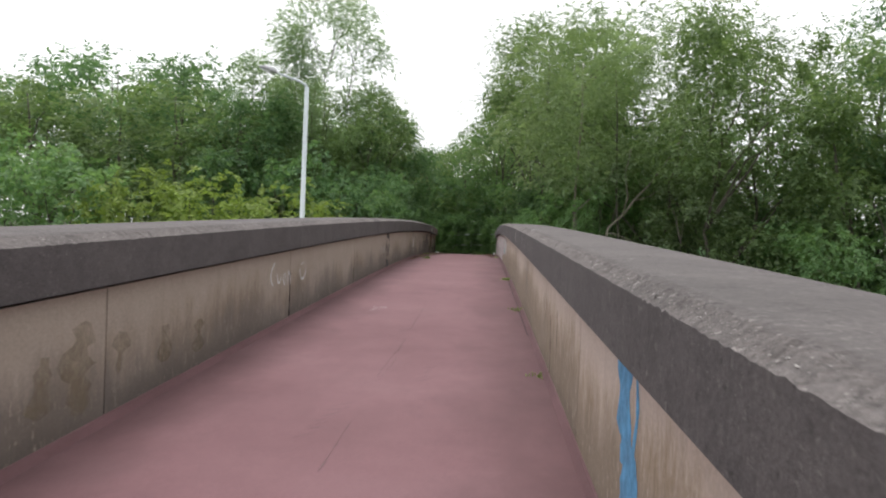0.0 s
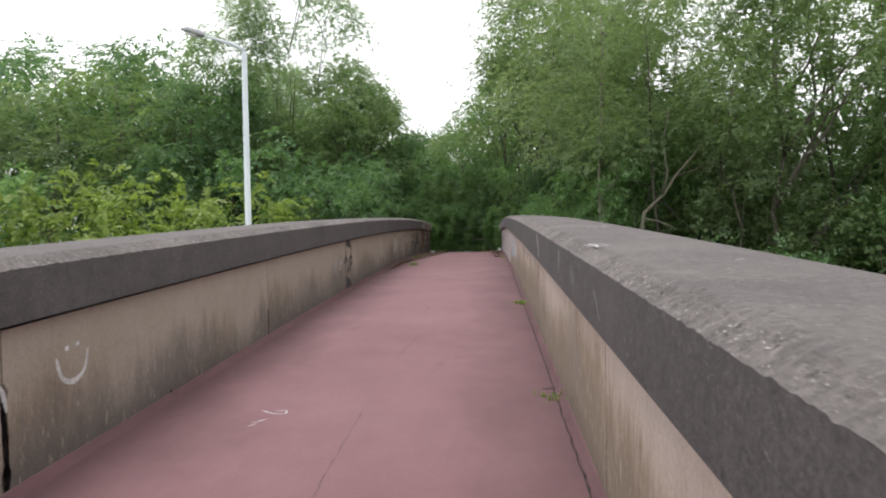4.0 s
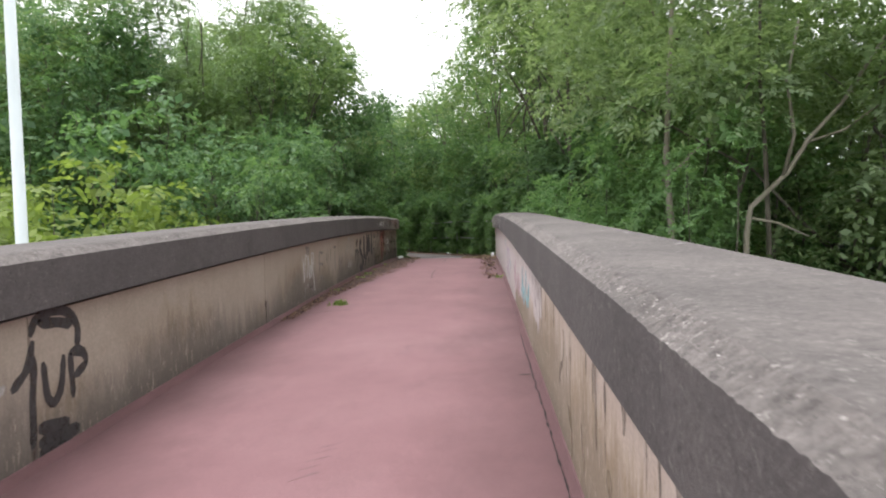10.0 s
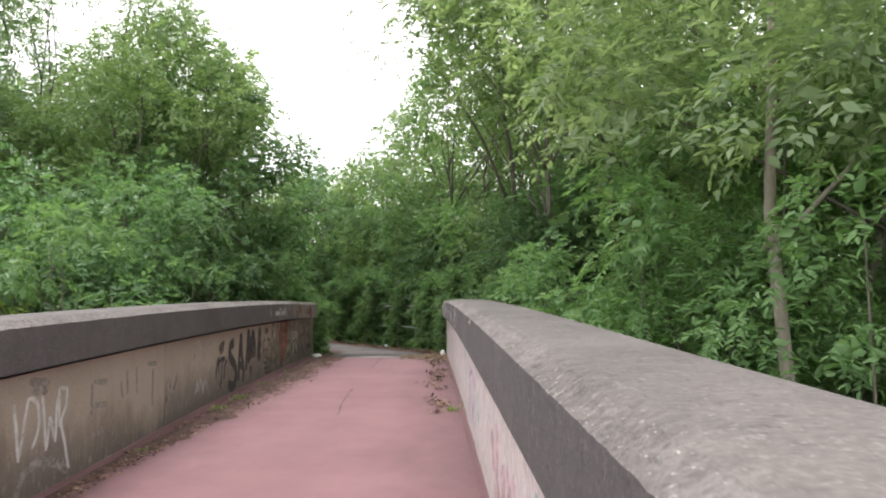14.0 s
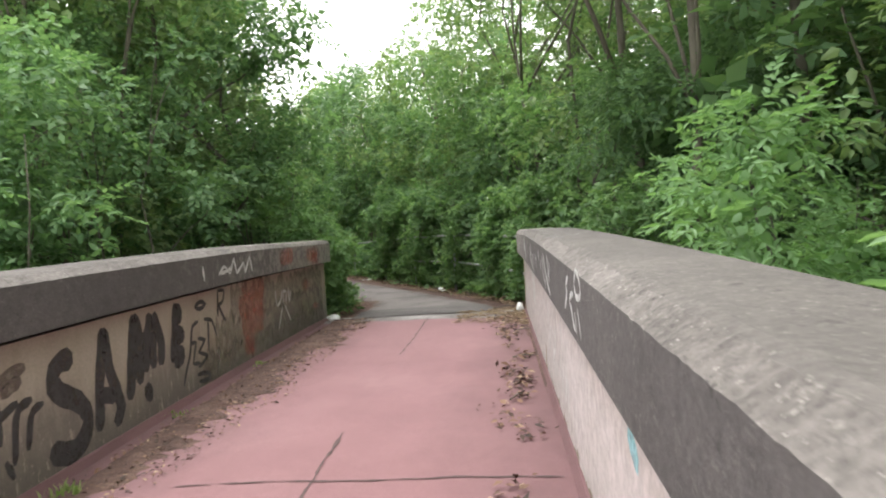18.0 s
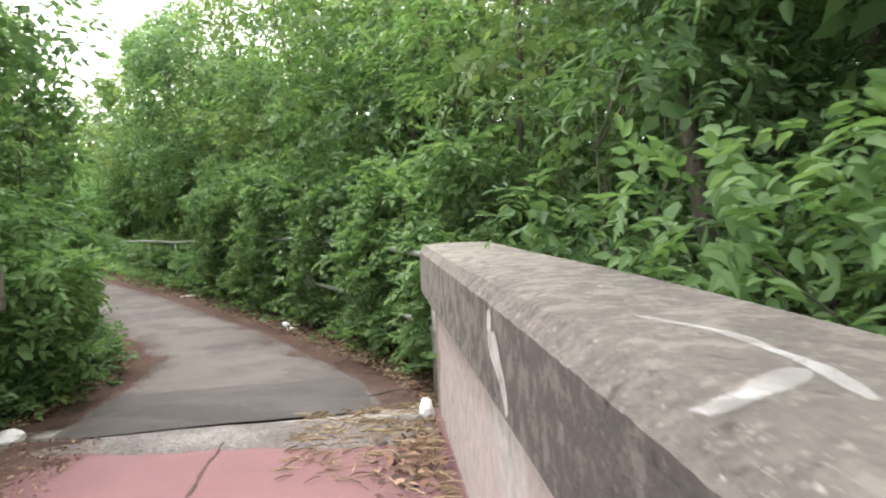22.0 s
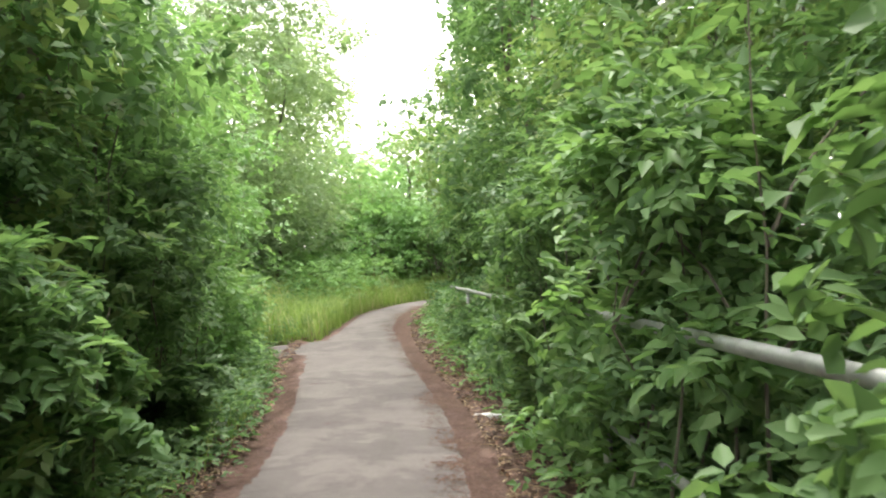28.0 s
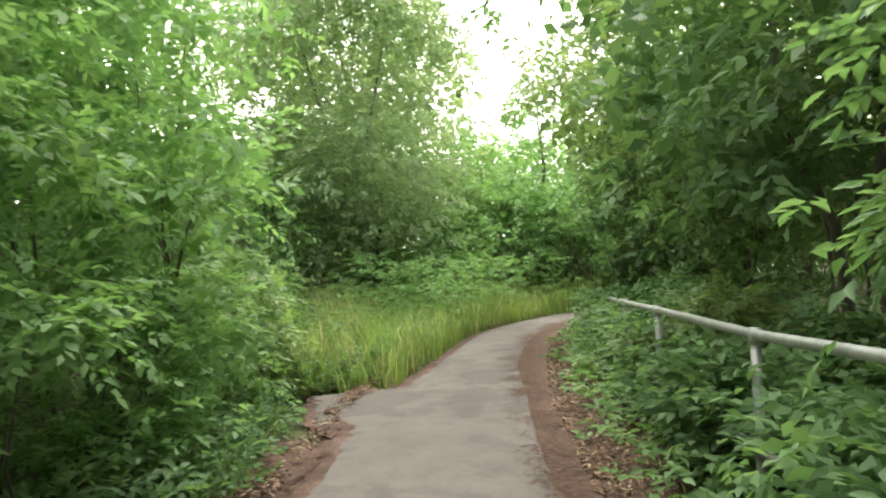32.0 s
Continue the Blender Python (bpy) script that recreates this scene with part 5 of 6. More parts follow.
low_growth("meadow_herbs", [q for q in meadow_spots(5200) if q[1] > 49 - 0.25 * (q[0] + 9) and noise.noise(Vector((q[0] * 0.6, q[1] * 0.6, 21))) > -0.15], 0.1, 0.4, "leaf_fresh_lit", "tall herbs and nettles in lightened green at the back of the meadow", (0.4, 1.3), 7)
grass_patch("verge_grass", verge_spots(2600, 0.1, 0.7, -1, 0.3, 0.72) + verge_spots(500, 0.3, 0.9, 1, 0.05, 0.7), 0.16, "short grass along the path's edge")


# ---------------------------------------------------------------- street lamp
def street_lamp():
    x, y, z = -4.51, 20.9, -5.1
    ob = thing("street_lamp", (x, y, z), 0, "tall pale grey street lamp column with a bent arm", "street lamp")
    h = 5.66 - z
    part("column", tube(bmesh.new(), [(0, 0, -0.3), (0, 0, 1.2), (0, 0, 1.25), (0, 0, h)], [0.12, 0.12, 0.085, 0.06], 12), "column", ob, smooth=True)
    part("arm", tube(bmesh.new(), [(0, 0, h - 0.02), (-0.04, 0, h + 0.06), (-0.25, 0, h + 0.17), (-0.95, 0, h + 0.40)], [0.05, 0.045, 0.038, 0.03], 8), "column", ob, smooth=True)
    lantern = part("lantern", tube(bmesh.new(), [(-0.88, 0, h + 0.38), (-0.98, 0, h + 0.43), (-1.25, 0, h + 0.53), (-1.42, 0, h + 0.55)], [0.03, 0.085, 0.08, 0.03], 8), "steel", ob, smooth=True)
    part("lens", tube(bmesh.new(), [(-1.0, 0, h + 0.385), (-1.12, 0, h + 0.42), (-1.32, 0, h + 0.485)], [0.04, 0.06, 0.035], 8), "plastic", lantern, "clouded lamp lens", True)
    part("door", sweep(bmesh.new(), [(-0.05, 0.5), (0.05, 0.5), (0.05, 1.0), (-0.05, 1.0)], [lambda u, v, q=q: (u, -0.118 - q, v) for q in (0.0, 0.008)]), "column", ob, "small inspection door")


street_lamp()


# ---------------------------------------------------------------- tube railing beside the path
def railing():
    ob = thing("tube_railing", label="weathered galvanised tube railing beside the path", category="railing")
    line = [(1.42, 32.75, 1.68), (1.40, 33.15, 1.66), (0.95, 35.2, 1.62), (0.17, 37.05, 1.60), (-0.85, 39.2, 1.50), (-1.86, 41.35, 1.40), (-3.06, 43.5, 1.26), (-4.09, 45.2, 1.22), (-5.0, 46.9, 1.14), (-5.77, 48.4, 1.07)]
    part("top_rail", tube(bmesh.new(), line, [0.024] * len(line), 10), "steel", ob, smooth=True)
    part("mid_rail", tube(bmesh.new(), [(x, y, z - 0.53) for x, y, z in line], [0.021] * len(line), 10), "steel", ob, smooth=True)
    for x, y, z in line[1:]:
        post = part("post", tube(bmesh.new(), [(x, y, ground_z(x, y) - 0.2), (x, y, z)], [0.023, 0.023], 10), "steel", ob, smooth=True)
        for drop, r in ((0.0, 0.032), (0.53, 0.029)):
            part("collar", tube(bmesh.new(), [(x, y, z - drop - 0.045), (x, y, z - drop + 0.03)], [r, r], 10), "steel", post, smooth=True)


railing()


# ---------------------------------------------------------------- paint on the parapets
def on_left(y, v):
    return (-HALF + 0.0015, y, deck_z(y) + v), (1, 0, 0)


def on_right(y, v):
    return (HALF - 0.0015, y, deck_z(y) + v), (-1, 0, 0)


def on_face(y, v):
    return (HALF - OVER - 0.0015, y, deck_z(y) + v), (-1, 0, 0)


def on_left_face(y, v):
    return (-HALF + OVER + 0.0015, y, deck_z(y) + v), (1, 0, 0)


def on_top(y, x):
    return (x, y, deck_z(y) + COPE_TOP + 0.0045), (0, 0, 1)


def on_deck(y, x):
    return (x, y, deck_z(y) + 0.004 + 0.012 * (1 - abs(x) / HALF)), (0, 0, 1)


def graffiti(name, where, strokes, width, mat, label, wobble=0.12, piece="stroke"):
    """Sprayed strokes, each a ribbon on a surface, in one thing."""
    up = Vector(where(*strokes[0][0])[1])
    ob = thing(name, label=label, category={"crack": "crack", "stain": "stain"}.get(name, "graffiti"))
    pieces = []
    for line in strokes:
        run = [line[0]]
        for i in range(1, len(line)):
            run.append(line[i])
            if i < len(line) - 1:
                a, b = Vector(line[i]) - Vector(line[i - 1]), Vector(line[i + 1]) - Vector(line[i])
                if a.length > 0 and b.length > 0 and a.normalized().dot(b.normalized()) < 0.1:
                    pieces.append(run)
                    run = [line[i]]
        pieces.append(run)
    for layer, line in enumerate(pieces):
        lift = up * (0.0002 * layer)
        bm = bmesh.new()
        pts = [Vector(p) for p in line]
        dense = []
        for a, c in zip(pts, pts[1:]):
            k = max(2, int((c - a).length / 0.04))
            dense += [a.lerp(c, i / k) for i in range(k)]
        dense.append(pts[-1])
        for _ in range(2):
            if len(dense) > 4:
                dense = [dense[0]] + [(dense[i - 1] + dense[i] * 2 + dense[i + 1]) / 4 for i in range(1, len(dense) - 1)] + [dense[-1]]
        left, right = [], []
        for i, p in enumerate(dense):
            d = (dense[min(i + 1, len(dense) - 1)] - dense[max(i - 1, 0)]).normalized()
            n = Vector((-d.y, d.x))
            w = width / 2 * (1 + wobble * 2 * noise.noise(Vector((p.x * 13, p.y * 13, 1)))) * (0.5 if i in (0, len(dense) - 1) else 1)
            q = p + n * 0.012 * noise.noise(Vector((p.x * 7, p.y * 7, 5)))
            for side, out in ((1, left), (-1, right)):
                out.append(bm.verts.new(Vector(where(*(q + n * w * side))[0]) + lift))
        for i in range(len(dense) - 1):
            bm.faces.new((left[i], left[i + 1], right[i + 1], right[i]))
        bm.normal_update()
        bmesh.ops.reverse_faces(bm, faces=[f for f in bm.faces if f.normal.dot(up) < 0])
        part(piece, bm, mat, ob)


GLYPH = {
    "S": [[(0.9, 0.85), (0.5, 1.0), (0.15, 0.78), (0.45, 0.52), (0.85, 0.28), (0.5, 0.0), (0.1, 0.12)]], "A": [[(0.0, 0.0), (0.4, 1.0), (0.55, 1.0), (1.0, 0.0)], [(0.2, 0.36), (0.8, 0.36)]],
    "M": [[(0.0, 0.0), (0.1, 1.0), (0.5, 0.4), (0.9, 1.0), (1.0, 0.0)]], "E": [[(0.9, 1.0), (0.1, 0.95), (0.1, 0.0), (0.9, 0.05)], [(0.1, 0.5), (0.75, 0.5)]],
    "U": [[(0.0, 1.0), (0.15, 0.2), (0.45, 0.0), (0.8, 0.25), (0.95, 1.0)]], "P": [[(0.1, 0.0), (0.0, 1.0), (0.75, 0.95), (0.85, 0.6), (0.15, 0.45)]],
    "V": [[(0.0, 1.0), (0.25, 0.0), (0.8, 1.05)]], "O": [[(0.5, 1.0), (0.1, 0.6), (0.3, 0.05), (0.8, 0.3), (0.8, 0.8), (0.5, 1.0)]], "W": [[(0.0, 1.0), (0.25, 0.0), (0.5, 0.7), (0.75, 0.0), (1.0, 1.0)]],
    "R": [[(0.1, 0.0), (0.1, 1.0), (0.8, 0.85), (0.7, 0.55), (0.15, 0.45), (0.95, -0.1)]], "C": [[(0.85, 0.9), (0.4, 1.0), (0.05, 0.5), (0.35, 0.0), (0.85, 0.1)]], "Y": [[(0.0, 1.0), (0.45, 0.5), (0.95, 1.0)], [(0.45, 0.5), (0.3, -0.2)]],
}


def word(text, y, v, w, h, step, slant=0.0, drop=0.0):
    """Strokes for a word that starts at (y, v); a negative step reads from the other side."""
    out = []
    for i, ch in enumerate(text):
        sg = 1 if step > 0 else -1
        out += [[(y + i * step + sg * (px * w + slant * py * h), v + py * h + i * drop) for px, py in line] for line in GLYPH.get(ch, [])]
    return out


def bars(n, y, v, w, h, step, seed):
    """Writing that cannot be made out: uneven bent bars."""
    r = np.random.default_rng(seed)
    out = []
    for i in range(n):
        c, k = y + i * step, h * r.uniform(0.45, 1.1)
        out.append([(c + r.uniform(-w, w), v + r.uniform(-0.05, 0.25) * h), (c + r.uniform(-2.5, 2.5) * w, v + 0.5 * k), (c + r.uniform(-1.5, 1.5) * w, v + k)])
    return out


graffiti("graffiti", on_left, [[(7.22, 0.7), (7.08, 0.62), (7.06, 0.53), (7.19, 0.45)], [(7.32, 0.57), (7.35, 0.47), (7.44, 0.46), (7.46, 0.55)], [(7.59, 0.57), (7.55, 0.49), (7.61, 0.42), (7.67, 0.47), (7.63, 0.56)], [(7.74, 0.41), (7.75, 0.57), (7.84, 0.54), (7.86, 0.41)], [(8.26, 0.57), (8.3, 0.45), (8.42, 0.41), (8.53, 0.46), (8.56, 0.57)], [(8.34, 0.61), (8.38, 0.61)], [(8.44, 0.61), (8.48, 0.61)]], 0.028, "paint_white", "white hand-drawn letters on the parapet wall")
graffiti("graffiti", on_left, [[(15.99, 0.68), (16.02, 0.76), (16.16, 0.79), (16.36, 0.76), (16.44, 0.66), (16.42, 0.54)], [(16.06, 0.74), (16.38, 0.69)], [(16.01, 0.66), (15.96, 0.52), (15.82, 0.44)], [(16.01, 0.58), (15.97, 0.11)]] + word("UP", 16.08, 0.27, 0.21, 0.26, 0.26), 0.06, "paint_black", "black sprayed letters under a capped outline on the wall")
graffiti("graffiti", on_left, [[(16.02, 0.19), (16.31, 0.15)], [(16.02, 0.12), (16.41, 0.08)], [(16.02, 0.06), (16.33, 0.04)]], 0.075, "paint_black", "dark sprayed block at the foot of the wall")
graffiti("graffiti", on_left, [[(15.2, 0.58), (15.19, 0.36)], [(15.11, 0.55), (15.14, 0.43)], [(15.44, 0.53), (15.5, 0.44), (15.54, 0.53)], [(15.58, 0.53), (15.59, 0.46), (15.66, 0.46), (15.68, 0.53)], [(15.71, 0.45), (15.77, 0.49)], [(15.47, 0.42), (15.62, 0.38)]], 0.05, "paint_chalk", "pale scrubbed marks on the parapet wall")
graffiti("graffiti", on_left, [[(21.8, 0.63), (21.85, 0.29), (21.95, 0.64)], [(21.95, 0.64), (22.06, 0.62), (22.08, 0.43), (21.99, 0.34)], [(22.11, 0.64), (22.16, 0.29), (22.2, 0.49), (22.27, 0.32), (22.29, 0.6)], [(22.32, 0.4), (22.31, 0.65), (22.42, 0.64), (22.4, 0.5), (22.33, 0.46), (22.45, 0.11)]], 0.03, "paint_white", "white sprayed letters on the parapet wall")
graffiti("graffiti", on_left, [[(21.81, 0.08), (21.88, 0.2), (22.05, 0.25), (22.27, 0.2), (22.44, 0.09)], [(21.95, 0.74), (22.19, 0.7)], [(21.98, 0.68), (22.17, 0.66)]], 0.06, "paint_smudge", "thin pale spray round the letters on the wall")
graffiti("graffiti", on_left, [[(22.78, 0.64), (22.77, 0.36)], [(22.8, 0.63), (23.02, 0.61)], [(22.79, 0.46), (23.03, 0.44)], [(22.77, 0.27), (23.0, 0.25)], [(23.26, 0.58), (23.3, 0.44)], [(23.38, 0.65), (23.39, 0.45)], [(23.56, 0.65), (23.57, 0.44)], [(23.92, 0.6), (23.91, 0.28)], [(23.79, 0.65), (24.0, 0.63)], [(24.23, 0.23), (24.27, 0.49), (24.4, 0.3), (24.53, 0.49)]], 0.045, "paint_smudge", "faded pale letters on the parapet wall")
graffiti("graffiti", on_left, [[(26.55, 0.62), (26.41, 0.63), (26.33, 0.55), (26.38, 0.46), (26.57, 0.37), (26.67, 0.26), (26.61, 0.14), (26.44, 0.10), (26.28, 0.17)]], 0.125, "paint_black", "fat black sprayed letter on the parapet wall")
graffiti("graffiti", on_left, [[(26.76, 0.14), (26.81, 0.45), (26.88, 0.73)], [(26.88, 0.73), (26.93, 0.42), (27.04, 0.21), (26.94, 0.13)], [(26.79, 0.34), (26.98, 0.3)]], 0.105, "paint_black", "fat black sprayed letter on the parapet wall")
graffiti("graffiti", on_left, [[(27.14, 0.23), (27.2, 0.51), (27.26, 0.76)], [(27.26, 0.76), (27.32, 0.58), (27.33, 0.43)], [(27.36, 0.36), (27.42, 0.59), (27.5, 0.73)], [(27.52, 0.73), (27.62, 0.53), (27.6, 0.36)], [(27.49, 0.36), (27.5, 0.61)], [(27.24, 0.5), (27.3, 0.3)], [(27.36, 0.28), (27.42, 0.16)]], 0.115, "paint_black", "fat black sprayed letter on the parapet wall")
graffiti("graffiti", on_left, [[(27.88, 0.76), (27.84, 0.55), (27.78, 0.34)], [(27.88, 0.74), (27.98, 0.66), (27.86, 0.63)], [(27.86, 0.58), (28.0, 0.51), (27.84, 0.47)], [(27.82, 0.42), (27.98, 0.37), (27.8, 0.32)]], 0.1, "paint_black", "fat black sprayed letter on the parapet wall")
graffiti("graffiti", on_left, [[(28.27, 0.57), (28.14, 0.56), (28.09, 0.37), (27.93, 0.13)], [(28.1, 0.42), (28.21, 0.42), (28.12, 0.26), (28.25, 0.25)], [(28.24, 0.44), (28.39, 0.41), (28.23, 0.33), (28.42, 0.27), (28.22, 0.21)], [(28.46, 0.56), (28.44, 0.3)], [(28.38, 0.57), (28.55, 0.55), (28.62, 0.4)], [(28.22, 0.69), (28.34, 0.73), (28.45, 0.69), (28.32, 0.65), (28.22, 0.69)], [(28.68, 0.55), (28.71, 0.77), (28.86, 0.76), (28.82, 0.66), (28.7, 0.65), (28.85, 0.49)], [(28.18, 0.17), (28.42, 0.14), (28.43, 0.08), (28.2, 0.1)]], 0.034, "paint_black", "small dark tag on the parapet wall")
graffiti("graffiti", on_left, [[(25.79, 0.27), (25.85, 0.47), (25.92, 0.52), (25.91, 0.32)], [(26.0, 0.2), (26.05, 0.47), (26.17, 0.49)], [(26.11, 0.24), (26.16, 0.44), (26.26, 0.44)], [(25.94, 0.24), (25.99, 0.14)], [(25.84, 0.44), (26.06, 0.5)]], 0.05, "paint_black", "dark sprayed tag on the parapet wall")
graffiti("graffiti", on_left, [[(25.9, 0.6), (26.02, 0.64), (26.14, 0.65)], [(25.94, 0.56), (26.1, 0.6)]], 0.07, "paint_brown", "smeared brown spray on the parapet wall")
graffiti("graffiti", on_left, [[(24.96, 0.48), (25.13, 0.75), (25.35, 0.68)], [(25.24, 0.68), (25.18, 0.55)], [(25.35, 0.66), (25.35, 0.52)], [(25.46, 0.71), (25.6, 0.67), (25.55, 0.41), (25.45, 0.42)], [(25.07, 0.2), (25.13, 0.35), (25.17, 0.22), (25.25, 0.36), (25.32, 0.18), (25.39, 0.34), (25.48, 0.21)]], 0.042, "paint_chalk", "thin white sprayed letters on the parapet wall")
def on_left_under(y, v):
    """The left wall, just beneath the later paint."""
    p, n = on_left(y, v)
    return (p[0] - 0.0009, p[1], p[2]), n


# Dark film puts the overhanging trees' shade, with some dirt, on the wall's end.
graffiti("stain", on_left_under, [[(28.3, 0.1), (29.6, 0.14), (31.0, 0.12), (32.4, 0.14)], [(28.6, 0.36), (30.0, 0.34), (31.4, 0.38), (32.4, 0.34)], [(29.0, 0.62), (30.4, 0.58), (31.6, 0.62), (32.4, 0.58)]], 0.3, "paint_grime_shade", "grey-green dirt and tree shade put on the end of the wall", 0.5, "film")
graffiti("graffiti", on_left, [[(29.3, 0.72), (29.95, 0.7)], [(29.2, 0.56), (29.9, 0.55)], [(29.25, 0.4), (29.85, 0.38)], [(29.3, 0.22), (29.55, 0.18)]], 0.21, "paint_orange", "faded orange-red spray patch on the wall", 0.4)
graffiti("graffiti", on_left, [[(31.4, 0.6), (31.7, 0.56)], [(31.9, 0.3), (32.1, 0.25)]], 0.12, "paint_orange", "faded orange-red spray patch on the wall", 0.3)
graffiti("graffiti", on_left, [[(30.32, 0.61), (30.35, 0.45), (30.5, 0.47), (30.56, 0.6)], [(30.58, 0.44), (30.6, 0.59), (30.72, 0.57), (30.68, 0.44)], [(30.54, 0.42), (30.37, 0.2)], [(30.63, 0.42), (30.82, 0.24)], [(30.79, 0.6), (30.81, 0.44), (30.9, 0.56)]], 0.034, "paint_white", "white sprayed letters on the parapet wall")
graffiti("graffiti", on_left_face, [[(28.57, 0.91), (28.71, 0.99), (28.83, 0.9), (28.94, 1.03), (28.99, 0.89), (29.18, 0.98), (29.2, 0.88), (29.35, 1.03), (29.4, 0.88)], [(28.24, 1.0), (28.26, 0.88)], [(28.61, 0.92), (28.89, 0.95)]], 0.03, "paint_white", "white tag on the coping")
graffiti("graffiti", on_left_face, [[(30.3, 0.95), (30.8, 0.97)], [(31.4, 0.94), (31.9, 0.97)], [(31.6, 0.9), (32.0, 0.9)]], 0.15, "paint_orange", "faded orange-red spray patch on the coping", 0.3)
graffiti("graffiti", on_right, [[(2.47, 0.5), (2.36, 0.4), (2.34, 0.3), (2.4, 0.18), (2.38, 0.0)], [(2.5, 0.8), (2.49, 0.66), (2.47, 0.48)]], 0.26, "paint_blue", "bright blue sprayed figure on the parapet wall", 0.3)
graffiti("graffiti", on_right, [[(2.52, 0.82), (2.56, 0.66), (2.5, 0.45)], [(2.3, 0.82), (2.24, 0.64), (2.3, 0.46), (2.28, 0.24), (2.22, 0.0)]], 0.05, "paint_blue", "thin blue sprayed outline on the parapet wall", 0.3)
graffiti("graffiti", on_face, [[(9.03, 1.05), (9.02, 0.84)], [(9.08, 1.05), (9.09, 0.86)], [(9.12, 1.02), (9.12, 0.9)]], 0.02, "paint_haze", "white paint runs on the coping")
graffiti("graffiti", on_face, [[(10.95, 1.0), (10.9, 0.93), (10.86, 0.86)], [(10.99, 1.01), (10.94, 0.95)], [(11.1, 1.04), (11.02, 1.0)]], 0.06, "paint_chalk", "white paint run on the coping")
graffiti("graffiti", on_right, [[(9.45, 0.8), (9.5, 0.66), (9.42, 0.5)], [(9.25, 0.78), (9.25, 0.3)], [(9.12, 0.75), (9.12, 0.35)], [(9.0, 0.74), (9.02, 0.42)], [(8.9, 0.7), (8.9, 0.3)], [(8.8, 0.5), (8.78, 0.1)], [(9.15, 0.4), (9.12, 0.05)]], 0.034, "paint_haze", "white paint runs on the parapet wall")
graffiti("graffiti", on_right, [[(24.75, 0.66), (24.6, 0.6)], [(24.55, 0.52), (24.5, 0.35)], [(22.9, 0.5), (22.8, 0.3)]], 0.09, "paint_cyan", "pale turquoise sprayed blobs on the parapet wall")
graffiti("graffiti", on_right, bars(7, 23.2, 0.15, 0.06, 0.45, 0.14, 31) + [[(23.1, 0.5), (23.6, 0.6), (23.9, 0.5)]], 0.035, "paint_purple", "purple sprayed letters on the parapet wall")
graffiti("graffiti", on_right, bars(5, 20.6, 0.2, 0.08, 0.4, 0.25, 33), 0.16, "paint_pink", "pink sprayed shapes on the parapet wall", 0.5)
graffiti("graffiti", on_right, bars(6, 19.0, 0.25, 0.08, 0.4, 0.22, 35), 0.12, "paint_cyan", "pale blue sprayed shapes on the parapet wall", 0.5)
graffiti("graffiti", on_right, bars(9, 26.6, 0.2, 0.05, 0.45, 0.18, 37), 0.05, "paint_white", "white sprayed letters on the parapet wall")
graffiti("graffiti", on_face, [[(25.2, 1.07), (25.26, 1.03), (25.24, 1.0), (25.16, 0.985), (25.07, 1.0), (25.06, 1.04), (25.12, 1.07), (25.2, 1.07)], [(25.3, 0.99), (25.39, 0.99), (25.45, 0.94), (25.37, 0.92), (25.35, 0.87), (25.27, 0.86)], [(25.47, 1.03), (25.58, 0.99), (25.52, 0.97), (25.65, 0.89)], [(25.27, 0.93), (25.22, 0.86)], [(25.17, 0.95), (25.1, 0.86)]], 0.024, "paint_white", "white sprayed letters on the coping")
graffiti("graffiti", on_face, [[(26.95, 1.03), (26.84, 0.95), (26.71, 0.9), (26.5, 0.85)], [(27.08, 1.01), (27.04, 0.96), (26.94, 0.86)], [(26.64, 1.05), (26.66, 1.0)], [(26.56, 1.04), (26.61, 0.9)], [(26.47, 1.02), (26.55, 0.9)], [(27.23, 0.99), (27.25, 0.92)], [(27.42, 1.04), (27.4, 0.97)], [(26.85, 0.91), (26.8, 0.85)], [(28.45, 1.03), (28.5, 0.92), (28.25, 0.84)], [(28.2, 0.98), (28.05, 0.84)], [(27.8, 1.0), (27.74, 0.9)]], 0.028, "paint_white", "white running tag on the coping")
graffiti("graffiti", on_face, [[(29.79, 1.05), (29.84, 0.99), (29.74, 0.95), (29.62, 0.9), (29.58, 0.84)], [(29.76, 1.0), (29.66, 0.93)], [(28.6, 1.0), (28.5, 0.9)]], 0.06, "paint_white", "white paint run on the coping", 0.3)
graffiti("graffiti", on_right, [[(30.3, 0.66), (30.0, 0.6), (29.75, 0.62)], [(30.2, 0.5), (29.8, 0.46)]], 0.16, "paint_white", "thin white spray on the parapet wall", 0.3)
graffiti("graffiti", on_top, [[(28.12, 1.35), (28.13, 1.56)], [(27.92, 1.32), (27.98, 1.52)], [(27.31, 1.3), (27.39, 1.4), (27.4, 1.5), (27.34, 1.55), (27.24, 1.5), (27.19, 1.4), (27.18, 1.32), (27.1, 1.3)], [(27.05, 1.3), (27.02, 1.4), (26.93, 1.38)], [(27.62, 1.36), (27.5, 1.54)]], 0.024, "paint_haze", "white sprayed scrawl on top of the coping", 0.4)
graffiti("graffiti", on_top, [[(29.19, 1.44), (29.06, 1.5), (28.89, 1.52), (28.75, 1.51), (28.6, 1.48)]], 0.02, "paint_haze", "white spray line on top of the coping", 0.4)
graffiti("graffiti", on_top, [[(28.6, 1.29), (28.65, 1.38), (28.74, 1.49)], [(29.62, 1.51), (29.63, 1.54)]], 0.042, "paint_haze", "broad white spray stroke on top of the coping", 0.3)
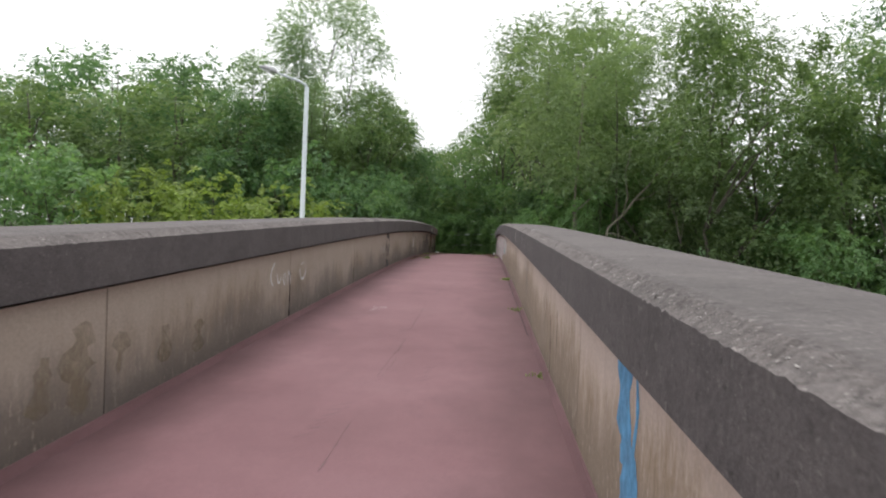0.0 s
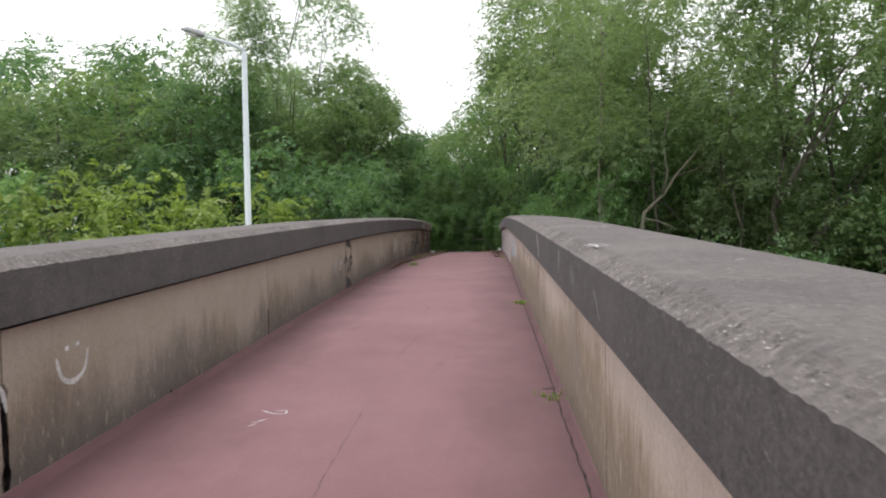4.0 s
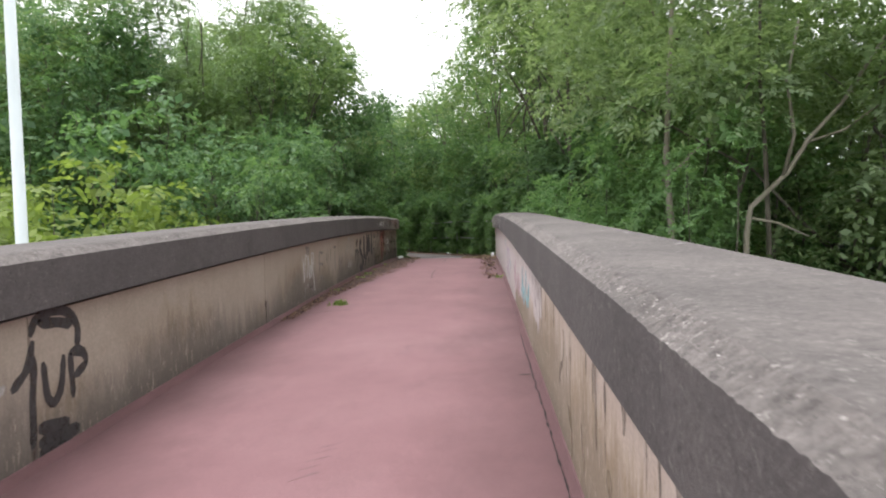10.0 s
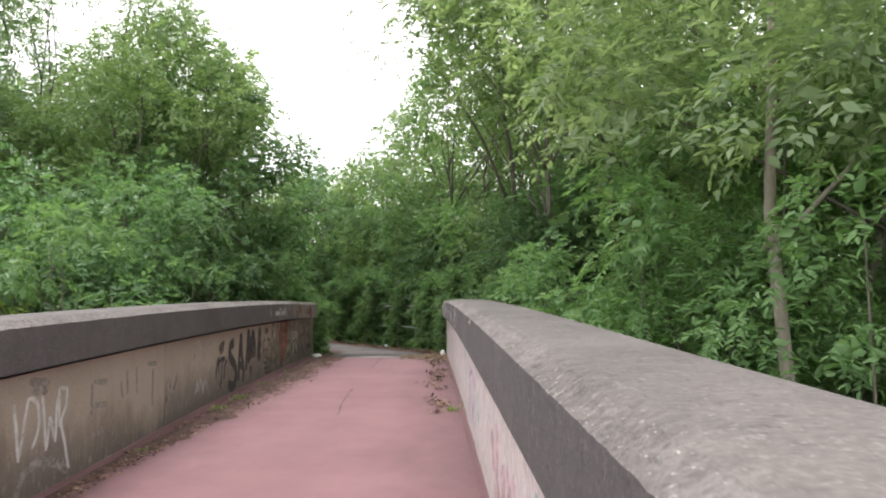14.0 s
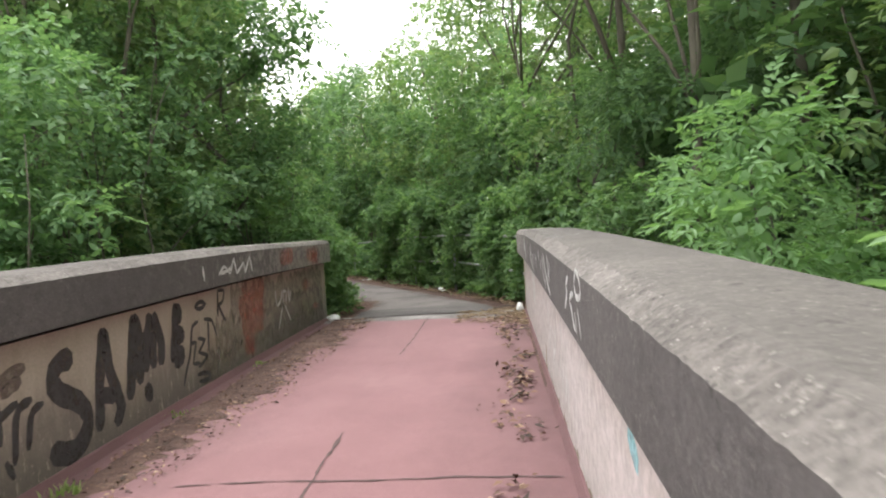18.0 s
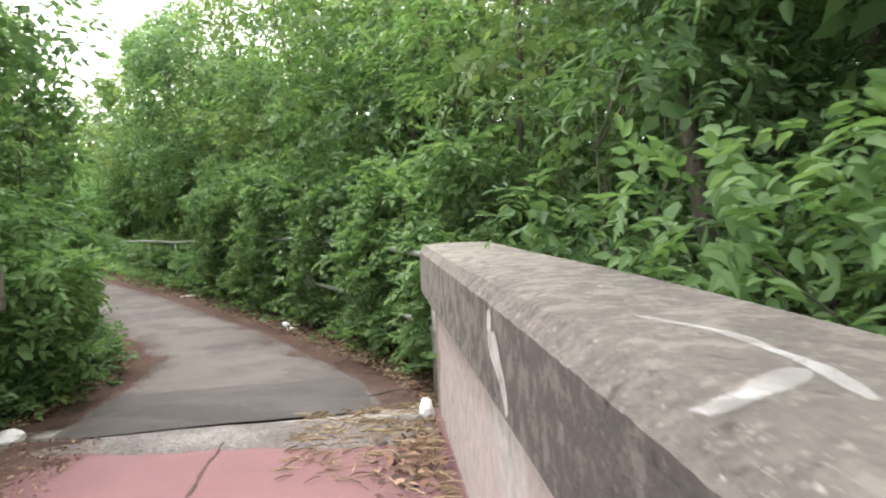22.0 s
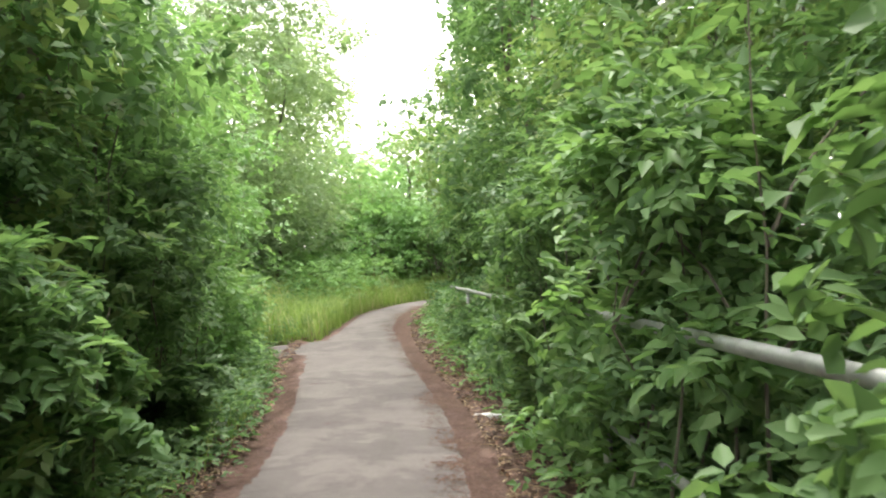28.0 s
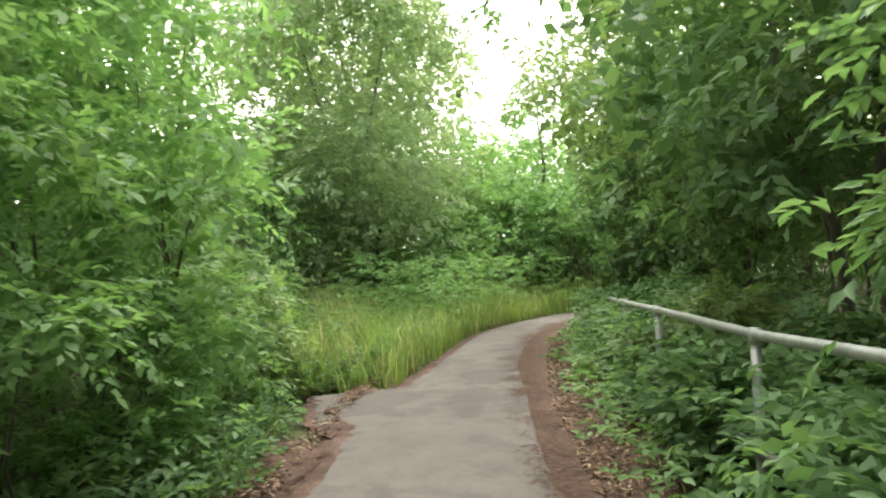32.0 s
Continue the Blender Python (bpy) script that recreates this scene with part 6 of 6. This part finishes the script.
graffiti("graffiti", on_top, [[(8.15, 1.31), (8.22, 1.4), (8.14, 1.44)], [(8.07, 1.31), (8.12, 1.38), (8.03, 1.41)], [(8.0, 1.32), (8.06, 1.36), (7.93, 1.34)], [(8.2, 1.34), (8.0, 1.37)], [(10.4, 1.62), (10.3, 1.72), (10.42, 1.78), (10.4, 1.62)]], 0.012, "paint_white", "white scratched scribble on top of the coping", 0.5)
graffiti("graffiti", on_face, [[(8.5, 1.0), (8.4, 0.95), (8.3, 0.86)], [(8.42, 1.02), (8.25, 0.92)], [(7.6, 0.98), (7.45, 0.88)]], 0.006, "paint_chalk", "thin pale scratches on the coping", 0.5)
DRIPS = np.random.default_rng(77)
for width in (0.018, 0.03, 0.05):
    lines = []
    for _ in range(14):
        y, ln, sway = DRIPS.uniform(11.5, 19.5), DRIPS.uniform(0.12, 0.42), DRIPS.normal(0, 0.012)
        lines.append([(y, 0.795), (y + sway, 0.795 - 0.5 * ln), (y + 0.5 * sway, 0.795 - ln)])
    graffiti("stain", on_right, lines, width, "paint_drip", "dark drips run down from the coping", 0.8, "drip")
def on_right_under(y, v):
    """The same wall, just beneath the later paint."""
    p, n = on_right(y, v)
    return (p[0] + 0.0009, p[1], p[2]), n


graffiti("graffiti", on_right_under, [[(32.4, 0.2), (30.4, 0.16), (28.5, 0.2)], [(32.3, 0.46), (30.2, 0.42), (28.2, 0.44)], [(32.4, 0.66), (30.6, 0.64), (28.9, 0.66)]], 0.32, "paint_wash", "thin whitish coat brushed over the end of the wall", 0.3)
graffiti("graffiti", on_right_under, [[(28.4, 0.18), (25.0, 0.22), (21.5, 0.16)], [(27.8, 0.42), (24.0, 0.4), (19.5, 0.44)], [(28.8, 0.62), (25.2, 0.6), (21.8, 0.64), (17.6, 0.6)]], 0.30, "paint_wash", "thin whitish coat brushed over old paint on the wall", 0.3)
graffiti("graffiti", on_right, [[(28.9, 0.66), (28.2, 0.6), (27.6, 0.64)], [(28.4, 0.3), (27.7, 0.36)], [(26.9, 0.6), (26.2, 0.5), (25.7, 0.62)], [(26.4, 0.22), (25.9, 0.3)], [(22.4, 0.6), (21.9, 0.5)], [(18.4, 0.55), (17.8, 0.45)]], 0.28, "paint_wash", "thin white wash over old letters on the parapet wall", 0.5)
graffiti("paint_mark", on_deck, [[(9.3, -0.62), (9.2, -0.5), (9.22, -0.44), (9.3, -0.46), (9.26, -0.52)], [(9.02, -0.6), (9.1, -0.52)], [(8.95, -0.6), (9.0, -0.56)]], 0.014, "paint_white", "small white paint squiggle on the deck")
graffiti("paint_mark", on_top, [[(22.762, 1.508), (22.778, 1.532)], [(22.965, 1.626), (22.985, 1.644)], [(22.849, 1.608), (22.861, 1.632)], [(22.732, 1.606), (22.748, 1.624)], [(22.682, 1.670), (22.698, 1.700)], [(22.289, 1.556), (22.301, 1.604)], [(22.009, 1.408), (22.021, 1.432)], [(23.609, 1.586), (23.621, 1.604)], [(22.092, 1.296), (22.108, 1.314)]], 0.013, "paint_white", "white droppings spattered on top of the coping", 0.6)
graffiti("paint_mark", on_top, [[(16.74, 1.57), (16.81, 1.67)], [(16.53, 1.73), (16.54, 1.76)], [(15.58, 1.76), (15.62, 1.82)], [(12.9, 1.5), (12.94, 1.53)], [(7.2, 1.7), (7.24, 1.74)], [(4.1, 1.6), (4.13, 1.63)], [(3.0, 1.45), (3.02, 1.48)]], 0.02, "paint_chalk", "pale chips on top of the coping", 0.6)
graffiti("stain", on_right, [[(16.25, 0.64), (16.2, 0.56), (16.28, 0.46), (16.44, 0.38), (16.46, 0.3)], [(16.1, 0.52), (16.12, 0.42)], [(16.75, 0.76), (16.75, 0.55)], [(17.3, 0.78), (17.3, 0.5)], [(18.1, 0.78), (18.1, 0.52)]], 0.05, "paint_drip", "dark drip stains running down from the coping", 0.7, "drip")
graffiti("stain", on_right, [[(16.1, 0.3), (15.9, 0.2), (15.95, 0.06)], [(15.6, 0.35), (15.5, 0.15)], [(14.9, 0.4), (14.8, 0.12)], [(13.0, 0.36), (12.9, 0.1)], [(5.6, 0.5), (5.5, 0.2), (5.55, 0.02)], [(5.1, 0.6), (5.0, 0.3)]], 0.07, "paint_algae", "ochre-green algae streaks on the parapet wall", 0.8, "streak")
graffiti("stain", on_left, [[(3.6, 0.62), (3.5, 0.4), (3.55, 0.12)], [(3.2, 0.5), (3.15, 0.2)], [(4.0, 0.5), (3.95, 0.25)], [(2.7, 0.4), (2.65, 0.1)], [(4.6, 0.45), (4.6, 0.2)], [(5.2, 0.4), (5.2, 0.15)]], 0.2, "paint_algae", "ochre-brown algae blotches on the parapet wall", 0.9, "blotch")
graffiti("stain", on_left, [[(7.84, 0.55), (7.85, 0.3), (7.84, 0.02)], [(15.98, 0.04), (15.98, 0.2)], [(11.9, 0.3), (11.9, 0.02)], [(20.1, 0.3), (20.1, 0.03)]], 0.05, "paint_brown", "dark wet stain at a joint in the wall", 0.7, "streak")

graffiti("stain", on_left, [[(7.84, 0.47), (7.85, 0.25), (7.85, 0.0)], [(11.9, 0.14), (11.9, 0.0)], [(9.6, 0.07), (9.6, 0.0)], [(5.2, 0.06), (5.22, 0.0)]], 0.045, "joint", "black wet dirt in a joint of the wall", 0.9, "streak")

# cracks and scuffs in the deck
for line, w in (([(26.18, -0.66), (26.2, -0.2), (26.17, 0.3), (26.2, 0.8), (26.17, 1.28)], 0.014), ([(24.95, 0.1), (25.5, 0.06), (26.18, 0.04), (27.0, 0.03)], 0.014), ([(29.5, 0.05), (30.6, 0.07), (31.9, 0.06), (32.5, 0.09)], 0.014),
                ([(3.18, 0.04), (4.06, 0.04)], 0.006), ([(5.15, 0.02), (6.4, 0.05)], 0.006), ([(5.15, 0.05), (6.02, 0.09)], 0.005), ([(6.04, 0.04), (6.63, 0.07)], 0.006), ([(6.56, 0.06), (6.96, 0.06)], 0.006), ([(7.54, 0.05), (9.32, 0.04)], 0.006), ([(10.86, 0.06), (12.01, 0.15)], 0.006), ([(13.33, 0.08), (14.07, 0.08)], 0.006), ([(21.0, -1.25), (21.2, -0.9), (21.3, -0.55)], 0.018), ([(17.9, 1.36), (17.86, 1.2)], 0.02), ([(9.9, 1.36), (9.86, 1.22)], 0.02)):
    graffiti("crack", on_deck, [line], w, "crack" if w > 0.01 else "paint_seam", "dark crack in the deck surfacing", 0.9, "line")


graffiti("crack", on_deck, [[(7.5, HALF - 0.052), (9.0, HALF - 0.056), (11.0, HALF - 0.05), (13.0, HALF - 0.055), (15.5, HALF - 0.05), (19.5, HALF - 0.054)]], 0.008, "joint", "dark open joint along the parapet's foot", 0.9, "line")

SCUFFS = np.random.default_rng(4)
for y, x, n in ((3.7, -0.22, 7), (5.2, 0.3, 5), (7.0, -0.1, 5), (10.1, 0.35, 6), (12.6, 0.25, 5), (15.8, 0.0, 5), (18.6, 0.2, 4)):
    graffiti("paint_mark", on_deck, [[(y + 0.11 * i + SCUFFS.normal(0, 0.02), x + 0.014 * i), (y + 0.11 * i + 0.1, x + 0.014 * i + 0.1 + SCUFFS.normal(0, 0.02))] for i in range(n)], 0.007, "paint_seam", "fine dark tyre scuffs on the deck", 0.9, "scuff")


def on_lane(y, x):
    """x is measured from the path's middle at that y."""
    c = ROUTE_PTS[int(np.argmin(np.abs(ROUTE_PTS[:, 1] - y)))]
    k = x / 0.9
    return (c[0] + x, y, path_z(y) + 0.014 + 0.02 * (1 - k * k) + 0.004), (0, 0, 1)


for line, w in (([(36.9, -0.7), (37.05, -0.35), (36.95, 0.1), (37.15, 0.5)], 0.007), ([(38.7, -0.8), (38.6, -0.3), (38.8, 0.2), (38.75, 0.6)], 0.007), ([(40.7, -0.5), (40.9, 0.0), (40.85, 0.7)], 0.008), ([(42.3, -0.8), (42.5, -0.3), (42.4, 0.3)], 0.008), ([(44.6, -0.7), (44.9, 0.0), (44.8, 0.6)], 0.008)):
    graffiti("crack", on_lane, [line], w, "crack", "dark crack across the worn asphalt", 0.9, "line")


# ---------------------------------------------------------------- litter and debris
def flakes(name, spots, size, mat, label, category="debris"):
    p = np.array(spots)
    n = len(p)
    ax = unit(random_dirs(n) * (1, 1, 0.25))
    v, f = leaf_blades(p, ax, unit(np.array((0, 0, 1.0)) + RNG.normal(0, 0.3, (n, 3))), size * RNG.uniform(0.4, 1.3, n), 0.5)
    tagged(part(name, raw_mesh(name, v, f, 4), mat, None, label), category=category, kind="stuff")


spots = []
for _ in range(4200):
    y = 32.5 - 12.0 * RNG.random() ** 1.3
    w = 0.12 + 0.42 * smooth(21, 28, y) + 0.16 * noise.noise(Vector((0, y * 1.3, 0)))
    x = -HALF + 0.05 + 0.1 * smooth(24, 28, y) + w * RNG.random() ** 1.3
    spots.append((x, y, deck_z(y) + 0.012 + 0.01 * RNG.random()))
flakes("dead_leaves", spots, 0.034, "litter", "brown dead leaves and grit along the deck's edge")
spots = []
CLUMPS = np.random.default_rng(41)
for k in range(34):
    cy = 32.5 - 7.5 * CLUMPS.random() ** 1.5
    cx, big = CLUMPS.normal(1.12, 0.06), CLUMPS.uniform(0.03, 0.09) * (1 + smooth(29, 32, cy))
    for _ in range(int(300 * big)):
        x, y = min(HALF - 0.03, cx + CLUMPS.normal(0, big * 0.7)), cy + CLUMPS.normal(0, big * 1.5)
        spots.append((x, y, deck_z(y) + 0.01 + 0.03 * CLUMPS.random()))
flakes("dead_leaves", spots, 0.062, "litter", "brown dead leaves lying in clumps along the parapet's foot")
def straw(n):
    """Dry stalks swept against the end of the deck."""
    bm = bmesh.new()
    for _ in range(n):
        x = HALF - 0.04 - 0.85 * RNG.random() ** 1.5
        y = 32.75 - 1.7 * RNG.random() ** 1.3 * (1 - 0.35 * (HALF - x))
        a, ln = RNG.uniform(0, math.pi), RNG.uniform(0.05, 0.22)
        z = deck_z(min(y, Y1)) + 0.012 + 0.035 * RNG.random() * smooth(0.3, 1.3, x)
        d = Vector((math.cos(a), math.sin(a) * 0.7, RNG.normal(0, 0.06))) * ln / 2
        tube(bm, [Vector((x, y, z)) - d, Vector((x, y, z + 0.008)), Vector((x, y, z)) + d], [0.003, 0.004, 0.002], 3)
    tagged(part("dry_stalks", bm, "straw", None, "dry straw-coloured stalks swept against the parapet's end"), category="debris", kind="stuff")


straw(420)


def verge_stalks(n):
    """Dry stalks and bits of twig strewn over the verge."""
    bm = bmesh.new()
    for _ in range(n):
        q = lane_side(0.02 + 0.6 * RNG.random(), -0.1 + 0.6 * RNG.random() if RNG.random() < 0.75 else 0.06 - 0.3 * RNG.random())
        a, ln = RNG.uniform(0, math.pi), RNG.uniform(0.04, 0.18)
        z = max(path_z(q.y), ground_z(q.x, q.y)) + 0.035 + 0.02 * RNG.random()
        d = Vector((math.cos(a), math.sin(a), RNG.normal(0, 0.08))) * ln / 2
        tube(bm, [Vector((q.x, q.y, z)) - d, Vector((q.x, q.y, z + 0.006)), Vector((q.x, q.y, z)) + d], [0.002, 0.003, 0.0015], 3)
    tagged(part("dry_stalks", bm, "straw", None, "dry stalks and twigs strewn over the path's verge"), category="debris", kind="stuff")


verge_stalks(1300)


def spilled_soil(n):
    """Low patches of soil and mould that creep from the verge over the edge of the asphalt."""
    r = np.random.default_rng(23)
    bm = bmesh.new()
    for _ in range(n):
        side = 1
        s = r.uniform(0.03, 0.72)
        q = lane_side(s, side * (0.10 - 0.26 * r.random() ** 1.6))
        big, seed = 0.05 + 0.16 * r.random() ** 1.5, r.uniform(0, 99)
        d = route_at(s)[1]
        rim = []
        for k in range(14):
            a = 2 * math.pi * k / 14
            rad = big * (0.8 + 0.9 * noise.noise(Vector((math.cos(a) * 1.4, math.sin(a) * 1.4, seed))))
            p = q + d * (1.7 * rad * math.cos(a)) + Vector((d.y, -d.x, 0)) * (rad * 0.75 * math.sin(a))
            rim.append(bm.verts.new((p.x, p.y, path_z(p.y) + 0.012)))
        top = bm.verts.new((q.x, q.y, path_z(q.y) + 0.046))
        for k in range(14):
            bm.faces.new((rim[k], rim[(k + 1) % 14], top))
    bmesh.ops.recalc_face_normals(bm, faces=bm.faces)
    tagged(part("soil", bm, "earth", None, "dark soil and leaf mould creeping over the path's edge", True), category="soil", kind="stuff")


spilled_soil(200)


def dirt_drift(side, y0, y1, wide, seed, off=0.0):
    """Dark soil drifted against the foot of a parapet, thin and ragged at its edge."""
    v, ys = [], np.arange(y0, y1, 0.05)
    for y in ys:
        w = wide * smooth(y0, y0 + 3.0, y) * (0.4 + 0.6 * smooth(y0 + 2.0, y0 + 9.0, y)) * (0.55 + 0.9 * abs(noise.noise(Vector((seed, y * 0.9, 0)))) + 0.5 * noise.noise(Vector((seed, y * 5.0, 2))) + 0.3 * noise.noise(Vector((seed, y * 17.0, 4))))
        for k in (0.0, 0.2, 0.6, 1.0):
            x = HALF - 0.004 - off * smooth(y0 + 2, y0 + 6, y) * (1 + 0.5 * noise.noise(Vector((seed, y * 7.0, 8)))) - max(0.05, w) * k
            v.append((side * x, y, deck_z(y) + 0.012 * (1 - x / HALF) + (-0.004 if k in (0.0, 1.0) else 0.02 * (1 - k) + 0.006)))
    i, j = np.meshgrid(np.arange(3), np.arange(len(ys) - 1))
    a = (j * 4 + i).ravel()
    tagged(part("dirt", raw_mesh("dirt", v, np.stack([a, a + 1, a + 5, a + 4], 1), 4), "earth", None, "dark soil drifted against the parapet's foot", True), category="dirt", kind="stuff")


dirt_drift(-1, 20.5, 32.5, 0.6, 3.0, 0.13)
dirt_drift(1, 28.0, 32.5, 0.2, 8.0, 0.16)


def broken_aggregate(n):
    """Pale stones and crumbs laid bare along the worn arris."""
    r = np.random.default_rng(19)
    bm = bmesh.new()
    for _ in range(n):
        y = -1.0 + 19.0 * r.random()
        side = 1 if r.random() < 0.75 else -1
        u = -OVER + 0.02 + 0.05 * r.random() if r.random() < 0.55 else -OVER + 0.08 + 0.36 * r.random() ** 1.6
        s = r.uniform(0.0015, 0.004) if r.random() < 0.92 else r.uniform(0.004, 0.007)
        v = FACE_TOP + 0.014 + (COPE_TOP - FACE_TOP - 0.02) * min(1.0, max(0.0, (u + OVER - 0.028) / 0.06))
        c = Vector((side * (HALF + u), y, deck_z(y) + v))
        top = bm.verts.new(c + Vector((r.normal(0, s * 0.3), r.normal(0, s * 0.3), s * 0.25)))
        ring = [bm.verts.new(c + Vector((math.cos(a + r.uniform(-0.4, 0.4)) * s, math.sin(a) * s * r.uniform(0.8, 1.6), -s * 0.5))) for a in (0, 1.57, 3.14, 4.71)]
        for i in range(4):
            bm.faces.new((ring[i], ring[(i + 1) % 4], top))
    tagged(part("broken_aggregate", bm, "stone_crumb", None, "pale stones laid bare along the coping's worn edge"), category="debris", kind="stuff")


broken_aggregate(5000)
spots = []
for side, far_out in ((1, 0.55), (-1, 0.3)):
    for _ in range(13000 if side > 0 else 8000):
        k = side * (0.02 - 0.22 * RNG.random() ** 2.2) if RNG.random() < 0.3 else side * (0.02 + far_out * RNG.random() ** 1.1)
        s = RNG.uniform(0.0, 0.72)
        if side < 0 and 0.46 < s < 0.6:
            continue
        q = lane_side(s, k)
        spots.append((q.x, q.y, max(path_z(q.y), ground_z(q.x, q.y)) + 0.03 + 0.02 * RNG.random()))
flakes("dead_leaves", spots, 0.042, "litter", "reddish brown leaf litter along the path's edges")
flakes("leaf_scraps", [spots[i] for i in range(0, len(spots), 4)], 0.036, "straw", "pale scraps of dry leaf along the path's edges")


def twig(x, y, z, turn, size):
    ob = thing("twig", (x, y, z), turn, "dry brown twig lying on the ground", "twig", "twigs by the path")
    part("stem", tube(bmesh.new(), [(0, 0, 0), (size * 0.5, 0.02, 0.01), (size, -0.01, 0.005)], [0.007, 0.006, 0.003], 5), "bark", ob)
    part("shoot", tube(bmesh.new(), [(size * 0.45, 0.02, 0.01), (size * 0.7, 0.1 * size + 0.03, 0.02)], [0.004, 0.002], 4), "bark", ob)


for x, y, turn, size in ((0.9, 33.2, 20, 0.4), (1.1, 32.9, -15, 0.35), (0.6, 34.6, 40, 0.3), (0.35, 36.0, -20, 0.4), (1.15, 30.6, 30, 0.25), (1.1, 29.1, 10, 0.22), (1.05, 27.6, 50, 0.22)):
    twig(x, y, (deck_z(y) if y < 32.6 else path_z(y)) + 0.025, turn, size)


def crumpled(name, at, size, label, category):
    bm = bmesh.new()
    bmesh.ops.create_icosphere(bm, subdivisions=2, radius=1)
    for v in bm.verts:
        k = 1 + 0.45 * noise.noise(v.co * 2.2 + Vector(at))
        v.co = Vector((v.co.x * size[0] * k, v.co.y * size[1] * k, v.co.z * size[2] * k))
    ob = tagged(part(name, bm, "plastic", None, label), category=category)
    ob.location = at


def bottle(at, turn, size=1.0):
    ob = thing("bottle", at, turn, "discarded white plastic bottle on the verge", "bottle")
    rings = [(0.0, 0.0), (0.03, 0.0), (0.034, 0.02), (0.034, 0.13), (0.02, 0.17), (0.014, 0.185)]
    bm = tube(bmesh.new(), [(0, z * size, 0.034 * size) for r, z in rings[1:]], [r * size for r, z in rings[1:]], 12)
    part("body", bm, "plastic", ob, smooth=True)
    part("cap", tube(bmesh.new(), [(0, 0.186 * size, 0.034 * size), (0, 0.21 * size, 0.034 * size)], [0.016 * size, 0.016 * size], 10), "paint_blue", ob, smooth=True)


bottle((-0.1, 37.05, ground_z(-0.1, 37.05) + 0.05), 25, 1.0)
crumpled("paper_scrap", (-0.05, 36.93, ground_z(-0.05, 36.93) + 0.05), (0.06, 0.05, 0.03), "crumpled white paper on the verge", "litter")
crumpled("paper_scrap", (-2.35, 41.4, path_z(41.4) + 0.03), (0.14, 0.05, 0.025), "flattened white wrapper at the path's edge", "litter")
crumpled("paper_scrap", (-4.41, 40.37, path_z(40.37) + 0.04), (0.11, 0.035, 0.035), "discarded pale can at the path's edge", "litter")
crumpled("stone", (-1.28, 32.55, deck_z(32.55) + 0.03), (0.1, 0.08, 0.05), "pale lump of mortar at the wall's foot", "stone")
crumpled("stone", (1.28, 32.5, deck_z(32.5) + 0.05), (0.05, 0.08, 0.08), "pale lump of mortar at the wall's foot", "stone")
graffiti("paint_mark", on_face, [[(22.46, 1.03), (22.4, 1.045), (22.28, 1.068)]], 0.018, "paint_white", "white chip on the coping's edge")


def tuft(x, y, n, tall):
    p = [(x + RNG.normal(0, 0.05), y + RNG.normal(0, 0.05), deck_z(y)) for _ in range(n)]
    grass_patch("grass_tuft", p, tall, "small green grass tuft growing through the deck")


tuft(-0.9, 21.77, 110, 0.08)
tuft(-1.24, 25.4, 30, 0.05)
tuft(-1.28, 23.4, 20, 0.045)
tuft(-1.25, 27.6, 24, 0.05)
tuft(-1.28, 29.4, 30, 0.05)
tuft(1.25, 25.2, 40, 0.06)
tuft(-1.2, 26.1, 36, 0.06)
tuft(1.3, 9.6, 30, 0.06)
tuft(1.29, 14.35, 70, 0.05)
tuft(1.28, 5.6, 16, 0.035)
